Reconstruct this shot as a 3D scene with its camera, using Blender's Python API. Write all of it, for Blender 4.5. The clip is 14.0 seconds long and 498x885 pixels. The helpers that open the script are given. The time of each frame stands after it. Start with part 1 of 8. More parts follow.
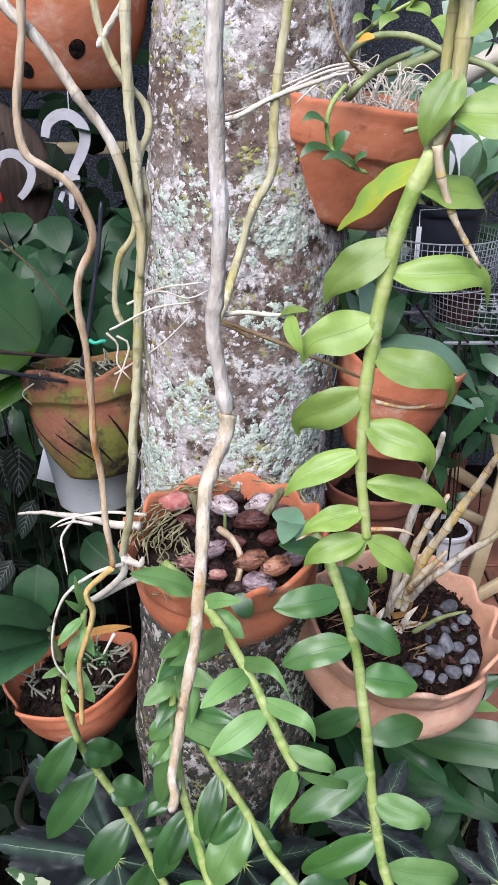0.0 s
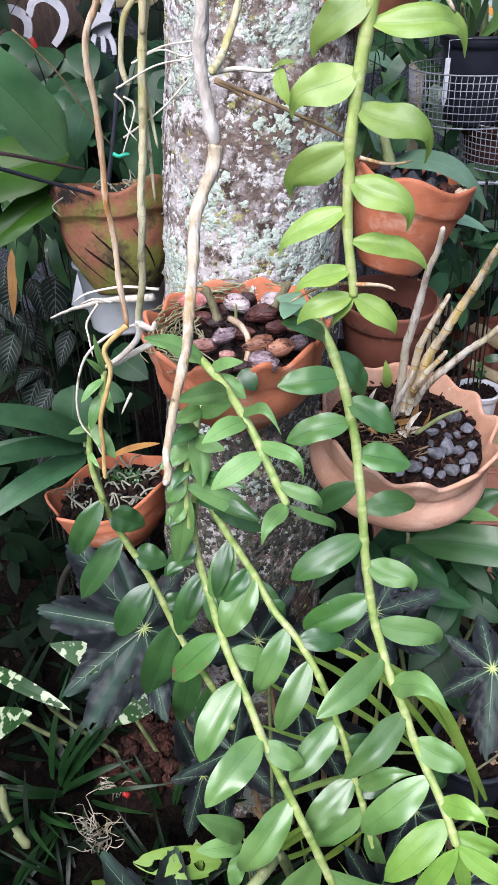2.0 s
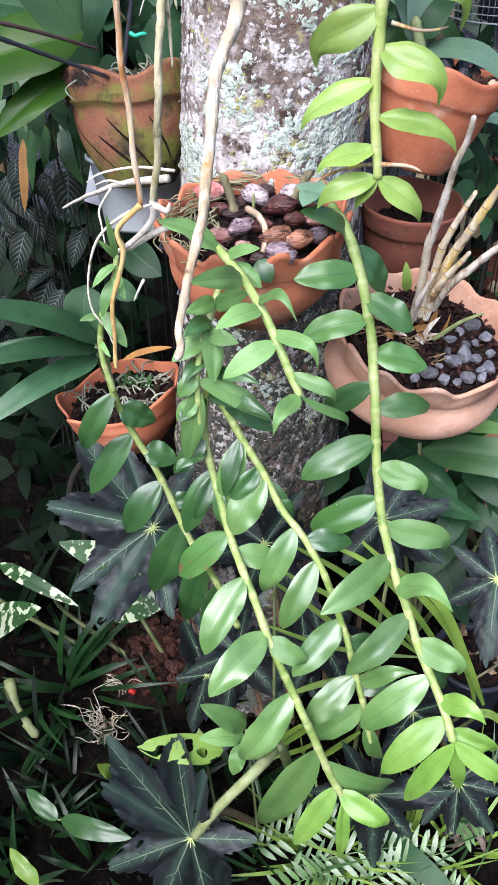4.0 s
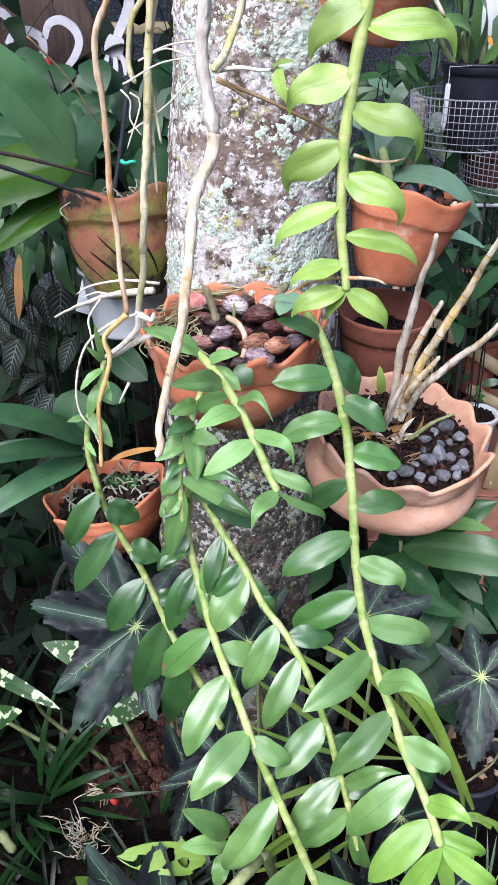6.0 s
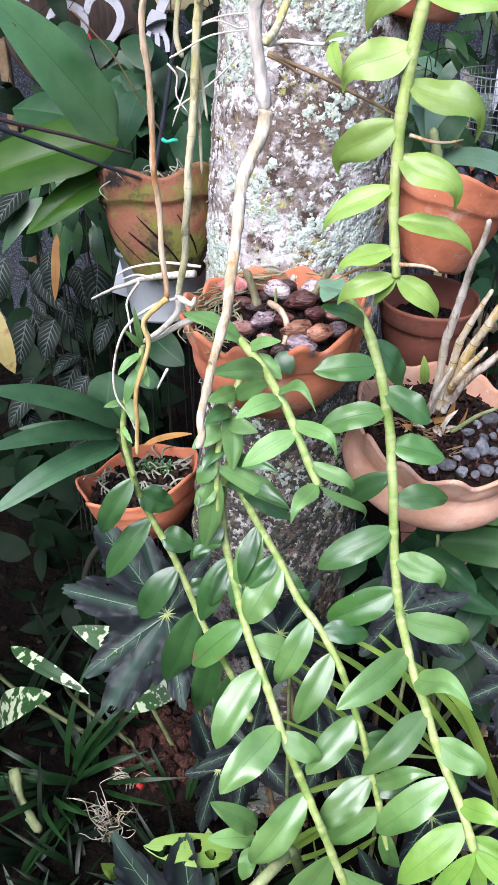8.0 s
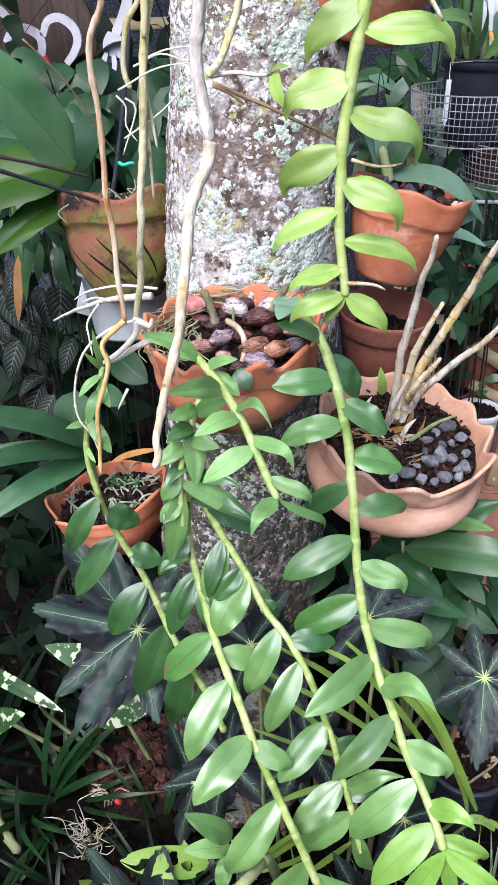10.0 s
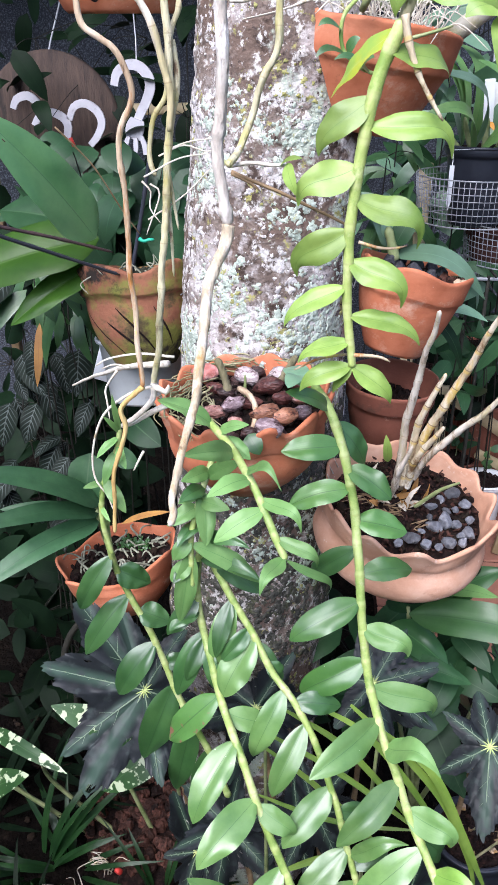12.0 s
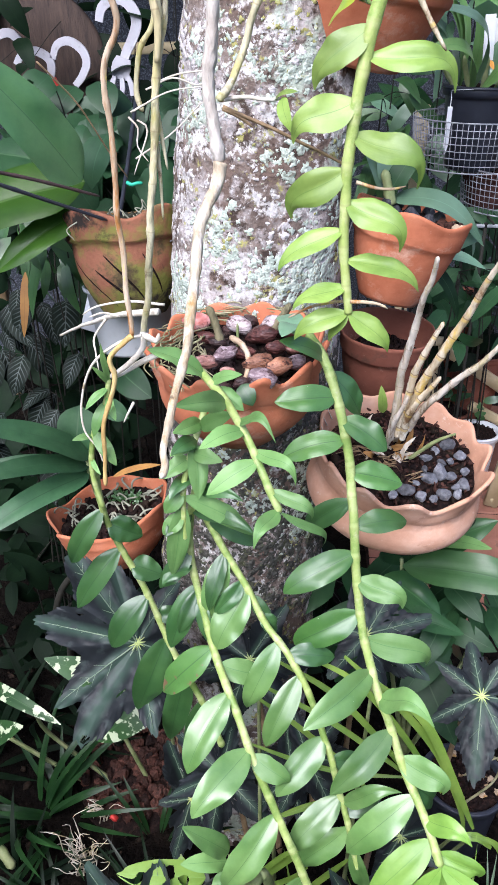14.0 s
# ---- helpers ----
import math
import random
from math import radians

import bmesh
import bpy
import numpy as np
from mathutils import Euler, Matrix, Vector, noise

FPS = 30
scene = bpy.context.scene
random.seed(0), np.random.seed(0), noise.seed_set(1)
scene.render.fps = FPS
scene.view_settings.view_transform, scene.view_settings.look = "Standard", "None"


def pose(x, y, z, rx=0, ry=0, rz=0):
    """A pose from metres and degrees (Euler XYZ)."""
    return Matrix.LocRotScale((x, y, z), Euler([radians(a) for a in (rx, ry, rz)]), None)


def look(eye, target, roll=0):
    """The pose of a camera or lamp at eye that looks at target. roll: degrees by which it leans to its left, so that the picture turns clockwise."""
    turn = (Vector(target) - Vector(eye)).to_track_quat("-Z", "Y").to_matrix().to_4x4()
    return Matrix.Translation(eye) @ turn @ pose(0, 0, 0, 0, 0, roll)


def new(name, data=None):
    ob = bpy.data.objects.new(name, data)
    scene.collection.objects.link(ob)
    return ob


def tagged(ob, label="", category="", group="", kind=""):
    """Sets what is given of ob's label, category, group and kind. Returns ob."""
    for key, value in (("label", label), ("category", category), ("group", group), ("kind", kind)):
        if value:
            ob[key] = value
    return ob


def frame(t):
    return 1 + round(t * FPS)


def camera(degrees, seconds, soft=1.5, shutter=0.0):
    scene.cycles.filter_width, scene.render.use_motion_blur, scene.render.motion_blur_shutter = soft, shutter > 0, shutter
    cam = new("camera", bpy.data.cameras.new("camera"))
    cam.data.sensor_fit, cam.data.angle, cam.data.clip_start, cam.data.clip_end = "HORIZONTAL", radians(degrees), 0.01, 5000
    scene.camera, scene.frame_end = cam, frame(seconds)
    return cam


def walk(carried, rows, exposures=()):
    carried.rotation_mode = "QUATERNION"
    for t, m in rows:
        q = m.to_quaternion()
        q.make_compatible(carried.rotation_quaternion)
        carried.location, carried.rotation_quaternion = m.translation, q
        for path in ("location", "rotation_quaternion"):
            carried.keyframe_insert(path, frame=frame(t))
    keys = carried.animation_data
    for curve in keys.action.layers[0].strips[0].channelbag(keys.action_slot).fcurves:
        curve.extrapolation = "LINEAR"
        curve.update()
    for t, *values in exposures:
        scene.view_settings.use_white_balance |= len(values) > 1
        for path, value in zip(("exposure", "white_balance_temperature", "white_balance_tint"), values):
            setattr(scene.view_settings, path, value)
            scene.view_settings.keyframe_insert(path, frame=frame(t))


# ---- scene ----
EXPOSURES = [(0.0, 0.32, 5900.0, 14.5), (1.0, 0.30, 5900.0, 14.5), (1.5, 0.46, 5860.0, 14.5), (2.2, 0.56, 5820.0, 14.5), (4.3, 0.78, 5780.0, 15.0), (14.0, 0.78, 5780.0, 15.0)]
cam = camera(35.17, 14.0)
ROWS = [
    (0, 0.0006, -0.0060, 1.7994, 63.80, -0.07, 0.23),
    (0.2, 0.0144, -0.0472, 1.8094, 64.14, -0.52, 0.24),
    (0.5, 0.0404, -0.1031, 1.8130, 66.35, -1.17, 0.85),
    (1, 0.0482, -0.1515, 1.8138, 66.62, -2.07, 2.33),
    (1.5, 0.0594, -0.1558, 1.7645, 61.39, -0.88, 3.51),
    (2, 0.0597, -0.1602, 1.7067, 56.80, 1.20, 3.59),
    (2.2, 0.0587, -0.1640, 1.6916, 54.95, 1.57, 3.63),
    (4.3, 0.0582, -0.1786, 1.6616, 51.58, -0.06, 5.27),
    (4.5, 0.0692, -0.1841, 1.6652, 52.22, 0.09, 4.54),
    (5, 0.0795, -0.2016, 1.6758, 55.53, 0.31, 3.70),
    (5.5, 0.0784, -0.2151, 1.6824, 58.81, 0.18, 3.72),
    (6, 0.0739, -0.2076, 1.6764, 59.10, 0.05, 4.49),
    (6.5, 0.0670, -0.1796, 1.6642, 55.32, -0.09, 4.27),
    (7, 0.0588, -0.2053, 1.6801, 57.91, -1.27, 3.96),
    (7.5, 0.0592, -0.1951, 1.6753, 60.42, 0.27, 7.26),
    (7.7, 0.0579, -0.1794, 1.6671, 57.82, -0.08, 7.06),
    (9.8, 0.0730, -0.1912, 1.6908, 59.00, 0.84, 5.47),
    (10, 0.0783, -0.1945, 1.6874, 58.60, 0.51, 4.54),
    (10.5, 0.0805, -0.2093, 1.6936, 61.04, 0.32, 4.06),
    (11, 0.0793, -0.2224, 1.6984, 62.72, 0.42, 6.04),
    (11.5, 0.0784, -0.2292, 1.7017, 63.06, 0.24, 6.44),
    (12, 0.0779, -0.2339, 1.7039, 63.47, -0.08, 5.47),
    (12.5, 0.0778, -0.2135, 1.6948, 60.16, -0.20, 5.27),
    (13, 0.0764, -0.2113, 1.6898, 58.34, -0.25, 5.14),
    (13.5, 0.0669, -0.2202, 1.6919, 59.64, -0.59, 4.76),
    (14, 0.0734, -0.2138, 1.6896, 60.07, -0.22, 4.81),
]
walk(cam, [(t, pose(x, y, z, a, b, c)) for t, x, y, z, a, b, c in ROWS], EXPOSURES)

# ---- world and light ----
world = bpy.data.worlds.new("sky")
scene.world = world
world.use_nodes = True
wn = world.node_tree.nodes
sky = wn.new("ShaderNodeTexSky")
sky.sky_type, sky.sun_disc = "NISHITA", False
sky.sun_elevation, sky.sun_rotation = radians(58), radians(205)
sky.dust_density, sky.ozone_density = 4.0, 1.0
wn["Background"].inputs[1].default_value = 0.15
world.node_tree.links.new(sky.outputs[0], wn["Background"].inputs[0])
sun = new("sun", bpy.data.lights.new("sun", "SUN"))
sun.data.energy, sun.data.angle, sun.data.color = 3.4, radians(45), (1.0, 0.97, 0.93)
sun.matrix_world = look((-0.9, -1.6, 3.6), (0, 0.9, 1.0))


# ---- materials ----
def mat(name, cols, scale=6.0, rough=0.6, bump=0.2, fine=60.0, spec=0.4, vary=0.0, metal=0.0, clear=0.0, spots=None, stretch=None, distance=0.004):
    """cols: colours along a noise ramp; spots: (colour, scale, low, high) laid over by a second noise."""
    m = bpy.data.materials.new(name)
    m.use_nodes = True
    n, l = m.node_tree.nodes, m.node_tree.links
    bsdf = n["Principled BSDF"]
    co = n.new("ShaderNodeTexCoord")
    src = co.outputs["Object"]
    if stretch:
        mp = n.new("ShaderNodeMapping")
        mp.inputs["Scale"].default_value = stretch
        l.new(src, mp.inputs[0])
        src = mp.outputs[0]
    a = n.new("ShaderNodeTexNoise")
    a.inputs["Scale"].default_value, a.inputs["Detail"].default_value, a.inputs["Roughness"].default_value = scale, 8, 0.65
    l.new(src, a.inputs["Vector"])
    ramp = n.new("ShaderNodeValToRGB")
    els = ramp.color_ramp.elements
    while len(els) < len(cols):
        els.new(0.5)
    for i, c in enumerate(cols):
        els[i].position = 0.3 + 0.4 * i / max(1, len(cols) - 1)
        els[i].color = (*c, 1)
    l.new(a.outputs["Fac"], ramp.inputs[0])
    out = ramp.outputs[0]
    for c, s, lo, hi in spots or []:
        b = n.new("ShaderNodeTexNoise")
        b.inputs["Scale"].default_value, b.inputs["Detail"].default_value, b.inputs["Roughness"].default_value = s, 6, 0.7
        l.new(src, b.inputs["Vector"])
        r2 = n.new("ShaderNodeMapRange")
        r2.inputs["From Min"].default_value, r2.inputs["From Max"].default_value = lo, hi
        l.new(b.outputs["Fac"], r2.inputs[0])
        mix = n.new("ShaderNodeMix")
        mix.data_type = "RGBA"
        l.new(r2.outputs[0], mix.inputs[0])
        l.new(out, mix.inputs[6])
        mix.inputs[7].default_value = (*c, 1)
        out = mix.outputs[2]
    if vary:
        oi = n.new("ShaderNodeObjectInfo")
        mr = n.new("ShaderNodeMapRange")
        mr.inputs["To Min"].default_value, mr.inputs["To Max"].default_value = 1 - vary, 1 + vary
        l.new(oi.outputs["Random"], mr.inputs[0])
        hs = n.new("ShaderNodeHueSaturation")
        l.new(mr.outputs[0], hs.inputs["Value"])
        l.new(out, hs.inputs["Color"])
        out = hs.outputs[0]
    l.new(out, bsdf.inputs["Base Color"])
    bsdf.inputs["Roughness"].default_value = rough
    bsdf.inputs["Specular IOR Level"].default_value = spec
    bsdf.inputs["Metallic"].default_value = metal
    bsdf.inputs["Coat Weight"].default_value = clear
    bsdf.inputs["Coat Roughness"].default_value = 0.5
    if bump:
        fn = n.new("ShaderNodeTexNoise")
        fn.inputs["Scale"].default_value, fn.inputs["Detail"].default_value = fine, 6
        l.new(src, fn.inputs["Vector"])
        bp = n.new("ShaderNodeBump")
        bp.inputs["Strength"].default_value, bp.inputs["Distance"].default_value = bump, distance
        l.new(fn.outputs["Fac"], bp.inputs["Height"])
        l.new(bp.outputs[0], bsdf.inputs["Normal"])
    return m


def leaf_mat(name, dark, light, rib, rough=0.35, vary=0.2, spec=0.5, glow=0.25, veins=0.06, blotch=None, groove=0.028, coat=0.0):
    """A leaf: colour by noise, a paler midrib and fine lengthwise veins by the leaf's own coordinates, light passing through."""
    m = mat(name, [dark, light], 14.0, rough, 0.0, spec=spec, vary=vary, clear=coat)
    n, l = m.node_tree.nodes, m.node_tree.links
    bsdf = n["Principled BSDF"]
    uv = n.new("ShaderNodeUVMap")
    sep = n.new("ShaderNodeSeparateXYZ")
    l.new(uv.outputs[0], sep.inputs[0])
    off = n.new("ShaderNodeMath")
    off.operation = "SUBTRACT"
    off.inputs[1].default_value = 0.5
    l.new(sep.outputs[0], off.inputs[0])
    ab = n.new("ShaderNodeMath")
    ab.operation = "ABSOLUTE"
    l.new(off.outputs[0], ab.inputs[0])
    mr = n.new("ShaderNodeMapRange")
    mr.inputs["From Min"].default_value, mr.inputs["From Max"].default_value = groove, groove * 0.3
    mr.inputs["To Max"].default_value = 0.75
    l.new(ab.outputs[0], mr.inputs[0])
    mix = n.new("ShaderNodeMix")
    mix.data_type = "RGBA"
    old = bsdf.inputs["Base Color"].links[0].from_socket
    l.new(mr.outputs[0], mix.inputs[0])
    l.new(old, mix.inputs[6])
    mix.inputs[7].default_value = (*rib, 1)
    col = mix.outputs[2]
    if blotch:
        c, s, lo, hi = blotch
        nz = n.new("ShaderNodeTexNoise")
        nz.inputs["Scale"].default_value, nz.inputs["Detail"].default_value = s, 5
        co = n.new("ShaderNodeTexCoord")
        l.new(co.outputs["Object"], nz.inputs["Vector"])
        r3 = n.new("ShaderNodeMapRange")
        r3.inputs["From Min"].default_value, r3.inputs["From Max"].default_value = lo, hi
        l.new(nz.outputs["Fac"], r3.inputs[0])
        m3 = n.new("ShaderNodeMix")
        m3.data_type = "RGBA"
        l.new(r3.outputs[0], m3.inputs[0])
        l.new(col, m3.inputs[6])
        m3.inputs[7].default_value = (*c, 1)
        col = m3.outputs[2]
    l.new(col, bsdf.inputs["Base Color"])
    wave = n.new("ShaderNodeMath")
    wave.operation = "SINE"
    mul = n.new("ShaderNodeMath")
    mul.operation = "MULTIPLY"
    mul.inputs[1].default_value = 75.0
    l.new(sep.outputs[0], mul.inputs[0])
    l.new(mul.outputs[0], wave.inputs[0])
    nf = n.new("ShaderNodeTexNoise")
    nf.inputs["Scale"].default_value = 14.0
    nf.inputs["Detail"].default_value = 5.0
    add = n.new("ShaderNodeMath")
    add.operation = "MULTIPLY_ADD"
    add.inputs[1].default_value = 1.6
    l.new(nf.outputs["Fac"], add.inputs[0])
    soft_wave = n.new("ShaderNodeMath")
    soft_wave.operation = "MULTIPLY"
    soft_wave.inputs[1].default_value = 0.13
    l.new(wave.outputs[0], soft_wave.inputs[0])
    l.new(soft_wave.outputs[0], add.inputs[2])
    dip = n.new("ShaderNodeMath")
    dip.operation = "MULTIPLY_ADD"
    dip.inputs[1].default_value = -5.0
    l.new(mr.outputs[0], dip.inputs[0])
    l.new(add.outputs[0], dip.inputs[2])
    bp = n.new("ShaderNodeBump")
    bp.inputs["Strength"].default_value, bp.inputs["Distance"].default_value = veins, 0.0012
    l.new(dip.outputs[0], bp.inputs["Height"])
    l.new(bp.outputs[0], bsdf.inputs["Normal"])
    tr = n.new("ShaderNodeBsdfTranslucent")
    l.new(col, tr.inputs["Color"])
    ms = n.new("ShaderNodeMixShader")
    ms.inputs[0].default_value = glow
    l.new(bsdf.outputs[0], ms.inputs[1])
    l.new(tr.outputs[0], ms.inputs[2])
    l.new(ms.outputs[0], n["Material Output"].inputs[0])
    return m


def ringed(m, colour, width=0.07, strength=0.8, edge=(0.2, 0.13, 0.06)):
    """Joint rings along a cane, by its own lengthwise coordinate."""
    n, l = m.node_tree.nodes, m.node_tree.links
    bsdf = n["Principled BSDF"]
    uv = n.new("ShaderNodeUVMap")
    sep = n.new("ShaderNodeSeparateXYZ")
    l.new(uv.outputs[0], sep.inputs[0])
    fr = n.new("ShaderNodeMath")
    fr.operation = "FRACT"
    l.new(sep.outputs[1], fr.inputs[0])
    out = bsdf.inputs["Base Color"].links[0].from_socket
    for mid, wd, col, st in ((0.5 - width, width, colour, strength * 0.7), (0.5, width * 0.35, edge, strength)):
        d = n.new("ShaderNodeMath")
        d.operation = "SUBTRACT"
        d.inputs[1].default_value = mid
        l.new(fr.outputs[0], d.inputs[0])
        a = n.new("ShaderNodeMath")
        a.operation = "ABSOLUTE"
        l.new(d.outputs[0], a.inputs[0])
        mr = n.new("ShaderNodeMapRange")
        mr.inputs["From Min"].default_value, mr.inputs["From Max"].default_value = wd, wd * 0.3
        mr.inputs["To Max"].default_value = st
        l.new(a.outputs[0], mr.inputs[0])
        mx = n.new("ShaderNodeMix")
        mx.data_type = "RGBA"
        l.new(mr.outputs[0], mx.inputs[0])
        l.new(out, mx.inputs[6])
        mx.inputs[7].default_value = (*col, 1)
        out = mx.outputs[2]
    l.new(out, bsdf.inputs["Base Color"])
    return m


LEAF_NEW = leaf_mat("leaf_new", (0.155, 0.265, 0.042), (0.310, 0.435, 0.098), (0.125, 0.230, 0.036), 0.42, 0.25, spec=0.5, glow=0.24, coat=0.15, veins=0.10, groove=0.018)
LEAF_TIP = leaf_mat("leaf_tip", (0.125, 0.275, 0.036), (0.235, 0.40, 0.075), (0.10, 0.24, 0.038), 0.40, 0.15, spec=0.55, glow=0.22, coat=0.15, veins=0.10, groove=0.018)
LEAF = leaf_mat("leaf", (0.036, 0.116, 0.021), (0.086, 0.196, 0.039), (0.021, 0.070, 0.015), 0.41, 0.28, spec=0.75, glow=0.15, coat=0.45, veins=0.10, groove=0.022, blotch=((0.55, 0.60, 0.48), 130.0, 0.745, 0.76))
LEAF_MID = leaf_mat("leaf_mid", (0.072, 0.170, 0.038), (0.158, 0.280, 0.082), (0.044, 0.118, 0.024), 0.37, 0.25, spec=0.8, glow=0.19, coat=0.6, veins=0.10, groove=0.014, blotch=((0.55, 0.60, 0.48), 130.0, 0.745, 0.76))
LEAF_PALE = leaf_mat("leaf_pale", (0.100, 0.220, 0.056), (0.185, 0.325, 0.105), (0.065, 0.17, 0.042), 0.46, 0.25, spec=0.4, glow=0.18, coat=0.15, veins=0.10, groove=0.018)
LEAF_YELLOW = leaf_mat("leaf_yellow", (0.30, 0.42, 0.04), (0.55, 0.55, 0.06), (0.5, 0.55, 0.15), 0.4, 0.1, glow=0.3, blotch=((0.30, 0.46, 0.08), 22.0, 0.50, 0.62))
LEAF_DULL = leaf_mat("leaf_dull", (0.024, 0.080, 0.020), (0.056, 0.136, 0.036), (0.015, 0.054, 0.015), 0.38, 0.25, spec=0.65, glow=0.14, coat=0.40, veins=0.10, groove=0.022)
LEAF_BIG = leaf_mat("leaf_broad", (0.038, 0.115, 0.040), (0.082, 0.190, 0.068), (0.024, 0.078, 0.026), 0.33, 0.1, coat=0.3, glow=0.1, groove=0.012, veins=0.08, blotch=((0.42, 0.46, 0.36), 36.0, 0.72, 0.75))
LEAF_OLIVE = leaf_mat("leaf_olive", (0.020, 0.056, 0.007), (0.040, 0.092, 0.012), (0.06, 0.11, 0.025), 0.30, 0.1, spec=0.16, glow=0.12, groove=0.016)
LEAF_DARK = leaf_mat("leaf_dark", (0.010, 0.035, 0.013), (0.028, 0.072, 0.027), (0.045, 0.09, 0.04), 0.44, 0.5, spec=0.2, glow=0.10)
LEAF_BLUE = leaf_mat("leaf_bluish", (0.105, 0.205, 0.118), (0.19, 0.315, 0.195), (0.16, 0.28, 0.175), 0.32, 0.35, spec=0.7, glow=0.18, coat=0.25)
LEAF_STRAP = leaf_mat("leaf_strap", (0.14, 0.26, 0.035), (0.27, 0.40, 0.07), (0.22, 0.36, 0.08), 0.38, 0.25, glow=0.22, veins=0.1)
LEAF_LIME = leaf_mat("leaf_lime", (0.15, 0.27, 0.04), (0.26, 0.40, 0.08), (0.22, 0.36, 0.09), 0.45, 0.1, spec=0.4, glow=0.2, veins=0.1)
LEAF_BROWN = leaf_mat("leaf_dead", (0.25, 0.12, 0.04), (0.45, 0.24, 0.06), (0.2, 0.1, 0.05), 0.7, 0.2, glow=0.1)
LEAF_HEART = leaf_mat("leaf_heart", (0.018, 0.058, 0.025), (0.048, 0.115, 0.050), (0.030, 0.075, 0.035), 0.42, 0.5, spec=0.3, glow=0.10)
LEAF_GREEN = leaf_mat("leaf_deep_green", (0.022, 0.078, 0.022), (0.050, 0.140, 0.040), (0.06, 0.15, 0.05), 0.36, 0.35, spec=0.55, glow=0.12)
LEAF_SPOT = leaf_mat("leaf_spotted", (0.045, 0.13, 0.028), (0.09, 0.20, 0.045), (0.025, 0.085, 0.02), 0.38, 0.1, spec=0.6, glow=0.12, coat=0.2, veins=0.10, blotch=((0.20, 0.10, 0.065), 46.0, 0.60, 0.64))
LEAF_VARIEG = leaf_mat("leaf_variegated", (0.016, 0.050, 0.014), (0.035, 0.092, 0.024), (0.05, 0.11, 0.035), 0.45, 0.1, spec=0.4, glow=0.10, blotch=((0.42, 0.48, 0.32), 46.0, 0.51, 0.54))
LEAF_SILVER = leaf_mat("leaf_silver_veined", (0.007, 0.012, 0.008), (0.013, 0.022, 0.014), (0.10, 0.115, 0.108), 0.6, 0.35, spec=0.15, glow=0.04, groove=0.03)
# leaf green taken nearly to black: the shade behind is put into this colour
LEAF_SHADED = leaf_mat("leaf_shaded", (0.0025, 0.007, 0.0035), (0.007, 0.017, 0.007), (0.007, 0.017, 0.007), 0.55, 0.4, spec=0.08, glow=0.05)
# undergrowth green with the shade near the ground mixed into its base colour
LEAF_UNDER_SHADED = leaf_mat("leaf_undergrowth_shaded", (0.0045, 0.015, 0.005), (0.013, 0.038, 0.010), (0.010, 0.026, 0.009), 0.36, 0.7, spec=0.22, glow=0.10)


def chevrons(m, colour, count=7.0, slope=3.2, cut=0.80):
    """Pale side veins that run from the midrib towards the edge."""
    n, l = m.node_tree.nodes, m.node_tree.links
    bsdf = n["Principled BSDF"]
    uv = n.new("ShaderNodeUVMap")
    sep = n.new("ShaderNodeSeparateXYZ")
    l.new(uv.outputs[0], sep.inputs[0])

    def op(kind, a, b):
        q = n.new("ShaderNodeMath")
        q.operation = kind
        for i, v in enumerate((a, b)):
            if v is None:
                continue
            if isinstance(v, float):
                q.inputs[i].default_value = v
            else:
                l.new(v, q.inputs[i])
        return q.outputs[0]

    edge = op("ABSOLUTE", op("SUBTRACT", sep.outputs[0], 0.5), None)
    phase = op("SUBTRACT", op("MULTIPLY", sep.outputs[1], count), op("MULTIPLY", edge, slope))
    wave = op("SINE", op("MULTIPLY", phase, 6.2832), None)
    mr = n.new("ShaderNodeMapRange")
    mr.inputs["From Min"].default_value, mr.inputs["From Max"].default_value = cut, 1.0
    l.new(wave, mr.inputs[0])
    fade = op("MULTIPLY", mr.outputs[0], op("SUBTRACT", 1.0, op("MULTIPLY", edge, 1.9)))
    old = bsdf.inputs["Base Color"].links[0].from_socket
    mx = n.new("ShaderNodeMix")
    mx.data_type = "RGBA"
    l.new(fade, mx.inputs[0])
    l.new(old, mx.inputs[6])
    mx.inputs[7].default_value = (*colour, 1)
    l.new(mx.outputs[2], bsdf.inputs["Base Color"])


chevrons(LEAF_SILVER, (0.095, 0.115, 0.108), 8.0, 4.5, 0.45)
BEGONIA = leaf_mat("begonia_leaf", (0.009, 0.0105, 0.012), (0.024, 0.028, 0.032), (0.042, 0.075, 0.055), 0.46, 0.15, spec=0.20, glow=0.03, groove=0.085, veins=0.06, blotch=((0.036, 0.046, 0.045), 46.0, 0.54, 0.70))
VEIN = mat("pale_vein", [(0.10, 0.155, 0.10), (0.20, 0.26, 0.17)], 30, 0.5, 0.1)
VEIN_HUB = mat("vein_hub", [(0.35, 0.45, 0.15), (0.5, 0.55, 0.22)], 60, 0.5, 0.1)
STEM_LIGHT = mat("light_green_stem", [(0.25, 0.345, 0.085), (0.375, 0.45, 0.14), (0.50, 0.54, 0.26)], 26, 0.45, 0.3, 130, spots=[((0.46, 0.46, 0.27), 50, 0.55, 0.70), ((0.20, 0.30, 0.06), 12, 0.54, 0.64)])
STEM = mat("green_stem", [(0.19, 0.285, 0.065), (0.295, 0.375, 0.11), (0.42, 0.465, 0.22)], 26, 0.45, 0.3, 130, spots=[((0.42, 0.42, 0.25), 50, 0.55, 0.70), ((0.16, 0.25, 0.055), 12, 0.52, 0.62)])
STEM_DULL = mat("dull_stem", [(0.13, 0.18, 0.06), (0.24, 0.28, 0.12), (0.34, 0.35, 0.19)], 30, 0.55, 0.4, 120)
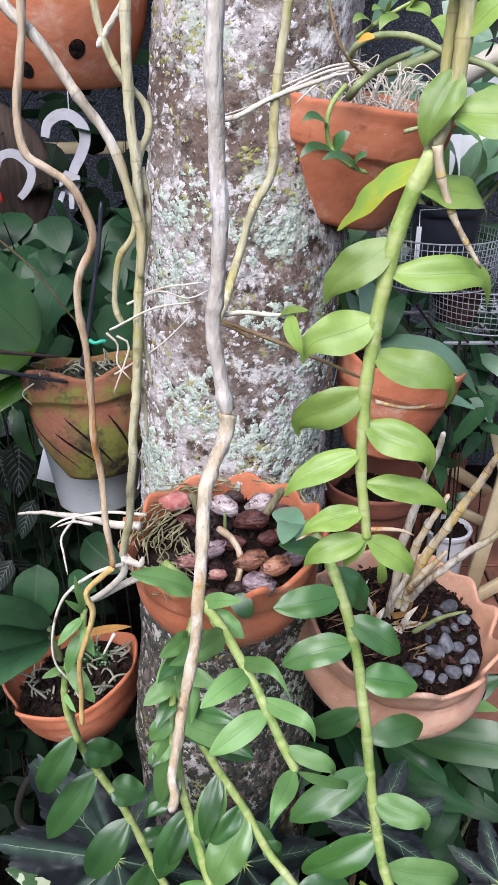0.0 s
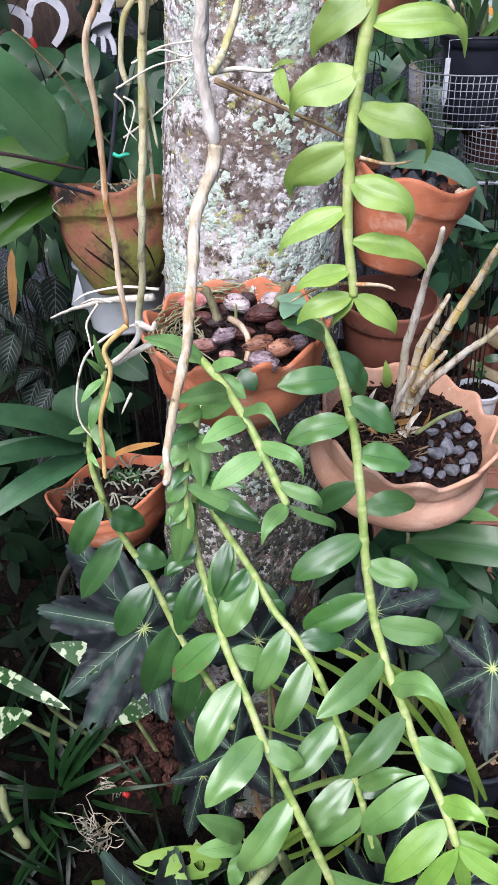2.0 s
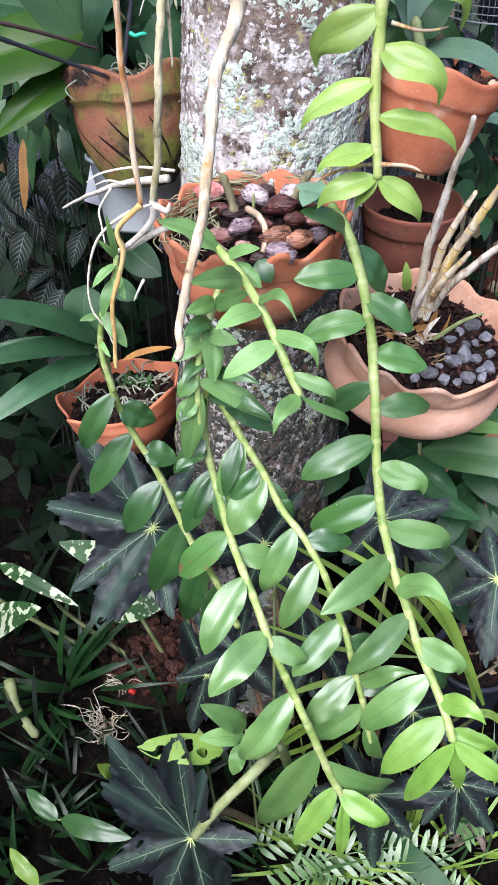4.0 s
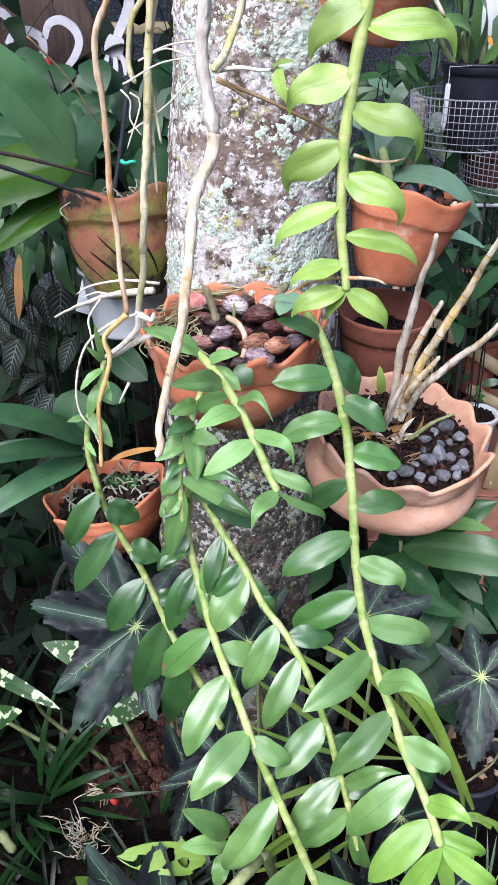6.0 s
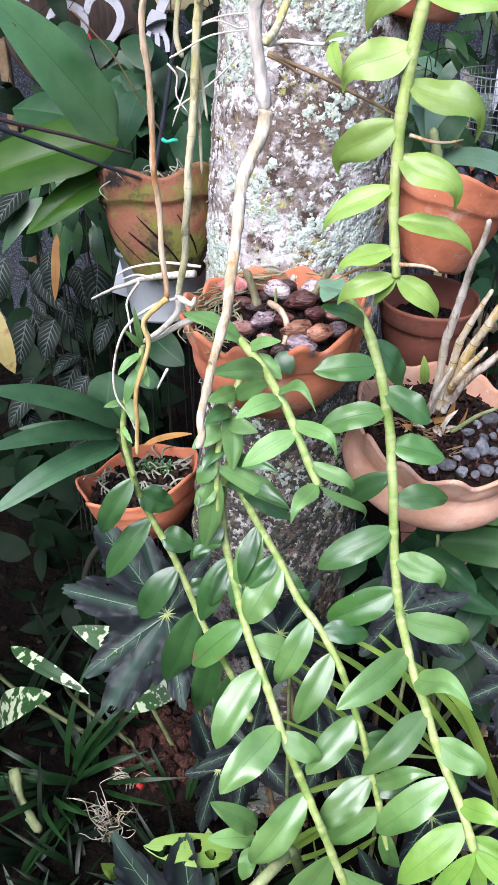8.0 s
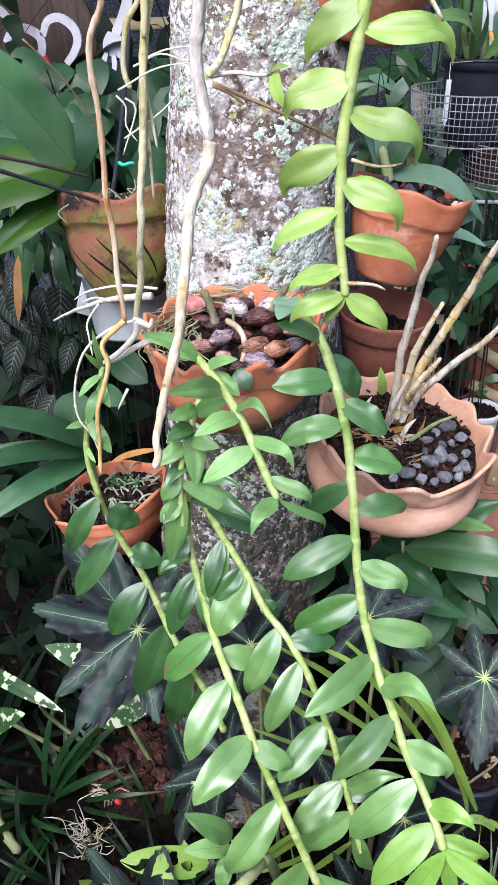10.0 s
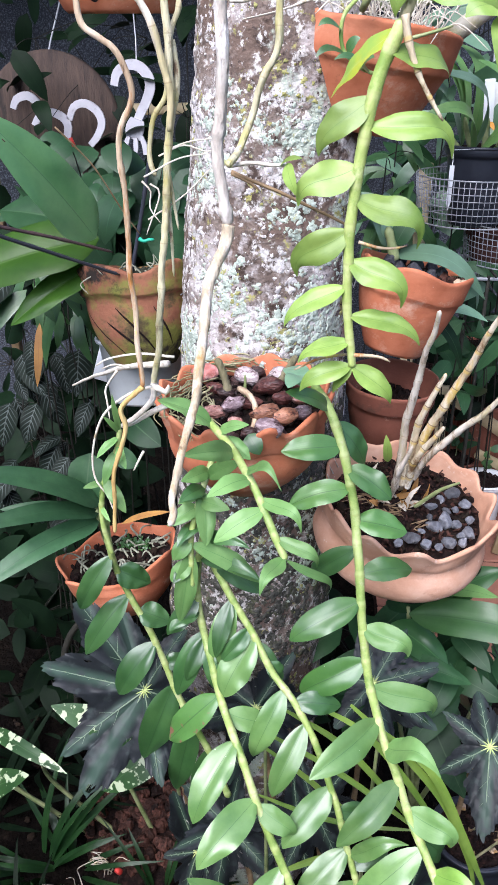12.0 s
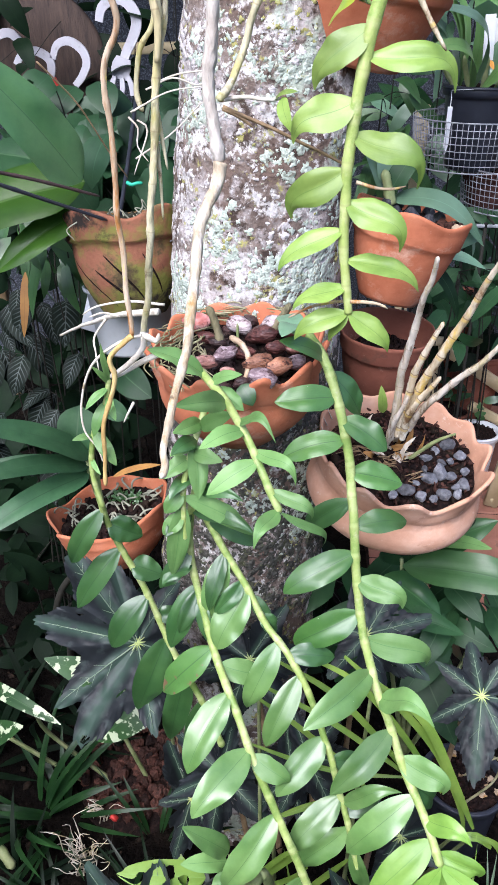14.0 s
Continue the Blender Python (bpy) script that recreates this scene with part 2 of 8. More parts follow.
CANE = mat("dry_cane", [(0.30, 0.22, 0.12), (0.54, 0.45, 0.31), (0.72, 0.66, 0.54)], 46, 0.7, 0.8, 160, stretch=(1, 1, 0.35), spots=[((0.20, 0.11, 0.045), 30, 0.52, 0.60), ((0.50, 0.35, 0.09), 18, 0.52, 0.60), ((0.78, 0.74, 0.66), 26, 0.60, 0.66)])
CANE_GREEN = mat("greenish_cane", [(0.32, 0.29, 0.16), (0.50, 0.46, 0.29), (0.64, 0.60, 0.45)], 50, 0.65, 0.8, 160, stretch=(1, 1, 0.35), spots=[((0.15, 0.10, 0.06), 60, 0.58, 0.68), ((0.40, 0.36, 0.14), 18, 0.52, 0.62)])
CANE_BROWN = mat("brown_cane", [(0.26, 0.17, 0.10), (0.44, 0.33, 0.22), (0.60, 0.50, 0.38)], 40, 0.65, 0.7, 160, stretch=(1, 1, 0.3), spots=[((0.34, 0.15, 0.04), 22, 0.53, 0.60), ((0.66, 0.50, 0.12), 26, 0.58, 0.64), ((0.10, 0.06, 0.035), 60, 0.60, 0.68)])
CANE_GREY = mat("grey_papery_cane", [(0.30, 0.24, 0.17), (0.53, 0.47, 0.39), (0.70, 0.65, 0.58)], 50, 0.75, 0.9, 140, stretch=(1, 1, 0.22), spots=[((0.20, 0.14, 0.08), 36, 0.55, 0.64), ((0.42, 0.36, 0.20), 16, 0.52, 0.62)])
STICK = mat("bleached_stick", [(0.25, 0.185, 0.115), (0.43, 0.355, 0.25), (0.58, 0.52, 0.42)], 40, 0.8, 1.0, 140, stretch=(1, 1, 0.4), spots=[((0.36, 0.23, 0.09), 22, 0.53, 0.62), ((0.62, 0.59, 0.55), 18, 0.57, 0.64), ((0.13, 0.09, 0.055), 60, 0.59, 0.67)])
STUB = mat("old_stub", [(0.07, 0.065, 0.03), (0.17, 0.15, 0.08), (0.30, 0.26, 0.16)], 60, 0.75, 0.9, 150, stretch=(1, 1, 0.3), spots=[((0.05, 0.035, 0.02), 40, 0.56, 0.64)])
STICK_GREY = mat("grey_stick", [(0.32, 0.27, 0.225), (0.49, 0.44, 0.385), (0.61, 0.57, 0.52)], 50, 0.85, 1.0, 150, stretch=(1, 1, 0.4), spots=[((0.64, 0.61, 0.59), 22, 0.56, 0.63), ((0.20, 0.145, 0.095), 60, 0.60, 0.69)])
ringed(CANE, (0.56, 0.38, 0.07), 0.10, 0.85)
ringed(CANE_GREY, (0.55, 0.45, 0.30), 0.06, 0.4)
ringed(CANE_GREEN, (0.45, 0.36, 0.18), 0.06, 0.35)
ringed(STEM, (0.50, 0.53, 0.25), 0.10, 0.5, (0.30, 0.32, 0.11))
ringed(STEM_LIGHT, (0.58, 0.60, 0.30), 0.10, 0.5, (0.36, 0.38, 0.15))
ROOT = mat("white_root", [(0.42, 0.36, 0.27), (0.62, 0.56, 0.47), (0.72, 0.68, 0.60)], 50, 0.8, 0.5, 200, spots=[((0.30, 0.24, 0.14), 36, 0.60, 0.70)])
ROOT_DULL = mat("grey_green_root", [(0.13, 0.135, 0.09), (0.34, 0.345, 0.27)], 40, 0.8, 0.3, 200)
ROOT_GREEN = mat("green_root", [(0.11, 0.115, 0.05), (0.26, 0.245, 0.13), (0.40, 0.37, 0.25)], 40, 0.75, 0.4, 200)
TWIG = mat("brown_twig", [(0.16, 0.10, 0.05), (0.32, 0.22, 0.12)], 40, 0.7, 0.4, 150)
TERRA = mat("terracotta", [(0.34, 0.10, 0.045), (0.46, 0.155, 0.078), (0.55, 0.22, 0.125)], 9, 0.85, 0.3, 90, 0.22, stretch=(1, 1, 1.3), spots=[((0.56, 0.34, 0.24), 13, 0.55, 0.72), ((0.20, 0.075, 0.04), 22, 0.62, 0.74), ((0.62, 0.44, 0.34), 60, 0.66, 0.74)])
TERRA_PALE = mat("pale_terracotta", [(0.42, 0.205, 0.125), (0.56, 0.31, 0.205), (0.66, 0.42, 0.31)], 8, 0.86, 0.35, 90, 0.22, stretch=(1, 1, 1.3), spots=[((0.30, 0.13, 0.075), 10, 0.59, 0.74), ((0.24, 0.20, 0.11), 18, 0.66, 0.78), ((0.70, 0.54, 0.44), 50, 0.60, 0.72)])
TERRA_MOSS = mat("mossy_terracotta", [(0.13, 0.050, 0.030), (0.23, 0.095, 0.055), (0.32, 0.15, 0.085)], 14, 0.85, 0.6, 80, 0.2, spots=[((0.155, 0.155, 0.035), 5.5, 0.45, 0.54), ((0.075, 0.055, 0.026), 14, 0.50, 0.62), ((0.028, 0.022, 0.018), 9, 0.54, 0.62)])
TERRA_DARK = mat("weathered_terracotta", [(0.17, 0.060, 0.040), (0.27, 0.105, 0.068)], 9, 0.88, 0.35, 90, 0.2, stretch=(1, 1, 1.3), spots=[((0.08, 0.05, 0.036), 12, 0.56, 0.70), ((0.36, 0.2, 0.15), 30, 0.62, 0.72)])
# clay deepened to paint in the missing shade inside the wire basket
CLAY_SHADED = mat("shaded_clay", [(0.045, 0.022, 0.020), (0.10, 0.045, 0.038)], 12, 0.9, 0.4, 90, 0.15, spots=[((0.16, 0.10, 0.09), 24, 0.60, 0.70)])
SOIL = mat("dark_compost", [(0.004, 0.003, 0.003), (0.013, 0.008, 0.007), (0.042, 0.020, 0.016)], 90, 0.95, 1.0, 120, 0.12)
# soil brown lowered to hold the shade under the plants in its colour
EARTH = mat("shaded_garden_soil", [(0.002, 0.0015, 0.0012), (0.004, 0.003, 0.0024), (0.011, 0.008, 0.006)], 20, 0.95, 1.0, 60, 0.06, distance=0.02)
MOSS = mat("moss_fibre", [(0.010, 0.011, 0.006), (0.038, 0.037, 0.020)], 40, 0.9, 0.6, 150)
NUT = mat("palm_nut", [(0.030, 0.009, 0.008), (0.095, 0.030, 0.026), (0.26, 0.12, 0.10)], 60, 0.36, 0.8, 130, vary=0.3, stretch=(1, 1, 2.6), spots=[((0.50, 0.38, 0.36), 34, 0.60, 0.70), ((0.012, 0.006, 0.006), 80, 0.55, 0.62)])
NUT_DARK = mat("blackened_palm_nut", [(0.008, 0.005, 0.005), (0.03, 0.014, 0.013), (0.09, 0.05, 0.045)], 60, 0.40, 0.8, 130, vary=0.3, stretch=(1, 1, 2.6))
NUT_MAUVE = mat("mauve_palm_nut", [(0.045, 0.024, 0.028), (0.20, 0.14, 0.155), (0.46, 0.39, 0.41)], 60, 0.45, 0.8, 130, vary=0.2, stretch=(1, 1, 2.6), spots=[((0.035, 0.014, 0.014), 42, 0.53, 0.59)])
NUT_PALE = mat("pale_palm_nut", [(0.10, 0.055, 0.055), (0.42, 0.34, 0.34), (0.66, 0.60, 0.59)], 60, 0.5, 0.8, 130, vary=0.12, stretch=(1, 1, 2.6), spots=[((0.06, 0.024, 0.024), 36, 0.55, 0.60), ((0.35, 0.16, 0.15), 20, 0.58, 0.66)])
NUT_PINK = mat("pinkish_palm_nut", [(0.10, 0.030, 0.024), (0.33, 0.15, 0.12), (0.60, 0.42, 0.38)], 60, 0.42, 0.8, 130, vary=0.2, stretch=(1, 1, 2.6), spots=[((0.045, 0.014, 0.012), 40, 0.54, 0.60)])
NUT_TAN = mat("tan_palm_nut", [(0.08, 0.028, 0.016), (0.25, 0.105, 0.060), (0.46, 0.26, 0.17)], 60, 0.42, 0.8, 130, vary=0.2, stretch=(1, 1, 2.6), spots=[((0.03, 0.010, 0.008), 44, 0.54, 0.60), ((0.55, 0.42, 0.36), 30, 0.64, 0.72)])
NUT_RED = mat("reddish_palm_nut", [(0.22, 0.050, 0.038), (0.42, 0.15, 0.13), (0.60, 0.38, 0.36)], 40, 0.45, 0.5, 110, spots=[((0.62, 0.50, 0.46), 30, 0.54, 0.66), ((0.06, 0.015, 0.014), 50, 0.58, 0.64)])
STONE = mat("grey_stone", [(0.060, 0.060, 0.070), (0.145, 0.148, 0.165), (0.27, 0.27, 0.285)], 70, 0.7, 0.9, 130, vary=0.5, spots=[((0.045, 0.032, 0.028), 50, 0.57, 0.66), ((0.20, 0.14, 0.11), 30, 0.60, 0.70)])
CHARCOAL = mat("charcoal", [(0.012, 0.012, 0.014), (0.032, 0.032, 0.038), (0.075, 0.075, 0.085)], 34, 0.55, 0.9, 120, vary=0.4, stretch=(1, 1, 0.3))
# chip red dimmed in the colour itself, for the shade over the heap
CHIP = mat("shaded_red_chip", [(0.016, 0.008, 0.006), (0.058, 0.023, 0.016), (0.115, 0.048, 0.033)], 45, 0.85, 0.5, 120, 0.25, vary=0.8)
WHITE = mat("white_plastic", [(0.70, 0.71, 0.74), (0.80, 0.81, 0.84)], 8, 0.45, 0.1, 60)
PALE_PLASTIC = mat("greyish_plastic", [(0.42, 0.44, 0.45), (0.60, 0.62, 0.63)], 8, 0.4, 0.1, 60, spots=[((0.30, 0.31, 0.28), 12, 0.58, 0.72)])
BLACK_PLASTIC = mat("black_plastic", [(0.016, 0.018, 0.026), (0.034, 0.038, 0.052)], 12, 0.4, 0.1, 60)
WIRE = mat("galvanised_wire", [(0.24, 0.25, 0.27), (0.42, 0.43, 0.46)], 40, 0.5, 0.2, 100, metal=0.15)
CREAM = mat("cream_painted_wood", [(0.42, 0.33, 0.18), (0.6, 0.5, 0.32)], 10, 0.6, 0.3, 60)
# the ramp's pale end paints flecks of daylight coming through black mesh
NET = mat("shade_net", [(0.014, 0.016, 0.022), (0.034, 0.038, 0.049), (0.17, 0.185, 0.22)], 150, 0.9, 0.6, 260)
PLAQUE = mat("brown_wooden_plaque", [(0.028, 0.018, 0.014), (0.075, 0.048, 0.036)], 10, 0.8, 0.5, 50, stretch=(6, 1, 1), spots=[((0.02, 0.014, 0.012), 6, 0.55, 0.65)])
RED = mat("red_plastic", [(0.36, 0.02, 0.015), (0.48, 0.04, 0.03)], 12, 0.6, 0.1, 60)
GREEN_TIE = mat("green_tie", [(0.02, 0.30, 0.18), (0.04, 0.42, 0.27)], 20, 0.5, 0.1, 60)
ORANGE = mat("orange_petal", [(0.7, 0.25, 0.03), (0.8, 0.4, 0.06)], 20, 0.6, 0.1, 60)


BARK = mat("lichened_bark", [(0.072, 0.052, 0.043), (0.150, 0.114, 0.096), (0.25, 0.205, 0.180)], 22, 0.92, 1.0, 95, 0.15, distance=0.006,
           spots=[((0.38, 0.345, 0.335), 10, 0.48, 0.58), ((0.51, 0.487, 0.468), 24, 0.53, 0.585), ((0.13, 0.092, 0.074), 4.5, 0.56, 0.60), ((0.36, 0.40, 0.33), 7, 0.58, 0.63), ((0.055, 0.038, 0.030), 15, 0.56, 0.62), ((0.60, 0.575, 0.555), 75, 0.57, 0.66), ((0.30, 0.28, 0.10), 31, 0.60, 0.65), ((0.06, 0.045, 0.04), 110, 0.58, 0.65)])
LICHEN = mat("mint_lichen", [(0.27, 0.315, 0.26), (0.42, 0.475, 0.405), (0.57, 0.61, 0.54)], 110, 0.95, 1.0, 220, 0.1, spots=[((0.20, 0.18, 0.14), 80, 0.55, 0.64), ((0.38, 0.40, 0.18), 40, 0.58, 0.68)])
LICHEN_WHITE = mat("white_lichen", [(0.34, 0.315, 0.31), (0.52, 0.485, 0.48), (0.66, 0.63, 0.615)], 110, 0.95, 1.0, 220, 0.1, spots=[((0.22, 0.18, 0.16), 80, 0.56, 0.64)])
LICHEN_OLIVE = mat("olive_lichen", [(0.22, 0.21, 0.07), (0.38, 0.37, 0.16)], 80, 0.95, 0.9, 200, 0.1)
PIPE = mat("yellowed_pipe", [(0.46, 0.42, 0.33), (0.66, 0.62, 0.54)], 9, 0.5, 0.2, 60, spots=[((0.42, 0.38, 0.2), 7, 0.5, 0.6)])
DARK_STEM = mat("dark_stem", [(0.008, 0.008, 0.005), (0.02, 0.018, 0.012)], 40, 0.8, 0.3, 150)
# grey lichen, darkened so the lower trunk's shade sits in its colour
LICHEN_SHADED = mat("shaded_grey_crust", [(0.030, 0.028, 0.024), (0.070, 0.068, 0.058), (0.145, 0.142, 0.125)], 110, 0.95, 1.0, 220, 0.1, spots=[((0.10, 0.105, 0.062), 40, 0.54, 0.64)])
# hook white greyed down; their partial shade is part of this colour
HOOK_WHITE = mat("shaded_white_plastic", [(0.34, 0.33, 0.36), (0.46, 0.45, 0.49)], 14, 0.55, 0.2, 60, spots=[((0.24, 0.23, 0.23), 20, 0.56, 0.70)])
# litter brown darkened along with the soil, so it carries painted shade
LITTER = mat("shaded_litter", [(0.006, 0.004, 0.003), (0.026, 0.017, 0.011)], 40, 0.9, 0.5, 150, 0.15)
SPIKE = mat("dark_spike", [(0.035, 0.022, 0.024), (0.075, 0.045, 0.045)], 40, 0.5, 0.3, 120)
CANE_YELLOW = mat("yellow_cane", [(0.30, 0.17, 0.06), (0.52, 0.36, 0.13), (0.66, 0.52, 0.25)], 40, 0.65, 0.8, 150, stretch=(1, 1, 0.3), spots=[((0.16, 0.09, 0.04), 50, 0.56, 0.66)])
LEAF_OCHRE = leaf_mat("leaf_ochre", (0.24, 0.20, 0.055), (0.42, 0.34, 0.13), (0.30, 0.24, 0.09), 0.6, 0.15, spec=0.3, glow=0.15, blotch=((0.20, 0.11, 0.04), 30.0, 0.58, 0.66))
STRAW = leaf_mat("withered_strap", (0.10, 0.075, 0.06), (0.24, 0.19, 0.16), (0.15, 0.11, 0.09), 0.75, 0.3, spec=0.2, glow=0.05)
TILE = mat("red_floor_tile", [(0.20, 0.085, 0.055), (0.30, 0.135, 0.09)], 12, 0.75, 0.3, 60, vary=0.15, spots=[((0.10, 0.06, 0.045), 9, 0.58, 0.7)])


# ---- mesh helpers ----
class Shape:
    """Vertices, faces and leaf coordinates, gathered before they become one mesh."""

    def __init__(self):
        self.v, self.f, self.uv = [], [], []

    def add(self, verts, faces, uvs=None):
        k = len(self.v)
        self.v += [tuple(p) for p in verts]
        self.uv += uvs or [(0.25, 0.0)] * len(verts)
        self.f += [tuple(i + k for i in face) for face in faces]

    def mesh(self, name, material, smooth=True):
        me = bpy.data.meshes.new(name)
        me.from_pydata(self.v, [], self.f)
        lay = me.uv_layers.new(name="UVMap")
        idx = np.empty(len(me.loops), dtype=np.int32)
        me.loops.foreach_get("vertex_index", idx)
        lay.data.foreach_set("uv", np.array(self.uv, dtype=np.float32)[idx].ravel())
        me.materials.append(material)
        me.polygons.foreach_set("use_smooth", [smooth] * len(me.polygons))
        me.update()
        return me


def thing(name, shape, material, label, category, group="", kind="", smooth=True):
    """A top-level mesh with its origin at the middle of its foot."""
    pts = np.array(shape.v)
    lo, hi = pts.min(0), pts.max(0)
    o = Vector(((lo[0] + hi[0]) / 2, (lo[1] + hi[1]) / 2, lo[2]))
    shape.v = [(p[0] - o[0], p[1] - o[1], p[2] - o[2]) for p in shape.v]
    ob = new(name, shape.mesh(name, material, smooth))
    ob.location = o
    return tagged(ob, label, category, group, kind)


def holder(name, at, label, category, group="", kind=""):
    ob = new(name)
    ob.location = at
    ob.empty_display_size = 0.02
    return tagged(ob, label, category, group, kind)


def part(name, shape, material, parent, label="", smooth=True, kind=""):
    ob = new(name, shape.mesh(name, material, smooth))
    ob.parent = parent
    o = parent
    m = Matrix.Identity(4)
    while o is not None:
        m = Matrix.Translation(o.location) @ m if o.parent is None else m
        o = o.parent
    ob.matrix_parent_inverse = m.inverted()
    return tagged(ob, label, kind=kind)


def sub_part(name, shape, material, parent, label=""):
    """A piece of a part: its parent already lies in world coordinates."""
    ob = new(name, shape.mesh(name, material))
    ob.parent = parent
    return tagged(ob, label)


def spline(pts, step):
    """Points along a smooth curve through pts, about step apart."""
    p = [Vector(q) for q in pts]
    p = [2 * p[0] - p[1]] + p + [2 * p[-1] - p[-2]]
    out = []
    for i in range(1, len(p) - 2):
        n = max(1, round((p[i + 1] - p[i]).length / step))
        for k in range(n):
            t = k / n
            a, b, c, d = p[i - 1], p[i], p[i + 1], p[i + 2]
            out.append(0.5 * (2 * b + (c - a) * t + (2 * a - 5 * b + 4 * c - d) * t * t + (3 * b - a - 3 * c + d) * t ** 3))
    return out + [p[-2]]


def tube(s, pts, r0, r1, sides=8, step=0.01, nodes=0.0, swell=0.12, wobble=0.0, rough=0.0, tip=True, belly=0.0):
    """A tapered round stem through pts, with thickened joints every nodes metres. Returns its centre line."""
    line = spline(pts, step)
    n = len(line)
    t = (line[1] - line[0]).normalized()
    side = t.orthogonal().normalized()
    verts, faces, uvs = [], [], []
    run = 0.0
    off = random.random() * (nodes or 1)
    for i, p in enumerate(line):
        if i:
            run += (p - line[i - 1]).length
        t = (line[min(i + 1, n - 1)] - line[max(i - 1, 0)]).normalized()
        side = (side - t * side.dot(t)).normalized()
        up = t.cross(side)
        r = (r0 + (r1 - r0) * i / (n - 1)) * (1 + belly * math.sin(math.pi * i / (n - 1)))
        if nodes:
            d = ((run + off) % nodes) / nodes
            r *= 1 + swell * math.exp(-((d - 0.5) * nodes / 0.004) ** 2) + 0.025 * math.cos((d - 0.5) * 2 * math.pi)
        if tip and i == n - 1:
            r *= 0.45
        q = p + wobble * noise.noise_vector(p * 18)
        for k in range(sides):
            a = 2 * math.pi * k / sides
            e = r * (1 + rough * noise.noise(q * 90 + Vector((k, 0, 0))))
            verts.append(q + side * (e * math.cos(a)) + up * (e * math.sin(a)))
            uvs.append((k / sides, (run + off) / nodes if nodes else 0.0))
        if i:
            b = (i - 1) * sides
            faces += [(b + k, b + (k + 1) % sides, b + sides + (k + 1) % sides, b + sides + k) for k in range(sides)]
    faces += [tuple(range(sides))[::-1], tuple(range((n - 1) * sides, n * sides))]
    s.add(verts, faces, uvs)
    return line


def outline(v, full, blunt, sharp=0.0):
    """Half width along a leaf: quick to widen, nearly parallel, then rounded off; full shifts the widest part to the base."""
    top = 0.34 * full
    if v < top:
        return max(0.0, 1 - (1 - v / top) ** 2.2) ** (blunt + 0.1)
    u = max(0.0, (v - top) / (1 - top) - 0.12) / 0.88
    return max(0.0, 1 - u ** (2.1 - sharp)) ** (blunt + 0.1)


def leaf(s, base, tip, width, hint=(0, -0.8, 0.6), arch=0.12, fold=0.18, twist=0.0, full=0.95, blunt=0.68, nv=10, nu=4, hook=0.0, wave=0.0, chew=9.0, bite=0.0, sharp=0.0):
    """A leaf from base to tip that faces hint; arch: how far its midrib bows up; fold: how far its halves fall away; hook: how its end droops; chew: where holes begin."""
    b, t = Vector(base), Vector(tip)
    ax = t - b
    length = ax.length
    ax.normalize()
    nor = Vector(hint)
    nor = (nor - ax * nor.dot(ax)).normalized()
    high = Vector((0, -0.25, 1.0))
    high = (high - ax * high.dot(ax))
    verts, uvs = [], []
    seed = random.random() * 50
    mids = []
    for j in range(nv + 1):
        v = j / nv
        mids.append(b + ax * (length * v) + nor * (length * arch * math.sin(math.pi * v)) + high * (length * hook * 9.48 * v ** 3 * (1 - v)))
    for j in range(nv + 1):
        v = j / nv
        w = max(width * 0.5 * outline(v, full, blunt, sharp), width * 0.02)
        mid = mids[j]
        tan = (mids[min(j + 1, nv)] - mids[max(j - 1, 0)]).normalized()
        cr = tan.cross(nor).normalized()
        up = cr.cross(tan)
        an = twist * v
        cr, up = cr * math.cos(an) + up * math.sin(an), up * math.cos(an) - cr * math.sin(an)
        for k in range(nu + 1):
            u = 2 * k / nu - 1
            m = abs(u)
            h = w * (fold * (1.25 * m - 0.85 * m ** 2) + wave * m * noise.noise(Vector((seed + v * 4, u, 0))))
            verts.append(mid + cr * (u * w) + up * h)
            uvs.append((0.5 + u * 0.5, v))
    row = nu + 1
    if bite:
        keep = [(j, k) for j in range(nv) for k in range(nu) if noise.noise(Vector((seed + bite * j / nv, 0.5 * bite * k / nu, 3))) < chew]
        faces = [(j * row + k, (j + 1) * row + k, (j + 1) * row + k + 1, j * row + k + 1) for j, k in keep]
        s.add(verts, faces, uvs)
        return
    faces = [(j * row + k, (j + 1) * row + k, (j + 1) * row + k + 1, j * row + k + 1) for j in range(nv) for k in range(nu) if noise.noise(Vector((seed + j * 0.45, k * 0.45, 3))) < chew]
    s.add(verts, faces, uvs)


def frame_of(tilt):
    return Euler((radians(tilt[0]), radians(tilt[1]), 0)).to_matrix()


def lathe(s, at, profile, tilt=(0, 0), segs=72, lip=None, spin=0.0, squash=1.0):
    """A turned vessel about a line through at: profile of (radius, height), up the outside and down the inside. lip(angle, k) gives (radius factor, lift) for each ring."""
    rot = frame_of(tilt) @ Euler((0, 0, spin)).to_matrix()
    verts, faces = [], []
    n = len(profile)
    for k, (r, h) in enumerate(profile):
        for i in range(segs):
            a = 2 * math.pi * i / segs
            fr, up = lip(a, k) if lip else (1.0, 0.0)
            wob = 1 + 0.006 * noise.noise(Vector((math.cos(a) * 2, math.sin(a) * 2, h * 12)))
            verts.append(Vector(at) + rot @ Vector((r * fr * wob * math.cos(a), squash * r * fr * wob * math.sin(a), h + up)))
        if k:
            b = (k - 1) * segs
            faces += [(b + i, b + (i + 1) % segs, b + segs + (i + 1) % segs, b + segs + i) for i in range(segs)]
    faces += [tuple(range(segs))[::-1], tuple(range((n - 1) * segs, n * segs))]
    s.add(verts, faces)


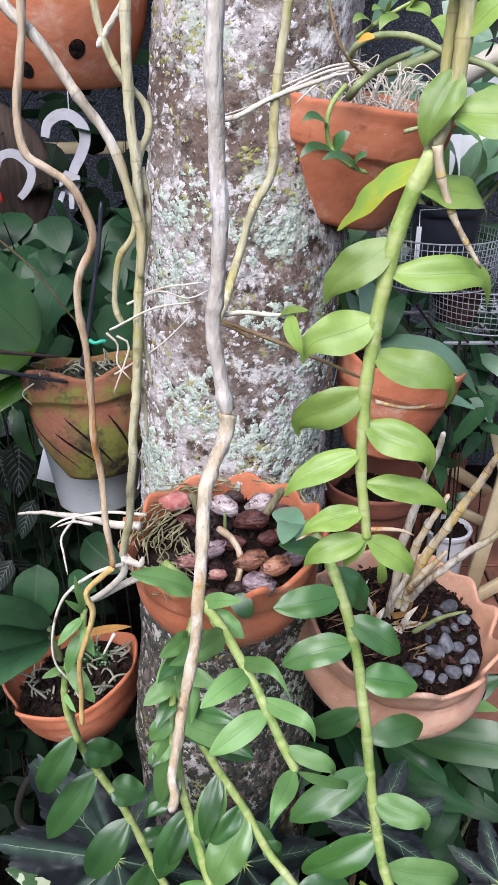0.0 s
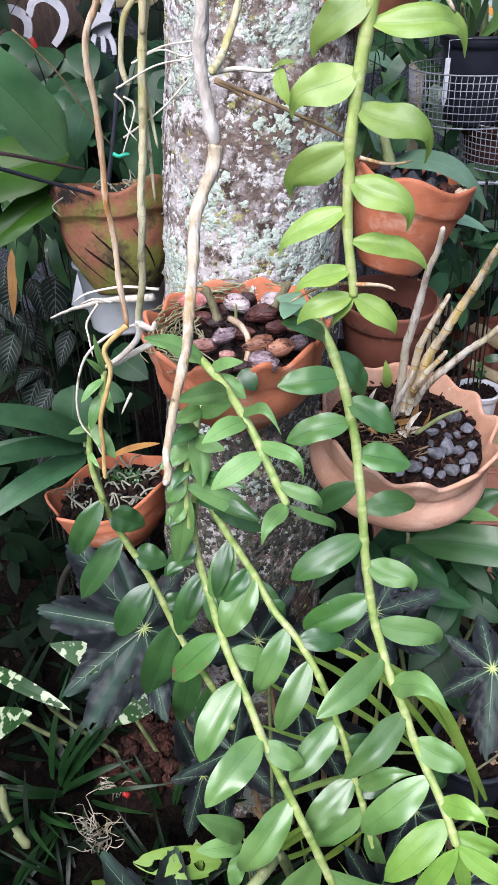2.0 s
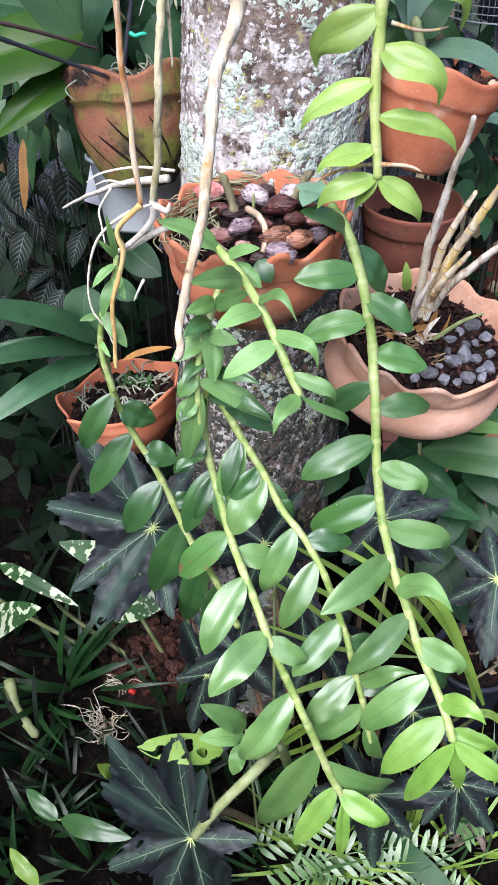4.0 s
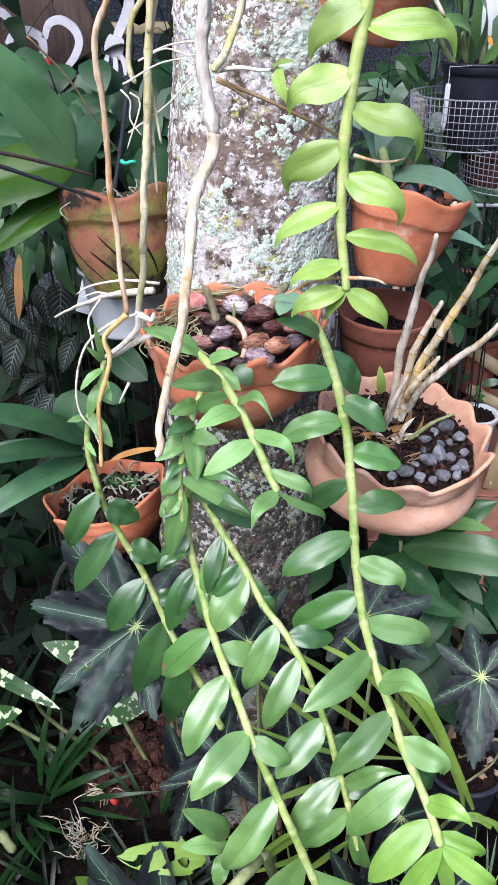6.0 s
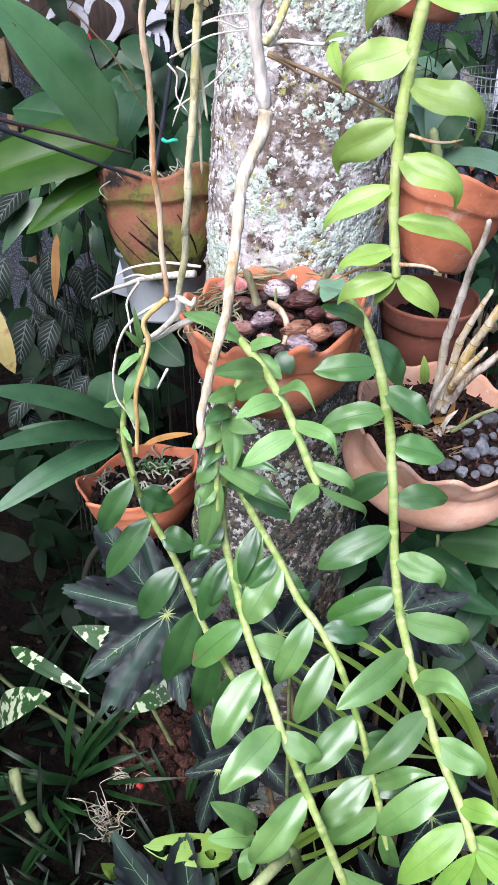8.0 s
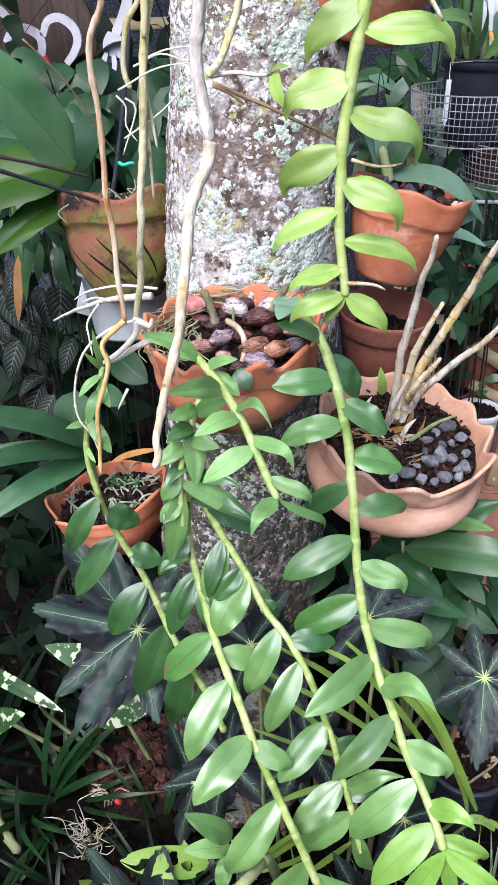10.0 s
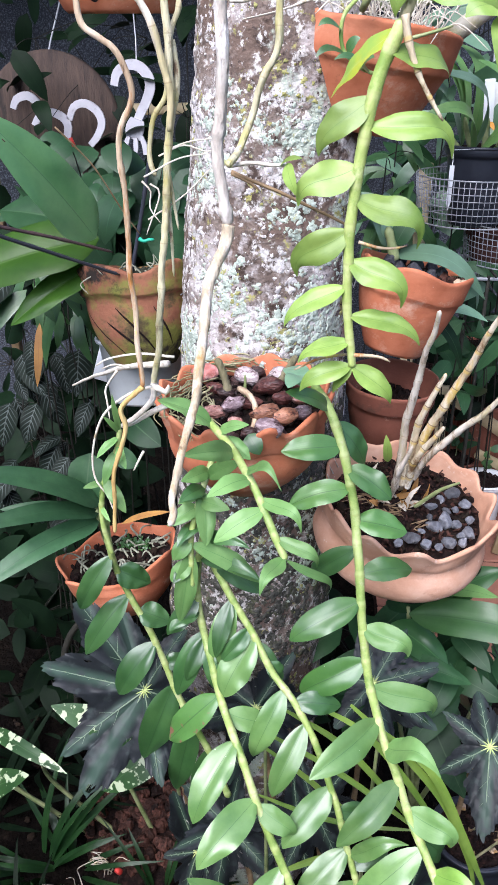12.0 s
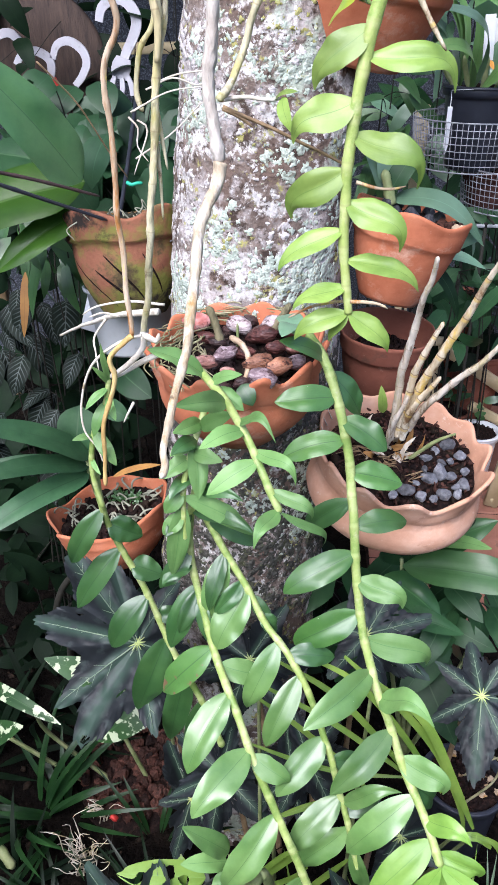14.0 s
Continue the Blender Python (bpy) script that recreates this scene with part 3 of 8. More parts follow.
def rock(s, at, size, seed, flat=0.7, angular=0.35, turn=None, ridge=0.0):
    """A pebble, chip or nut: an uneven ball."""
    rot = Euler(turn or (seed * 1.3, seed * 2.1, seed * 3.7)).to_matrix()
    nu, nv = 12, 8
    verts, faces = [], []
    for j in range(nv + 1):
        th = math.pi * j / nv
        for i in range(nu):
            ph = 2 * math.pi * i / nu
            d = Vector((math.sin(th) * math.cos(ph), math.sin(th) * math.sin(ph), math.cos(th)))
            e = 1 + angular * noise.noise(d * 1.6 + Vector((seed * 7, 0, 0))) + 0.3 * angular * noise.noise(d * 5 + Vector((0, seed * 5, 0)))
            e *= 1 + ridge * abs(d.z) ** 6
            verts.append(Vector(at) + rot @ Vector((d.x * e * size[0], d.y * e * size[1] * flat, d.z * e * size[2])))
    for j in range(nv):
        for i in range(nu):
            faces.append((j * nu + i, j * nu + (i + 1) % nu, (j + 1) * nu + (i + 1) % nu, (j + 1) * nu + i))
    s.add(verts, faces)


def chunk(s, at, size, seed, corners=16, turn=None):
    """A broken stone: a faceted solid with slightly blunted edges."""
    rng = random.Random(seed)
    rot = Euler(turn or (seed * 1.3, seed * 2.1, seed * 3.7)).to_matrix()
    bm = bmesh.new()
    for k in range(corners):
        z = 1 - 2 * (k + 0.5) / corners
        a = k * 2.4 + rng.uniform(-0.5, 0.5)
        r = math.sqrt(1 - z * z)
        d = Vector((r * math.cos(a), r * math.sin(a), z)) * rng.uniform(0.84, 1.12)
        bm.verts.new(Vector((d.x * size[0], d.y * size[1], d.z * size[2])))
    bmesh.ops.convex_hull(bm, input=bm.verts[:])
    bmesh.ops.delete(bm, geom=[v for v in bm.verts if not v.link_faces], context="VERTS")
    bmesh.ops.bevel(bm, geom=bm.edges[:] + bm.verts[:], offset=min(size) * 0.13, segments=1, affect="EDGES")
    bm.verts.index_update()
    s.add([Vector(at) + rot @ v.co for v in bm.verts], [[v.index for v in f.verts] for f in bm.faces])
    bm.free()


def box(s, a, b, w, d, up=(0, 0, 1)):
    """A bar from a to b with a bevelled section w by d."""
    a, b = Vector(a), Vector(b)
    t = (b - a).normalized()
    x = t.cross(Vector(up)).normalized()
    y = x.cross(t)
    c = 0.12 * min(w, d)
    sec = [(w / 2 - c, d / 2), (w / 2, d / 2 - c), (w / 2, c - d / 2), (w / 2 - c, -d / 2), (c - w / 2, -d / 2), (-w / 2, c - d / 2), (-w / 2, d / 2 - c), (c - w / 2, d / 2)]
    verts = [p + x * u + y * v for p in (a, b) for u, v in sec]
    faces = [(i, (i + 1) % 8, 8 + (i + 1) % 8, 8 + i) for i in range(8)] + [tuple(range(8))[::-1], tuple(range(8, 16))]
    s.add(verts, faces)


# ---- ground, tree, shade house ----
def ground():
    s = Shape()
    n = 120
    xs = np.concatenate([[-400, -60, -12], np.linspace(-3, 3, n), [12, 60, 400]])
    ys = np.concatenate([[-400, -60, -12], np.linspace(-2, 4, n), [12, 60, 400]])
    verts = []
    for y in ys:
        for x in xs:
            near = max(0.0, 1 - max(abs(x) / 3, abs(y - 1) / 3))
            h = 0.05 * noise.noise(Vector((x * 3, y * 3, 0))) + 0.02 * noise.noise(Vector((x * 14, y * 14, 3)))
            verts.append((x, y, h * min(1, near * 4)))
    w = len(xs)
    faces = [(j * w + i, j * w + i + 1, (j + 1) * w + i + 1, (j + 1) * w + i) for j in range(len(ys) - 1) for i in range(w - 1)]
    s.add(verts, faces)
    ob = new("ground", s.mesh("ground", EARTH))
    tagged(ob, "garden soil under the plants, shade put into its dark colour", "ground", kind="structure")


ground()

AXIS = [(-0.045, 1.03, -0.05), (-0.044, 1.05, 0.3), (-0.049, 1.110, 0.647), (-0.026, 1.180, 1.299), (0.009, 1.250, 1.904), (0.0, 1.36, 2.75)]
RADII = [0.165, 0.142, 0.1634, 0.1526, 0.1463, 0.15]


def trunk_at(z):
    for (x0, y0, z0), (x1, y1, z1), r0, r1 in zip(AXIS, AXIS[1:], RADII, RADII[1:]):
        if z <= z1:
            break
    t = (z - z0) / (z1 - z0)
    return Vector((x0 + (x1 - x0) * t, y0 + (y1 - y0) * t, z)), r0 + (r1 - r0) * t


def bark_point(z, a, lift=0.0):
    c, r = trunk_at(z)
    d = Vector((math.cos(a), math.sin(a), 0))
    q = c + d * r
    h = 0.006 * noise.noise(q * 7) + 0.004 * noise.noise(q * 28) + 0.0022 * noise.noise(q * 75)
    return c + d * (r + h + lift)


def tree():
    s = Shape()
    segs, rings = 180, 420
    verts, faces = [], []
    for j in range(rings + 1):
        z = -0.04 + 2.79 * j / rings
        verts += [bark_point(z, 2 * math.pi * i / segs) for i in range(segs)]
    for j in range(rings):
        for i in range(segs):
            faces.append((j * segs + i, j * segs + (i + 1) % segs, (j + 1) * segs + (i + 1) % segs, (j + 1) * segs + i))
    faces.append(tuple(range(rings * segs, (rings + 1) * segs)))
    s.add(verts, faces)
    tr = holder("tree", (-0.045, 1.03, 0), "thick upright tree trunk with grey bark crusted with pale lichen", "tree")
    part("trunk", s, BARK, tr)
    rng = random.Random(5)
    mint = [(rng.gauss(1.27, 0.10), rng.uniform(1.18, 1.82) * math.pi) for _ in range(16)] + [(rng.uniform(0.75, 1.0), rng.uniform(1.2, 1.8) * math.pi) for _ in range(5)] + [(rng.uniform(1.45, 1.9), rng.uniform(1.2, 1.8) * math.pi) for _ in range(4)]
    # the grey patches below 1.12 mix real lichen with painted shade
    crusts = (("grey_lichen", LICHEN_SHADED, 3600, 0.0020, 0.0110), ("white_lichen", LICHEN_WHITE, 1250, 0.0016, 0.0085), ("mint_lichen", LICHEN, 1900, 0.0020, 0.0100), ("olive_lichen", LICHEN_OLIVE, 1100, 0.0012, 0.0052))
    for name, m, count, small, big in crusts:
        c = Shape()
        placed = 0
        while placed < count:
            if name == "mint_lichen":
                cz, ca = rng.choice(mint)
                z, a = rng.gauss(cz, 0.024), rng.gauss(ca, 0.17)
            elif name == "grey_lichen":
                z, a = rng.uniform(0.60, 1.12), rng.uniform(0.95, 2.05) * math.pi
            else:
                z, a = rng.uniform(0.35, 2.25), rng.uniform(0.95, 2.05) * math.pi
            p = bark_point(z, a)
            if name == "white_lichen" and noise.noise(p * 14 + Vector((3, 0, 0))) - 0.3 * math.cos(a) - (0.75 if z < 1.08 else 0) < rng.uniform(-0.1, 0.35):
                continue
            if name == "olive_lichen" and noise.noise(p * 10 + Vector((0, 9, 0))) < rng.uniform(0.0, 0.4):
                continue
            placed += 1
            rad = small + (big - small) * rng.random() ** 2.2
            _, tr_r = trunk_at(z)
            n, seed = 16, rng.uniform(0, 99)
            squeeze, turn = rng.uniform(0.55, 1.0), rng.uniform(0, 3.14)
            lift = rng.uniform(0.0004, 0.0011)
            ring, inner = [], []
            for k in range(n):
                t = 2 * math.pi * k / n
                o = Vector((seed + math.cos(t) * 1.3, math.sin(t) * 1.3, 0))
                rr = rad * max(0.3, 1 + 0.9 * noise.noise(o) + 0.7 * noise.noise(o * 2.7))
                x, y = rr * math.cos(t), rr * math.sin(t) * squeeze
                x, y = x * math.cos(turn) - y * math.sin(turn), x * math.sin(turn) + y * math.cos(turn)
                ring.append(bark_point(z + y, a + x / tr_r, -0.0002))
                inner.append(bark_point(z + 0.86 * y, a + 0.86 * x / tr_r, lift * rng.uniform(0.8, 1.3)))
            mid = bark_point(z, a, lift)
            faces = [(k, (k + 1) % n, n + (k + 1) % n, n + k) for k in range(n)] + [(n + k, n + (k + 1) % n, 2 * n) for k in range(n)]
            c.add(ring + inner + [mid], faces)
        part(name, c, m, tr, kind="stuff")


tree()


def sheet(s, corners, nx, ny, sag=0.0, thick=0.004):
    """A hanging sheet of netting between four corners, with folds."""
    a, b, c, d = [Vector(p) for p in corners]
    for side in (0, 1):
        verts = []
        nor = (b - a).cross(d - a).normalized()
        for j in range(ny + 1):
            for i in range(nx + 1):
                u, v = i / nx, j / ny
                p = (a * (1 - u) + b * u) * (1 - v) + (d * (1 - u) + c * u) * v
                p += nor * (0.05 * noise.noise(p * 1.7) + 0.012 * noise.noise(p * 7) + side * thick)
                p.z -= sag * math.sin(math.pi * u) * math.sin(math.pi * v)
                verts.append(p)
        s.add(verts, [(j * (nx + 1) + i, j * (nx + 1) + i + 1, (j + 1) * (nx + 1) + i + 1, (j + 1) * (nx + 1) + i) for j in range(ny) for i in range(nx)])


s = Shape()
sheet(s, [(-3.2, 3.4, 0), (3.2, 3.4, 0), (3.2, 3.4, 2.8), (-3.2, 3.4, 2.8)], 60, 30)
tagged(new("wall_north", s.mesh("wall_north", NET)), "black shade netting hung as the rear wall", "net wall", kind="structure")
for name, x in (("wall_west", -3.2), ("wall_east", 3.2)):
    s = Shape()
    sheet(s, [(x, 0.9, 0), (x, 3.4, 0), (x, 3.4, 2.8), (x, 0.9, 2.8)], 30, 30)
    tagged(new(name, s.mesh(name, NET)), "black shade netting hung as a side wall", "net wall", kind="structure")
# unseen screens added behind and left of the camera to dim the low plants
for name, ends in (("wall_south", ((-1.3, -1.3), (2.6, -1.3))), ("wall_southwest", ((-1.3, -1.3), (-1.3, 0.9)))):
    (x0, y0), (x1, y1) = ends
    s = Shape()
    sheet(s, [(x0, y0, 0), (x1, y1, 0), (x1, y1, 1.45), (x0, y0, 1.45)], 30, 12)
    tagged(new(name, s.mesh(name, NET)), "unseen low net screen added to block low light", "net wall", kind="structure")
s = Shape()
sheet(s, [(-3.2, 1.75, 2.78), (0.5, 1.75, 2.78), (0.5, 3.4, 2.7), (-3.2, 3.4, 2.7)], 40, 30, 0.15)
tagged(new("ceiling", s.mesh("ceiling", NET)), "black shade netting stretched overhead", "net roof", kind="structure")


# ---- clay pots ----
def soften(x):
    x = min(1.0, max(0.0, x))
    return x * x * (3 - 2 * x)


OUTSIDES = {}


def clay_pot(at, radius, height, foot, tilt=(8, 0), waves=8, flare=0.05, lift=0.012, band=0.03, material=TERRA, label="", spin=0.0, collar=0.0, bulge=0.02, drop=0.0, squash=1.0, group="clay pots", ridges=0, name="clay_pot"):
    """A turned clay pot whose rim centre is at; waves: scallops round the rim; collar: how far the rim band stands proud."""
    R, H = radius, height
    prof = [(foot * 0.3, -H), (foot * 0.93, -H), (foot, -H + 0.006)]
    top = R * (0.94 - collar)
    for k in range(1, 11):
        t = k / 10
        r = foot + (top - foot) * t + bulge * math.sin(math.pi * t)
        if ridges:
            r += 0.0025 * math.cos(2 * math.pi * ridges * t)
        prof.append((r, -H + (H - band) * t * 0.985 + 0.006 * (1 - t)))
    prof += [(R * 0.95, -band + 0.001), (R * 0.965, -band + 0.005), (R * 0.975, -band * 0.6), (R * 0.99, -band * 0.3), (R, -0.006), (R * 1.012, -0.002), (R * 1.008, 0.003), (R * 0.985, 0.0045), (R * 0.965, 0.002), (R * 0.955, -0.006), (R * 0.93, -band * 0.5), (R * 0.90 - collar * R, -band)]
    prof += [(foot * 0.9, -H + 0.02), (foot * 0.3, -H + 0.018)]

    def lip(a, k):
        h = prof[k][1]
        w = soften((h + band * 1.5) / (band * 1.5))
        c = math.sin(waves * a + 0.8 * math.sin(a * 2)) * (0.35 + 0.65 * soften(0.75 - math.sin(a + spin)))
        return 1 + w * flare * c, w * (lift * c - drop * max(0, -math.sin(a)) * 0.5)

    s = Shape()
    lathe(s, at, prof, tilt, 108, lip if waves else None, spin, squash)
    ob = thing(name, s, material, label, "clay pot", group)
    rise = [(h, r) for r, h in prof[1:14]]
    OUTSIDES[ob.name] = ([h for h, r in rise], [r for h, r in rise])
    return ob


def mix_in(at, radius, depth, tilt, material=SOIL, label="dark crumbly compost filling a clay pot", squash=1.0):
    """Potting mix: a lumpy cap with loose crumbs."""
    rot = frame_of(tilt)
    s = Shape()
    verts, n, m = [], 90, 30
    for j in range(m + 1):
        for i in range(n):
            a, r = 2 * math.pi * i / n, radius * j / m
            h = -depth + 0.008 * noise.noise(Vector((r * math.cos(a) * 30, r * math.sin(a) * 30, at[0] * 9))) + 0.007 * noise.noise(Vector((r * math.cos(a) * 110, r * math.sin(a) * 110, at[0] * 9))) + 0.012 * (1 - (j / m) ** 2)
            verts.append(Vector(at) + rot @ Vector((r * math.cos(a), squash * r * math.sin(a), h)))
    s.add(verts, [(j * n + i, j * n + (i + 1) % n, (j + 1) * n + (i + 1) % n, (j + 1) * n + i) for j in range(m) for i in range(n)])
    rng = random.Random(round(at[0] * 1000))
    for k in range(420):
        a, r = rng.uniform(0, 6.28), radius * math.sqrt(rng.random()) * 0.97
        p = Vector(at) + rot @ Vector((r * math.cos(a), squash * r * math.sin(a), -depth + 0.012 * (1 - (r / radius) ** 2) + rng.uniform(-0.002, 0.006)))
        z = 0.0015 + 0.007 * rng.random() ** 2
        rock(s, p, (z, z * rng.uniform(0.5, 1.5), z * rng.uniform(0.4, 1)), rng.uniform(0, 30))
    return thing("potting_mix", s, material, label, "potting mix", kind="stuff")


def wire_loop(pot_ob, at, radius, tilt, z_hook):
    """Galvanised wire round a pot's neck and round the trunk."""
    rot = frame_of(tilt)
    s = Shape()
    c, r = trunk_at(z_hook)
    loop = [c + Vector((math.cos(a) * (r + 0.006), math.sin(a) * (r + 0.006), 0.004 * math.sin(3 * a))) for a in np.linspace(0.0, math.pi, 21)]
    tube(s, loop, 0.0012, 0.0012, 5, 0.012, tip=False)
    part("hanging_wire", s, WIRE, pot_ob, "thin twisted wire")
    ring = [Vector(at) + rot @ Vector((radius * math.cos(a), radius * math.sin(a), -0.030)) for a in np.linspace(0.0, math.pi, 25)]
    for end in (loop[0], loop[-1]):
        s = Shape()
        tube(s, [end, min(ring, key=lambda p: (p - end).length)], 0.0012, 0.0012, 5, 0.01, tip=False)
        part("hanging_wire", s, WIRE, pot_ob, "thin twisted wire")


POT_MID = (-0.036, 0.890, 1.224)
R_MID = 0.1320
TILT_MID = (5.5, -2)
pm = clay_pot(POT_MID, R_MID, 0.15, 0.070, TILT_MID, 12, 0.062, 0.0140, 0.04, TERRA, "scalloped terracotta pot wired to the trunk, holding nuts", drop=0.004, spin=0.2)
wire_loop(pm, POT_MID, R_MID * 0.97, TILT_MID, POT_MID[2] - 0.03)
mix_in(POT_MID, R_MID * 0.90, 0.03, TILT_MID)

POT_RIGHT = (0.250, 1.020, 0.981)
TILT_RIGHT = (10.4, 7)
R_RIGHT = 0.1551
pr = clay_pot(POT_RIGHT, R_RIGHT, 0.170, 0.090, TILT_RIGHT, 12, 0.046, 0.0150, 0.045, TERRA_PALE, "wide pale terracotta pot with a scalloped rim and drainage holes", drop=0.006, bulge=0.040, spin=0.5)
wire_loop(pr, POT_RIGHT, R_RIGHT * 0.97, TILT_RIGHT, POT_RIGHT[2] - 0.02)
mix_in(POT_RIGHT, R_RIGHT * 0.89, 0.032, TILT_RIGHT)

POT_TOP = (0.154, 1.160, 1.744)
R_TOP = 0.1270
TILT_TOP = (4, 11.4)
pt = clay_pot(POT_TOP, R_TOP, 0.155, 0.078, TILT_TOP, 3, 0.018, 0.005, 0.056, TERRA, "orange terracotta pot with a thick folded rim on the trunk", collar=0.025, bulge=0.001, spin=0.4)
wire_loop(pt, POT_TOP, R_TOP * 0.95, TILT_TOP, POT_TOP[2] - 0.05)
mix_in(POT_TOP, R_TOP * 0.86, 0.03, TILT_TOP, MOSS, "matted dry moss and fibre filling a clay pot")

POT_BACK = (0.247, 1.220, 1.348)
R_BACK = 0.1030
TILT_BACK = (-5, 12)
pb = clay_pot(POT_BACK, R_BACK, 0.158, 0.058, TILT_BACK, 6, 0.030, 0.0065, 0.046, TERRA, "deep terracotta pot with a wavy flared rim holding charcoal", bulge=0.004, spin=0.2, collar=0.025)
wire_loop(pb, POT_BACK, R_BACK * 0.97, TILT_BACK, POT_BACK[2] - 0.03)
mix_in(POT_BACK, R_BACK * 0.86, 0.02, TILT_BACK, SOIL)
POT_UNDER = (0.227, 1.270, 1.106)
R_UNDER = 0.0942
pu = clay_pot(POT_UNDER, R_UNDER, 0.15, 0.062, (6, 3), 3, 0.014, 0.003, 0.038, TERRA_DARK, "plain brownish terracotta pot below the charcoal pot", collar=0.03, bulge=0.004)
wire_loop(pu, POT_UNDER, R_UNDER * 0.97, (6, 3), POT_UNDER[2] - 0.03)
mix_in(POT_UNDER, R_UNDER * 0.78, 0.055, (6, 3))

POT_LEFT = (-0.279, 1.250, 1.326)
TILT_LEFT = (-12, -5)
R_LEFT = 0.1202
pl = clay_pot(POT_LEFT, R_LEFT, 0.185, 0.062, TILT_LEFT, 4, 0.05, 0.011, 0.045, TERRA_MOSS, "slotted terracotta orchid pot stained green with algae", bulge=0.012, spin=2.1, collar=0.05)
wire_loop(pl, POT_LEFT, R_LEFT * 0.97, TILT_LEFT, POT_LEFT[2] - 0.03)
mix_in(POT_LEFT, R_LEFT * 0.86, 0.02, TILT_LEFT, MOSS, "mossy bark chips filling a slotted clay pot")

POT_LOW = (-0.360, 1.220, 0.678)
TILT_LOW = (-3, -13)
R_LOW = 0.1349
pw = clay_pot(POT_LOW, R_LOW, 0.13, 0.070, TILT_LOW, 5, 0.07, 0.013, 0.035, TERRA, "shallow terracotta pot with a wavy rim, low on the trunk", bulge=0.012, spin=0.3)
wire_loop(pw, POT_LOW, R_LOW * 0.97, TILT_LOW, POT_LOW[2] - 0.02)
mix_in(POT_LOW, R_LOW * 0.87, 0.022, TILT_LOW, SOIL)

POT_HANG = (-0.281, 1.250, 1.966)
R_HANG = 0.1343
# darker clay in place of pale terracotta, to colour in this pot's shade
ph = clay_pot(POT_HANG, R_HANG, 0.2067, R_HANG * 0.72, (2, 0), 0, 0, 0, 0.03, TERRA, "round terracotta orchid pot with large side holes, hung high", bulge=0.02)


def skin(pot_ob, h):
    hs, rs = OUTSIDES[pot_ob.name]
    return float(np.interp(h, hs, rs))


def holes(pot_ob, at, spots, tilt, name="drain_hole", label="dark patch on the clay for a hole's shaded inside"):
    """Dark patches on a pot's side that paint the shade inside its openings: (angle, height, half width, half height,
    slant), sloping in at the edge.
    """
    rot = frame_of(tilt)
    for a, h, w, t, slant in spots:
        s = Shape()
        n, m = 22, 5
        verts = []
        for j in range(m + 1):
            f = j / m
            for k in range(n):
                b = 2 * math.pi * k / n
                u, v = f * w * math.cos(b), f * t * math.sin(b)
                hh = h + v
                aa = a + (u + slant * v) / skin(pot_ob, h)
                r = skin(pot_ob, hh) + 0.0022 - 0.0010 * f
                verts.append(Vector(at) + rot @ Vector((r * math.cos(aa), r * math.sin(aa), hh)))
        s.add(verts, [(j * n + k, j * n + (k + 1) % n, (j + 1) * n + (k + 1) % n, (j + 1) * n + k) for j in range(m) for k in range(n)])
        part(name, s, SOIL, pot_ob, label)


# red tiled floor at the back right
floor_bed = Shape()
floor_bed.add([(0.30, 1.62, 0.030), (3.1, 1.62, 0.030), (3.1, 3.35, 0.030), (0.30, 3.35, 0.030), (0.30, 1.62, -0.05), (3.1, 1.62, -0.05), (3.1, 3.35, -0.05), (0.30, 3.35, -0.05)], [(0, 1, 2, 3), (4, 5, 1, 0), (7, 4, 0, 3), (5, 6, 2, 1), (6, 7, 3, 2)])
pave = new("pavement", floor_bed.mesh("pavement", SOIL))
tagged(pave, "red clay tiled floor beyond the plants", "pavement", kind="structure")
tile = Shape()
tile.add([(-0.144, -0.144, 0), (0.144, -0.144, 0), (0.144, 0.144, 0), (-0.144, 0.144, 0), (-0.140, -0.140, 0.008), (0.140, -0.140, 0.008), (0.140, 0.140, 0.008), (-0.140, 0.140, 0.008)], [(0, 1, 5, 4), (1, 2, 6, 5), (2, 3, 7, 6), (3, 0, 4, 7), (4, 5, 6, 7)])
tile_mesh = tile.mesh("tile", TILE, False)
for i in range(9):
    for j in range(5):
        ob = new("tile", tile_mesh)
        ob.parent = pave
        ob.location = (0.45 + 0.295 * i, 1.77 + 0.295 * j, 0.028)


# ---- orchids ----
RNG = random.Random(11)


def stem_leaves(plant, line, rows, material, hint=(0, -0.68, 0.73), arch=0.09, fold=0.30, full=1.18, hook=0.0, spread=0.25):
    """Leaves on a stem: each row is the place of its joint, the place of its tip and its width."""
    for bx, by, bz, x, y, z, w in rows:
        b = min(line, key=lambda p: (p - Vector((bx, by, bz))).length)
        h = Vector(hint) + Vector((RNG.uniform(-spread, spread), RNG.uniform(-0.1, 0.1), RNG.uniform(-spread, spread)))
        s = Shape()
        leaf(s, b, (x, y, z), w * (1.02 if material is LEAF_NEW else 0.88), h, arch * RNG.uniform(0.5, 1.5), fold * RNG.uniform(0.6, 1.4), RNG.uniform(-0.35, 0.35), full, 0.66 + 0.55 * hook, 20, 8, hook=hook * RNG.uniform(0.7, 1.2), wave=0.34, sharp={LEAF_NEW: 0.9, LEAF_TIP: 0.5, LEAF_PALE: 0.55, LEAF_DULL: 0.4, LEAF_MID: 0.15}.get(material, -0.2))
        part("leaf", s, material, plant)


def green_stem(plant, pts, r0, r1, material=STEM, name="stem", nodes=0.045):
    s = Shape()
    line = tube(s, pts, r0, r1, 10, 0.004, nodes, 0.07, 0.0016, 0.06)
    part(name, s, material, plant)
    return line


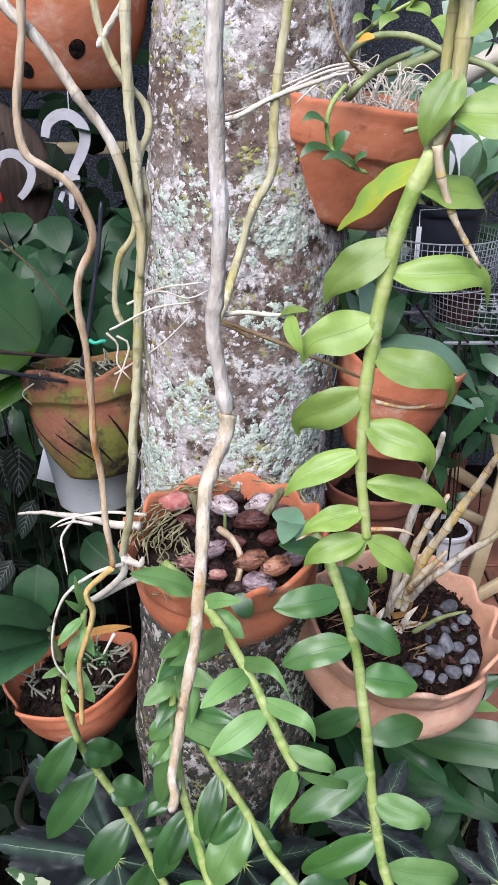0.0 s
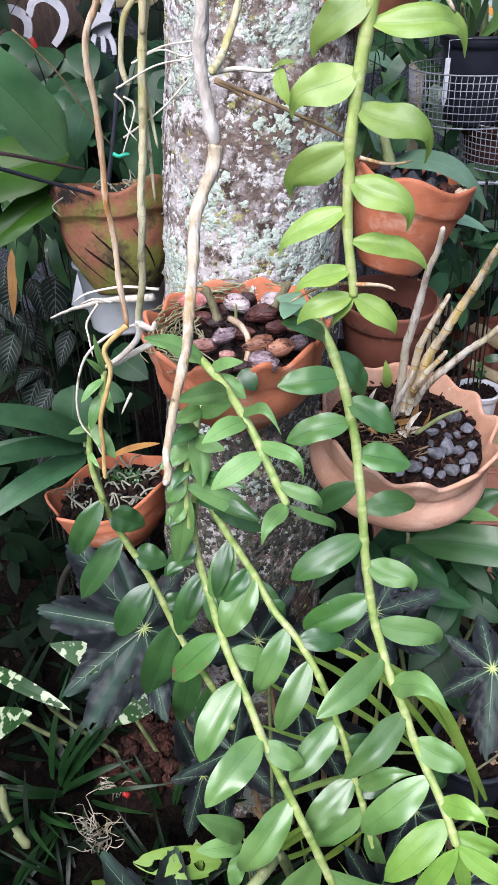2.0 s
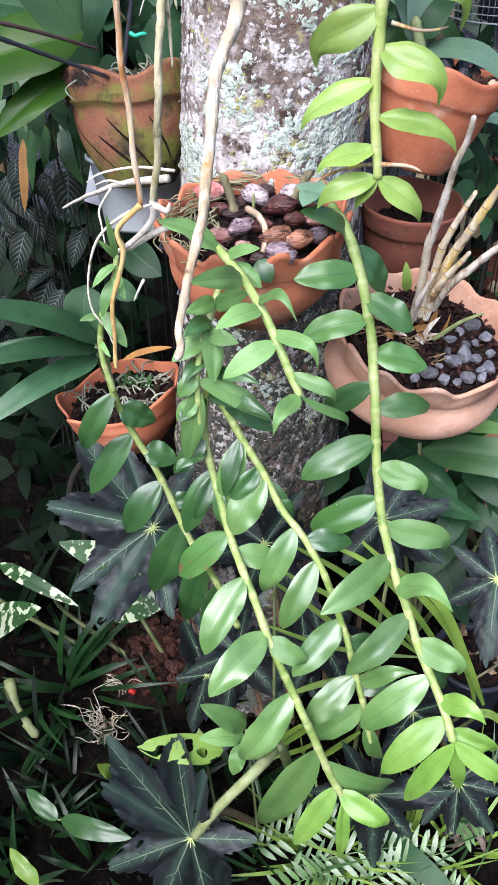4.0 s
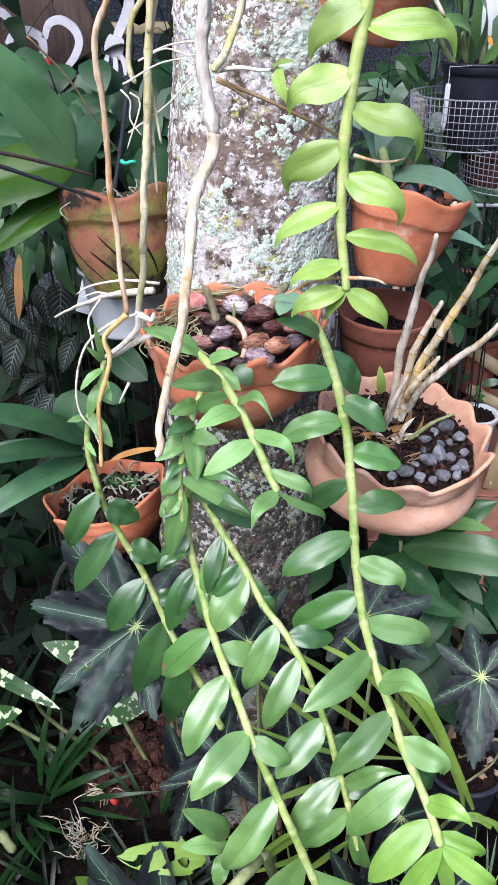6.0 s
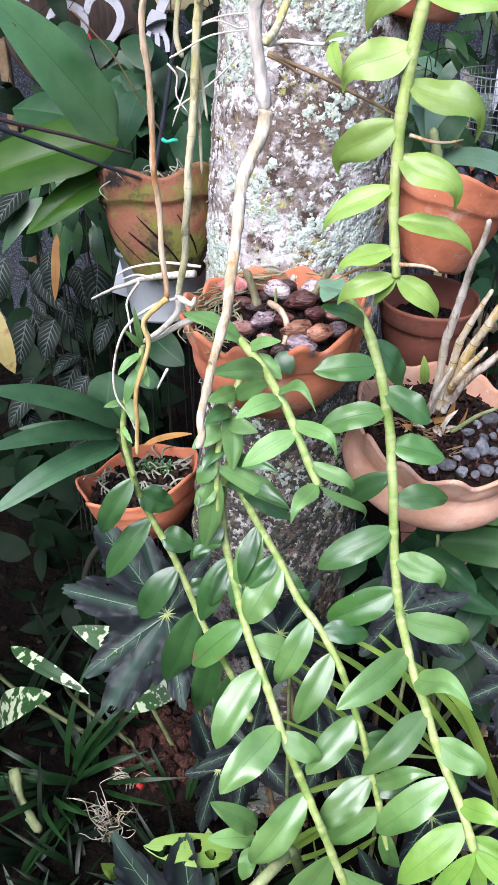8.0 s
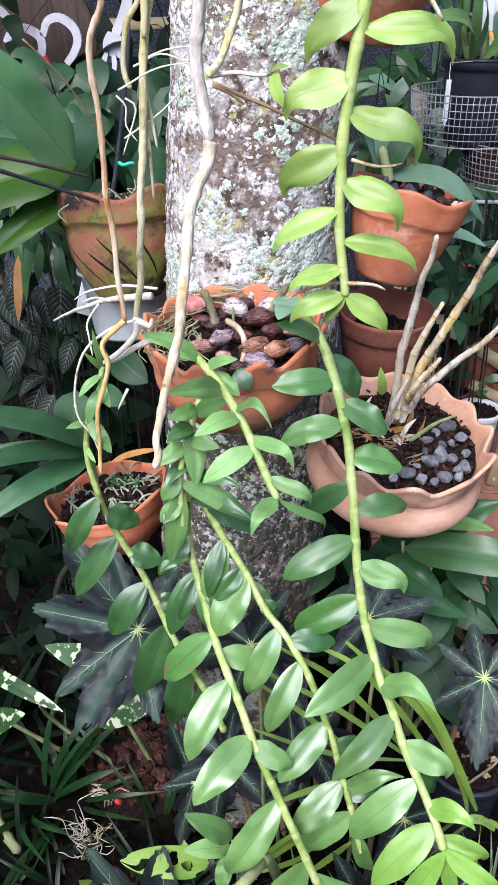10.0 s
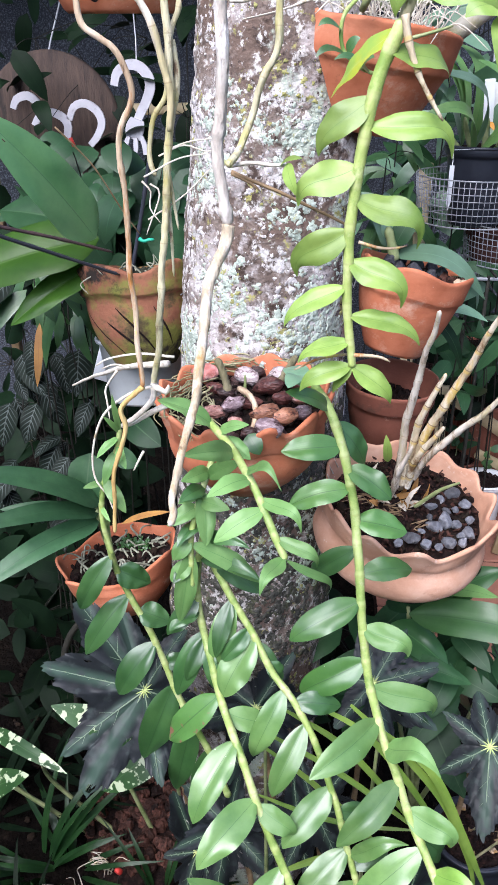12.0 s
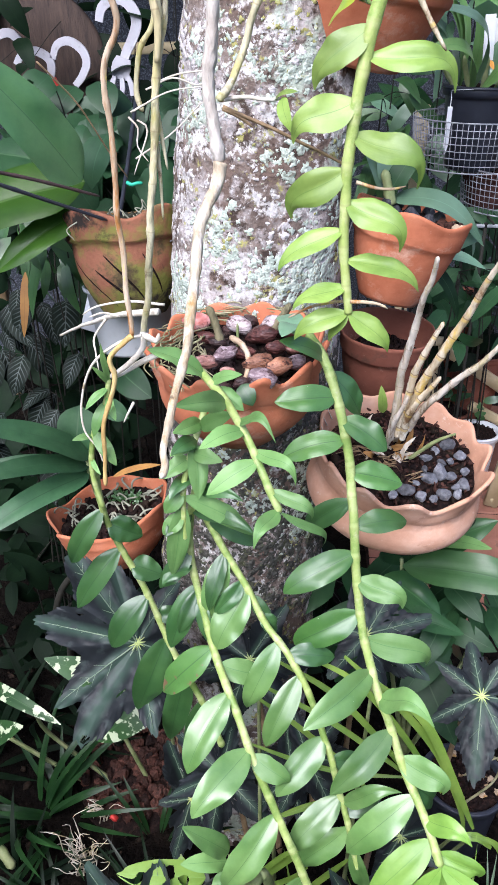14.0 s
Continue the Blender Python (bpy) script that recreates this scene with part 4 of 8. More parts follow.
# the light green stem that hangs from above
main = holder("orchid", (0.25, 0.62, 1.9), "hanging orchid stem with two ranks of glossy light green leaves", "orchid", "hanging orchids")
UPPER = [(0.117, 0.665, 1.363), (0.111, 0.665, 1.414), (0.106, 0.665, 1.468), (0.106, 0.665, 1.532), (0.111, 0.665, 1.592), (0.119, 0.665, 1.648), (0.132, 0.665, 1.696), (0.147, 0.665, 1.733), (0.158, 0.665, 1.770), (0.161, 0.665, 1.813), (0.162, 0.665, 1.849), (0.167, 0.665, 1.887), (0.176, 0.665, 1.936), (0.188, 0.665, 1.989)]
line = green_stem(main, UPPER[:8], 0.0050, 0.0078, STEM_LIGHT)
s = Shape()
tube(s, UPPER[7:], 0.0062, 0.0068, 10, 0.005, 0.05, 0.15, rough=0.1)
part("old_cane", s, CANE_GREEN, main, "greyish bare upper cane")
s = Shape()
tube(s, [(0.147, 0.655, 1.736), (0.153, 0.655, 1.711), (0.165, 0.655, 1.683), (0.181, 0.655, 1.657), (0.194, 0.655, 1.639)], 0.0042, 0.0018, 8, 0.005, 0.03, 0.2, rough=0.1)
part("side_cane", s, CANE, main, "dry brown side shoot")
s = Shape()
tube(s, [(0.146, 0.680, 1.728), (0.152, 0.680, 1.761), (0.153, 0.680, 1.799), (0.155, 0.680, 1.836), (0.157, 0.680, 1.863), (0.162, 0.680, 1.914), (0.173, 0.680, 1.985)], 0.0045, 0.005, 9, 0.005, 0.05, 0.15, rough=0.1)
part("side_cane", s, CANE_GREEN, main, "second bare cane beside the first")
stem_leaves(main, line, [
    (0.104, 0.665, 1.459, 0.034, 0.665, 1.410, 0.029),
    (0.109, 0.665, 1.395, 0.052, 0.665, 1.364, 0.028),
    (0.114, 0.665, 1.364, 0.055, 0.665, 1.327, 0.028),
    (0.117, 0.665, 1.359, 0.096, 0.665, 1.326, 0.016),
    (0.118, 0.665, 1.364, 0.167, 0.665, 1.315, 0.030),
    (0.111, 0.665, 1.424, 0.195, 0.665, 1.391, 0.029),
], LEAF_NEW, hook=0.10)
stem_leaves(main, line, [
    (0.107, 0.665, 1.490, 0.168, 0.655, 1.439, 0.035),
    (0.101, 0.665, 1.526, 0.047, 0.690, 1.464, 0.037),
], LEAF_NEW, hook=0.22)
stem_leaves(main, line, [
    (0.113, 0.665, 1.560, 0.181, 0.665, 1.505, 0.036),
    (0.107, 0.665, 1.592, 0.047, 0.665, 1.549, 0.039),
], LEAF_NEW, hook=0.24)
stem_leaves(main, line, [
    (0.120, 0.665, 1.662, 0.067, 0.680, 1.600, 0.035),
    (0.121, 0.665, 1.632, 0.211, 0.680, 1.599, 0.032),
    (0.138, 0.665, 1.701, 0.200, 0.680, 1.673, 0.041),
], LEAF_NEW, hook=0.16)
stem_leaves(main, UPPER_LINE := spline(UPPER[6:], 0.01), [
    (0.143, 0.665, 1.727, 0.078, 0.720, 1.657, 0.034),
], LEAF_YELLOW)
stem_leaves(main, UPPER_LINE, [
    (0.157, 0.665, 1.793, 0.138, 0.660, 1.734, 0.032),
    (0.160, 0.665, 1.764, 0.243, 0.660, 1.732, 0.043),
], LEAF_NEW, hook=0.15)
stem_leaves(main, UPPER_LINE, [
    (0.162, 0.665, 1.810, 0.206, 0.650, 1.840, 0.024),
    (0.162, 0.665, 1.862, 0.133, 0.650, 1.846, 0.032),
    (0.170, 0.665, 1.896, 0.163, 0.650, 1.853, 0.034),
], LEAF_NEW, hook=0.1)
for pts, r in (([(0.116, 0.670, 1.510), (0.140, 0.670, 1.504), (0.157, 0.670, 1.504), (0.170, 0.670, 1.507)], 0.0022), ([(0.119, 0.680, 1.372), (0.099, 0.680, 1.370), (0.073, 0.680, 1.363), (0.047, 0.680, 1.349)], 0.0022), ([(0.118, 0.650, 1.382), (0.136, 0.650, 1.382), (0.151, 0.650, 1.380), (0.161, 0.650, 1.375)], 0.0026)):
    s = Shape()
    tube(s, pts, r, r * 0.55, 7, 0.006)
    part("root", s, CANE_BROWN, main, "tan aerial root")

# stems that spill from the scalloped pot
spill = holder("orchid", POT_MID, "orchid spilling from the scalloped pot on long leafy stems", "orchid", "hanging orchids")
STEM_TWO = [(0.073, 0.880, 1.245), (0.094, 0.830, 1.233), (0.112, 0.810, 1.196), (0.129, 0.790, 1.138), (0.142, 0.770, 1.075), (0.150, 0.740, 1.016), (0.159, 0.710, 0.935), (0.172, 0.680, 0.862), (0.194, 0.640, 0.790), (0.218, 0.610, 0.738), (0.241, 0.580, 0.685), (0.262, 0.550, 0.655), (0.280, 0.510, 0.632), (0.293, 0.470, 0.615)]
line = green_stem(spill, STEM_TWO, 0.0076, 0.0064)
stem_leaves(spill, line, [
    (0.094, 0.830, 1.233, 0.033, 0.780, 1.277, 0.033),
    (0.117, 0.805, 1.183, 0.028, 0.780, 1.183, 0.046),
    (0.134, 0.795, 1.155, 0.192, 0.780, 1.112, 0.045),
    (0.131, 0.785, 1.122, 0.041, 0.780, 1.092, 0.046),
    (0.143, 0.771, 1.079, 0.220, 0.780, 1.057, 0.051),
    (0.154, 0.736, 1.007, 0.233, 0.780, 0.991, 0.043),
], LEAF)
stem_leaves(spill, line, [
    (0.150, 0.722, 0.967, 0.052, 0.690, 0.911, 0.050),
    (0.162, 0.689, 0.882, 0.072, 0.690, 0.809, 0.055),
], LEAF, hook=0.04)
stem_leaves(spill, line, [
    (0.168, 0.708, 0.932, 0.229, 0.690, 0.895, 0.045),
    (0.189, 0.672, 0.853, 0.276, 0.690, 0.784, 0.048),
], LEAF_PALE, hook=0.22)
stem_leaves(spill, line, [
    (0.184, 0.649, 0.805, 0.089, 0.540, 0.795, 0.053),
    (0.219, 0.606, 0.730, 0.134, 0.540, 0.660, 0.051),
    (0.259, 0.560, 0.646, 0.167, 0.540, 0.525, 0.056),
], LEAF_MID, hook=0.03)
stem_leaves(spill, line, [
    (0.215, 0.629, 0.779, 0.272, 0.560, 0.796, 0.048),
    (0.247, 0.587, 0.704, 0.302, 0.560, 0.653, 0.050),
], LEAF_PALE, hook=0.34)
stem_leaves(spill, line, [
    (0.290, 0.520, 0.590, 0.197, 0.470, 0.519, 0.054),
    (0.303, 0.499, 0.553, 0.241, 0.470, 0.443, 0.038),
    (0.293, 0.472, 0.617, 0.315, 0.465, 0.499, 0.026),
], LEAF_TIP, hook=0.04)
stem_leaves(spill, line, [
    (0.277, 0.541, 0.618, 0.332, 0.480, 0.653, 0.037),
    (0.300, 0.510, 0.580, 0.352, 0.480, 0.584, 0.040),
    (0.293, 0.475, 0.617, 0.362, 0.465, 0.530, 0.034),
], LEAF_TIP, hook=0.28)
stem_leaves(spill, line, [
    (0.106, 0.819, 1.215, 0.153, 0.830, 1.143, 0.046),
    (0.143, 0.753, 1.042, 0.082, 0.800, 0.955, 0.041),
    (0.257, 0.569, 0.668, 0.300, 0.600, 0.584, 0.044),
], LEAF_DULL)

STEM_A = [(-0.103, 0.770, 1.257), (-0.064, 0.730, 1.245), (-0.028, 0.670, 1.236), (0.000, 0.620, 1.222), (0.025, 0.585, 1.188), (0.039, 0.570, 1.161), (0.047, 0.565, 1.145)]
line = green_stem(spill, STEM_A, 0.0060, 0.0050)
stem_leaves(spill, line, [
    (-0.064, 0.729, 1.244, -0.132, 0.700, 1.292, 0.036),
    (-0.027, 0.672, 1.238, -0.077, 0.570, 1.280, 0.031),
    (-0.002, 0.625, 1.223, -0.049, 0.570, 1.225, 0.030),
    (0.019, 0.593, 1.196, -0.042, 0.570, 1.161, 0.031),
], LEAF_PALE)
stem_leaves(spill, line, [
    (-0.005, 0.640, 1.232, 0.040, 0.570, 1.238, 0.020),
    (0.020, 0.604, 1.211, 0.065, 0.570, 1.181, 0.022),
    (0.041, 0.575, 1.174, 0.086, 0.570, 1.132, 0.022),
    (0.045, 0.566, 1.149, 0.020, 0.510, 1.130, 0.025),
    (0.047, 0.565, 1.146, 0.101, 0.600, 1.069, 0.013),
], LEAF_PALE, hook=0.25)
stem_leaves(spill, line, [
    (-0.051, 0.717, 1.247, -0.009, 0.680, 1.271, 0.021),
    (-0.044, 0.701, 1.241, -0.007, 0.680, 1.220, 0.029),
], LEAF_PALE)

STEM_F = [(-0.070, 0.780, 1.173), (-0.077, 0.760, 1.148), (-0.088, 0.740, 1.113), (-0.098, 0.720, 1.059), (-0.096, 0.710, 0.985)]
line = green_stem(spill, STEM_F, 0.0050, 0.0040)
stem_leaves(spill, line, [
    (-0.075, 0.765, 1.154, -0.107, 0.710, 1.165, 0.027),
    (-0.082, 0.750, 1.131, -0.112, 0.710, 1.128, 0.028),
    (-0.089, 0.739, 1.109, -0.130, 0.710, 1.090, 0.030),
    (-0.096, 0.721, 1.063, -0.124, 0.710, 1.031, 0.029),
    (-0.095, 0.715, 1.024, -0.129, 0.710, 0.993, 0.031),
    (-0.081, 0.749, 1.128, -0.074, 0.710, 1.059, 0.035),
    (-0.086, 0.718, 1.045, -0.118, 0.710, 0.916, 0.038),
    (-0.072, 0.719, 1.056, 0.004, 0.740, 0.978, 0.036),
    (-0.073, 0.761, 1.147, -0.023, 0.710, 1.200, 0.028),
    (-0.076, 0.742, 1.113, -0.039, 0.710, 1.123, 0.026),
], LEAF_PALE, spread=0.4)

STEM_B = [(-0.071, 0.760, 1.102), (-0.087, 0.750, 1.040), (-0.095, 0.740, 0.964), (-0.086, 0.730, 0.890), (-0.067, 0.700, 0.836), (-0.048, 0.670, 0.787), (-0.020, 0.620, 0.761), (0.016, 0.570, 0.694), (0.050, 0.540, 0.624), (0.083, 0.510, 0.564), (0.118, 0.490, 0.479), (0.148, 0.475, 0.418)]
line = green_stem(spill, STEM_B, 0.0060, 0.0066)
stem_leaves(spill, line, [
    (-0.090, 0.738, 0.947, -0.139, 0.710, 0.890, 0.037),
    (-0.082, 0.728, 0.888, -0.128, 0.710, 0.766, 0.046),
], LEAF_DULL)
stem_leaves(spill, line, [
    (-0.055, 0.679, 0.802, -0.139, 0.680, 0.697, 0.054),
], LEAF_SPOT, spread=0.05)
stem_leaves(spill, line, [
    (-0.024, 0.626, 0.763, -0.080, 0.550, 0.670, 0.055),
    (0.009, 0.577, 0.702, -0.065, 0.490, 0.652, 0.057),
    (0.054, 0.535, 0.612, -0.019, 0.490, 0.486, 0.057),
    (0.104, 0.499, 0.522, 0.012, 0.490, 0.282, 0.065),
], LEAF_MID, hook=0.05)
stem_leaves(spill, line, [
    (0.136, 0.482, 0.447, 0.072, 0.440, 0.323, 0.043),
    (0.148, 0.475, 0.418, 0.149, 0.440, 0.295, 0.026),
], LEAF_TIP, hook=0.04)
stem_leaves(spill, line, [
    (0.148, 0.479, 0.445, 0.212, 0.460, 0.373, 0.046),
    (0.147, 0.476, 0.425, 0.192, 0.460, 0.399, 0.022),
], LEAF_TIP, hook=0.32)
stem_leaves(spill, line, [
    (-0.041, 0.665, 0.787, 0.018, 0.680, 0.733, 0.044),
    (0.011, 0.573, 0.696, 0.070, 0.560, 0.648, 0.040),
    (0.124, 0.493, 0.506, 0.217, 0.560, 0.319, 0.046),
], LEAF_PALE, hook=0.25)

STEM_C = [(-0.080, 0.770, 1.105), (-0.079, 0.760, 1.024), (-0.049, 0.740, 0.961), (-0.014, 0.720, 0.910), (0.026, 0.690, 0.850), (0.064, 0.660, 0.814), (0.099, 0.630, 0.762), (0.127, 0.600, 0.698), (0.150, 0.575, 0.623), (0.171, 0.555, 0.552), (0.187, 0.540, 0.483)]
line = green_stem(spill, STEM_C, 0.0060, 0.0052)
stem_leaves(spill, line, [
    (-0.038, 0.734, 0.945, -0.064, 0.710, 0.835, 0.044),
    (0.012, 0.711, 0.905, -0.049, 0.680, 0.799, 0.062),
    (0.058, 0.675, 0.846, 0.002, 0.640, 0.719, 0.045),
    (0.087, 0.645, 0.794, 0.035, 0.600, 0.681, 0.044),
    (0.120, 0.605, 0.708, 0.055, 0.550, 0.632, 0.051),
    (0.153, 0.573, 0.615, 0.078, 0.530, 0.532, 0.050),
], LEAF_MID, hook=0.05)
stem_leaves(spill, line, [
    (0.026, 0.696, 0.868, 0.043, 0.700, 0.824, 0.032),
    (0.062, 0.661, 0.815, 0.134, 0.680, 0.798, 0.040),
    (0.141, 0.592, 0.676, 0.189, 0.620, 0.635, 0.038),
    (0.168, 0.563, 0.584, 0.223, 0.600, 0.607, 0.036),
    (-0.075, 0.755, 1.007, 0.005, 0.760, 0.943, 0.040),
], LEAF_DULL)
stem_leaves(spill, line, [
    (0.173, 0.557, 0.563, 0.100, 0.550, 0.462, 0.047),
    (0.180, 0.549, 0.524, 0.201, 0.550, 0.422, 0.032),
    (0.158, 0.569, 0.603, 0.239, 0.550, 0.664, 0.032),
], LEAF_MID, hook=0.2)

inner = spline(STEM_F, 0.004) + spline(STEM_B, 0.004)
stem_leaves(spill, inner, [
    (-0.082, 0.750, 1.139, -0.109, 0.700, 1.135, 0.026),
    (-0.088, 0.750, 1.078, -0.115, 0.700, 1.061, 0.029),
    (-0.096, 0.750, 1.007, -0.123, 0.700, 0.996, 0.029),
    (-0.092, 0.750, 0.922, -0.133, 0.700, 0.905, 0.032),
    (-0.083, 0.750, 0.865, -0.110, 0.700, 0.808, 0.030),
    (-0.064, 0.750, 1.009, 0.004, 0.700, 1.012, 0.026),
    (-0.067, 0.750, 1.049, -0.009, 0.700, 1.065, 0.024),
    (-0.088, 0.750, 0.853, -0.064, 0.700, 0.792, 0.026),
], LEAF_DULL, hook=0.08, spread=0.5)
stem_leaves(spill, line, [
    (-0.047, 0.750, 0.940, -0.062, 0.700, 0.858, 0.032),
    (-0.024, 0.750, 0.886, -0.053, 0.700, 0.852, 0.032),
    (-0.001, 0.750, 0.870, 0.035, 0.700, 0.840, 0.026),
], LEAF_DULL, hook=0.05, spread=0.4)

# the young plant on the bare canes, with its own leafy stem
keiki = holder("orchid", (-0.180, 0.700, 1.242), "young orchid plantlet rooted on old bare canes", "orchid", "hanging orchids")
STEM_D = [(-0.218, 0.700, 1.105), (-0.222, 0.720, 1.050), (-0.220, 0.740, 0.986), (-0.206, 0.750, 0.933), (-0.184, 0.750, 0.881), (-0.161, 0.750, 0.814), (-0.131, 0.740, 0.732), (-0.104, 0.730, 0.677), (-0.073, 0.720, 0.612), (-0.045, 0.700, 0.549)]
line = green_stem(keiki, STEM_D, 0.0053, 0.0060)
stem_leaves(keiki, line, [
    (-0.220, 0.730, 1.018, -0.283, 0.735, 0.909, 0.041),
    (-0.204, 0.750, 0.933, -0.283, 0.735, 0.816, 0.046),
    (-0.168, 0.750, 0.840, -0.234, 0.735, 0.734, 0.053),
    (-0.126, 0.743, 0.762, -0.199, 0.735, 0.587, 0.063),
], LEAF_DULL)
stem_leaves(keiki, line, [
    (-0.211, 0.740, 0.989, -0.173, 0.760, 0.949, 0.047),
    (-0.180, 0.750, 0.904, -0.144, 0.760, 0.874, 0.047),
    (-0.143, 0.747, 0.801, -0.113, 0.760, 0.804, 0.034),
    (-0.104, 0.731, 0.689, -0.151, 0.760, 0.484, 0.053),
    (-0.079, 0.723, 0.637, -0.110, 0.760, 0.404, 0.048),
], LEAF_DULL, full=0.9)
line = green_stem(keiki, [(-0.183, 0.690, 1.251), (-0.189, 0.690, 1.221), (-0.206, 0.690, 1.185), (-0.216, 0.690, 1.148), (-0.218, 0.690, 1.102), (-0.209, 0.690, 1.049)], 0.0036, 0.004)
stem_leaves(keiki, line, [
    (-0.185, 0.690, 1.253, -0.184, 0.670, 1.311, 0.010),
    (-0.188, 0.690, 1.247, -0.198, 0.670, 1.279, 0.009),
    (-0.189, 0.690, 1.242, -0.212, 0.670, 1.217, 0.014),
    (-0.189, 0.690, 1.230, -0.173, 0.670, 1.203, 0.015),
    (-0.192, 0.690, 1.221, -0.205, 0.670, 1.177, 0.018),
    (-0.210, 0.690, 1.176, -0.178, 0.670, 1.134, 0.023),
    (-0.212, 0.690, 1.167, -0.235, 0.670, 1.170, 0.012),
    (-0.214, 0.690, 1.130, -0.201, 0.670, 1.118, 0.009),
], LEAF_PALE)

# bare canes
canes = holder("orchid", (-0.131, 0.700, 1.297), "old leafless orchid canes hanging with white aerial roots", "orchid", "hanging orchids")


def cane(pts, r0, r1, material, label, nodes=0.055, swell=0.12):
    s = Shape()
    tube(s, pts, r0, r1, 12, 0.003, nodes, swell, 0.0035, 0.22)
    part("cane", s, material, canes, label)


cane([(-0.097, 0.690, 1.948), (-0.099, 0.690, 1.886), (-0.098, 0.690, 1.832), (-0.099, 0.690, 1.770), (-0.098, 0.690, 1.682), (-0.101, 0.690, 1.603), (-0.109, 0.690, 1.530), (-0.116, 0.690, 1.451), (-0.128, 0.710, 1.369), (-0.142, 0.730, 1.291)], 0.0044, 0.0042, CANE_GREEN, "greenish dry cane")
cane([(-0.217, 0.680, 1.870), (-0.191, 0.680, 1.836), (-0.164, 0.680, 1.805), (-0.136, 0.680, 1.770), (-0.117, 0.680, 1.741), (-0.106, 0.680, 1.702), (-0.098, 0.680, 1.673), (-0.097, 0.680, 1.651), (-0.098, 0.680, 1.623)], 0.0046, 0.0036, CANE_GREY, "pale grey cane")
cane([(-0.168, 0.670, 1.944), (-0.172, 0.670, 1.882), (-0.174, 0.670, 1.844), (-0.181, 0.670, 1.793), (-0.186, 0.670, 1.760), (-0.182, 0.670, 1.728), (-0.152, 0.670, 1.704), (-0.138, 0.670, 1.674), (-0.137, 0.670, 1.652), (-0.150, 0.670, 1.619), (-0.149, 0.670, 1.554), (-0.150, 0.670, 1.472), (-0.147, 0.670, 1.404)] + [(-0.142, 0.665, 1.325)], 0.0035, 0.0032, CANE_BROWN, "thin reddish brown cane")
cane([(-0.142, 0.665, 1.325), (-0.155, 0.665, 1.313), (-0.172, 0.665, 1.294), (-0.169, 0.665, 1.270), (-0.174, 0.665, 1.243), (-0.187, 0.665, 1.200), (-0.193, 0.665, 1.147), (-0.193, 0.665, 1.104)], 0.0034, 0.0026, CANE_YELLOW, "yellow brown lower cane")
cane([(-0.107, 0.700, 1.912), (-0.113, 0.700, 1.878), (-0.126, 0.700, 1.848), (-0.122, 0.700, 1.818), (-0.105, 0.700, 1.784), (-0.088, 0.700, 1.764), (-0.085, 0.700, 1.745), (-0.096, 0.700, 1.721), (-0.102, 0.700, 1.681), (-0.107, 0.700, 1.655), (-0.119, 0.700, 1.635), (-0.124, 0.700, 1.600), (-0.119, 0.700, 1.576)], 0.0032, 0.0028, CANE_GREEN, "thin crooked cane")
cane([(-0.063, 0.700, 1.904), (-0.075, 0.700, 1.874), (-0.094, 0.700, 1.846), (-0.113, 0.700, 1.820), (-0.124, 0.700, 1.804)], 0.0035, 0.0025, ROOT, "whitish root")
cane([(-0.096, 0.700, 1.713), (-0.091, 0.700, 1.681), (-0.097, 0.700, 1.647), (-0.103, 0.700, 1.600)], 0.0036, 0.0036, CANE_GREEN, "thin side cane")
# the near stick in front of the trunk
STICK_LINE = [(-0.017, 0.555, 1.929), (-0.021, 0.555, 1.881), (-0.023, 0.555, 1.837), (-0.025, 0.555, 1.778), (-0.024, 0.555, 1.741), (-0.020, 0.555, 1.704), (-0.025, 0.555, 1.660), (-0.028, 0.555, 1.621), (-0.024, 0.555, 1.580), (-0.017, 0.553, 1.548)]
STICK_END = [(-0.017, 0.553, 1.548), (-0.021, 0.546, 1.528), (-0.033, 0.530, 1.498), (-0.038, 0.505, 1.455), (-0.040, 0.490, 1.430), (-0.043, 0.470, 1.396), (-0.048, 0.450, 1.370), (-0.053, 0.425, 1.342), (-0.058, 0.410, 1.319), (-0.055, 0.402, 1.305), (-0.058, 0.398, 1.293)]
cane(STICK_LINE, 0.0060, 0.0058, STICK_GREY, "stout pale grey stick", 0.075, 0.14)
cane(STICK_END, 0.0062, 0.0034, STICK, "bleached broken stick end", 0.05, 0.14)
cane([(0.046, 0.725, 1.956), (0.043, 0.725, 1.891), (0.031, 0.725, 1.850), (0.023, 0.725, 1.796), (0.018, 0.725, 1.745), (0.015, 0.725, 1.707), (-0.000, 0.725, 1.673), (-0.012, 0.725, 1.632), (-0.021, 0.690, 1.605), (-0.029, 0.652, 1.594)], 0.0042, 0.0040, CANE_GREEN, "slender cane beside the stick")


def roots(parent, rows, material, name="root", r0=0.0022, r1=0.001, label=""):
    for pts in rows:
        s = Shape()
        tube(s, pts, r0, r1, 7, 0.006, wobble=0.002)
        part(name, s, material, parent, label)


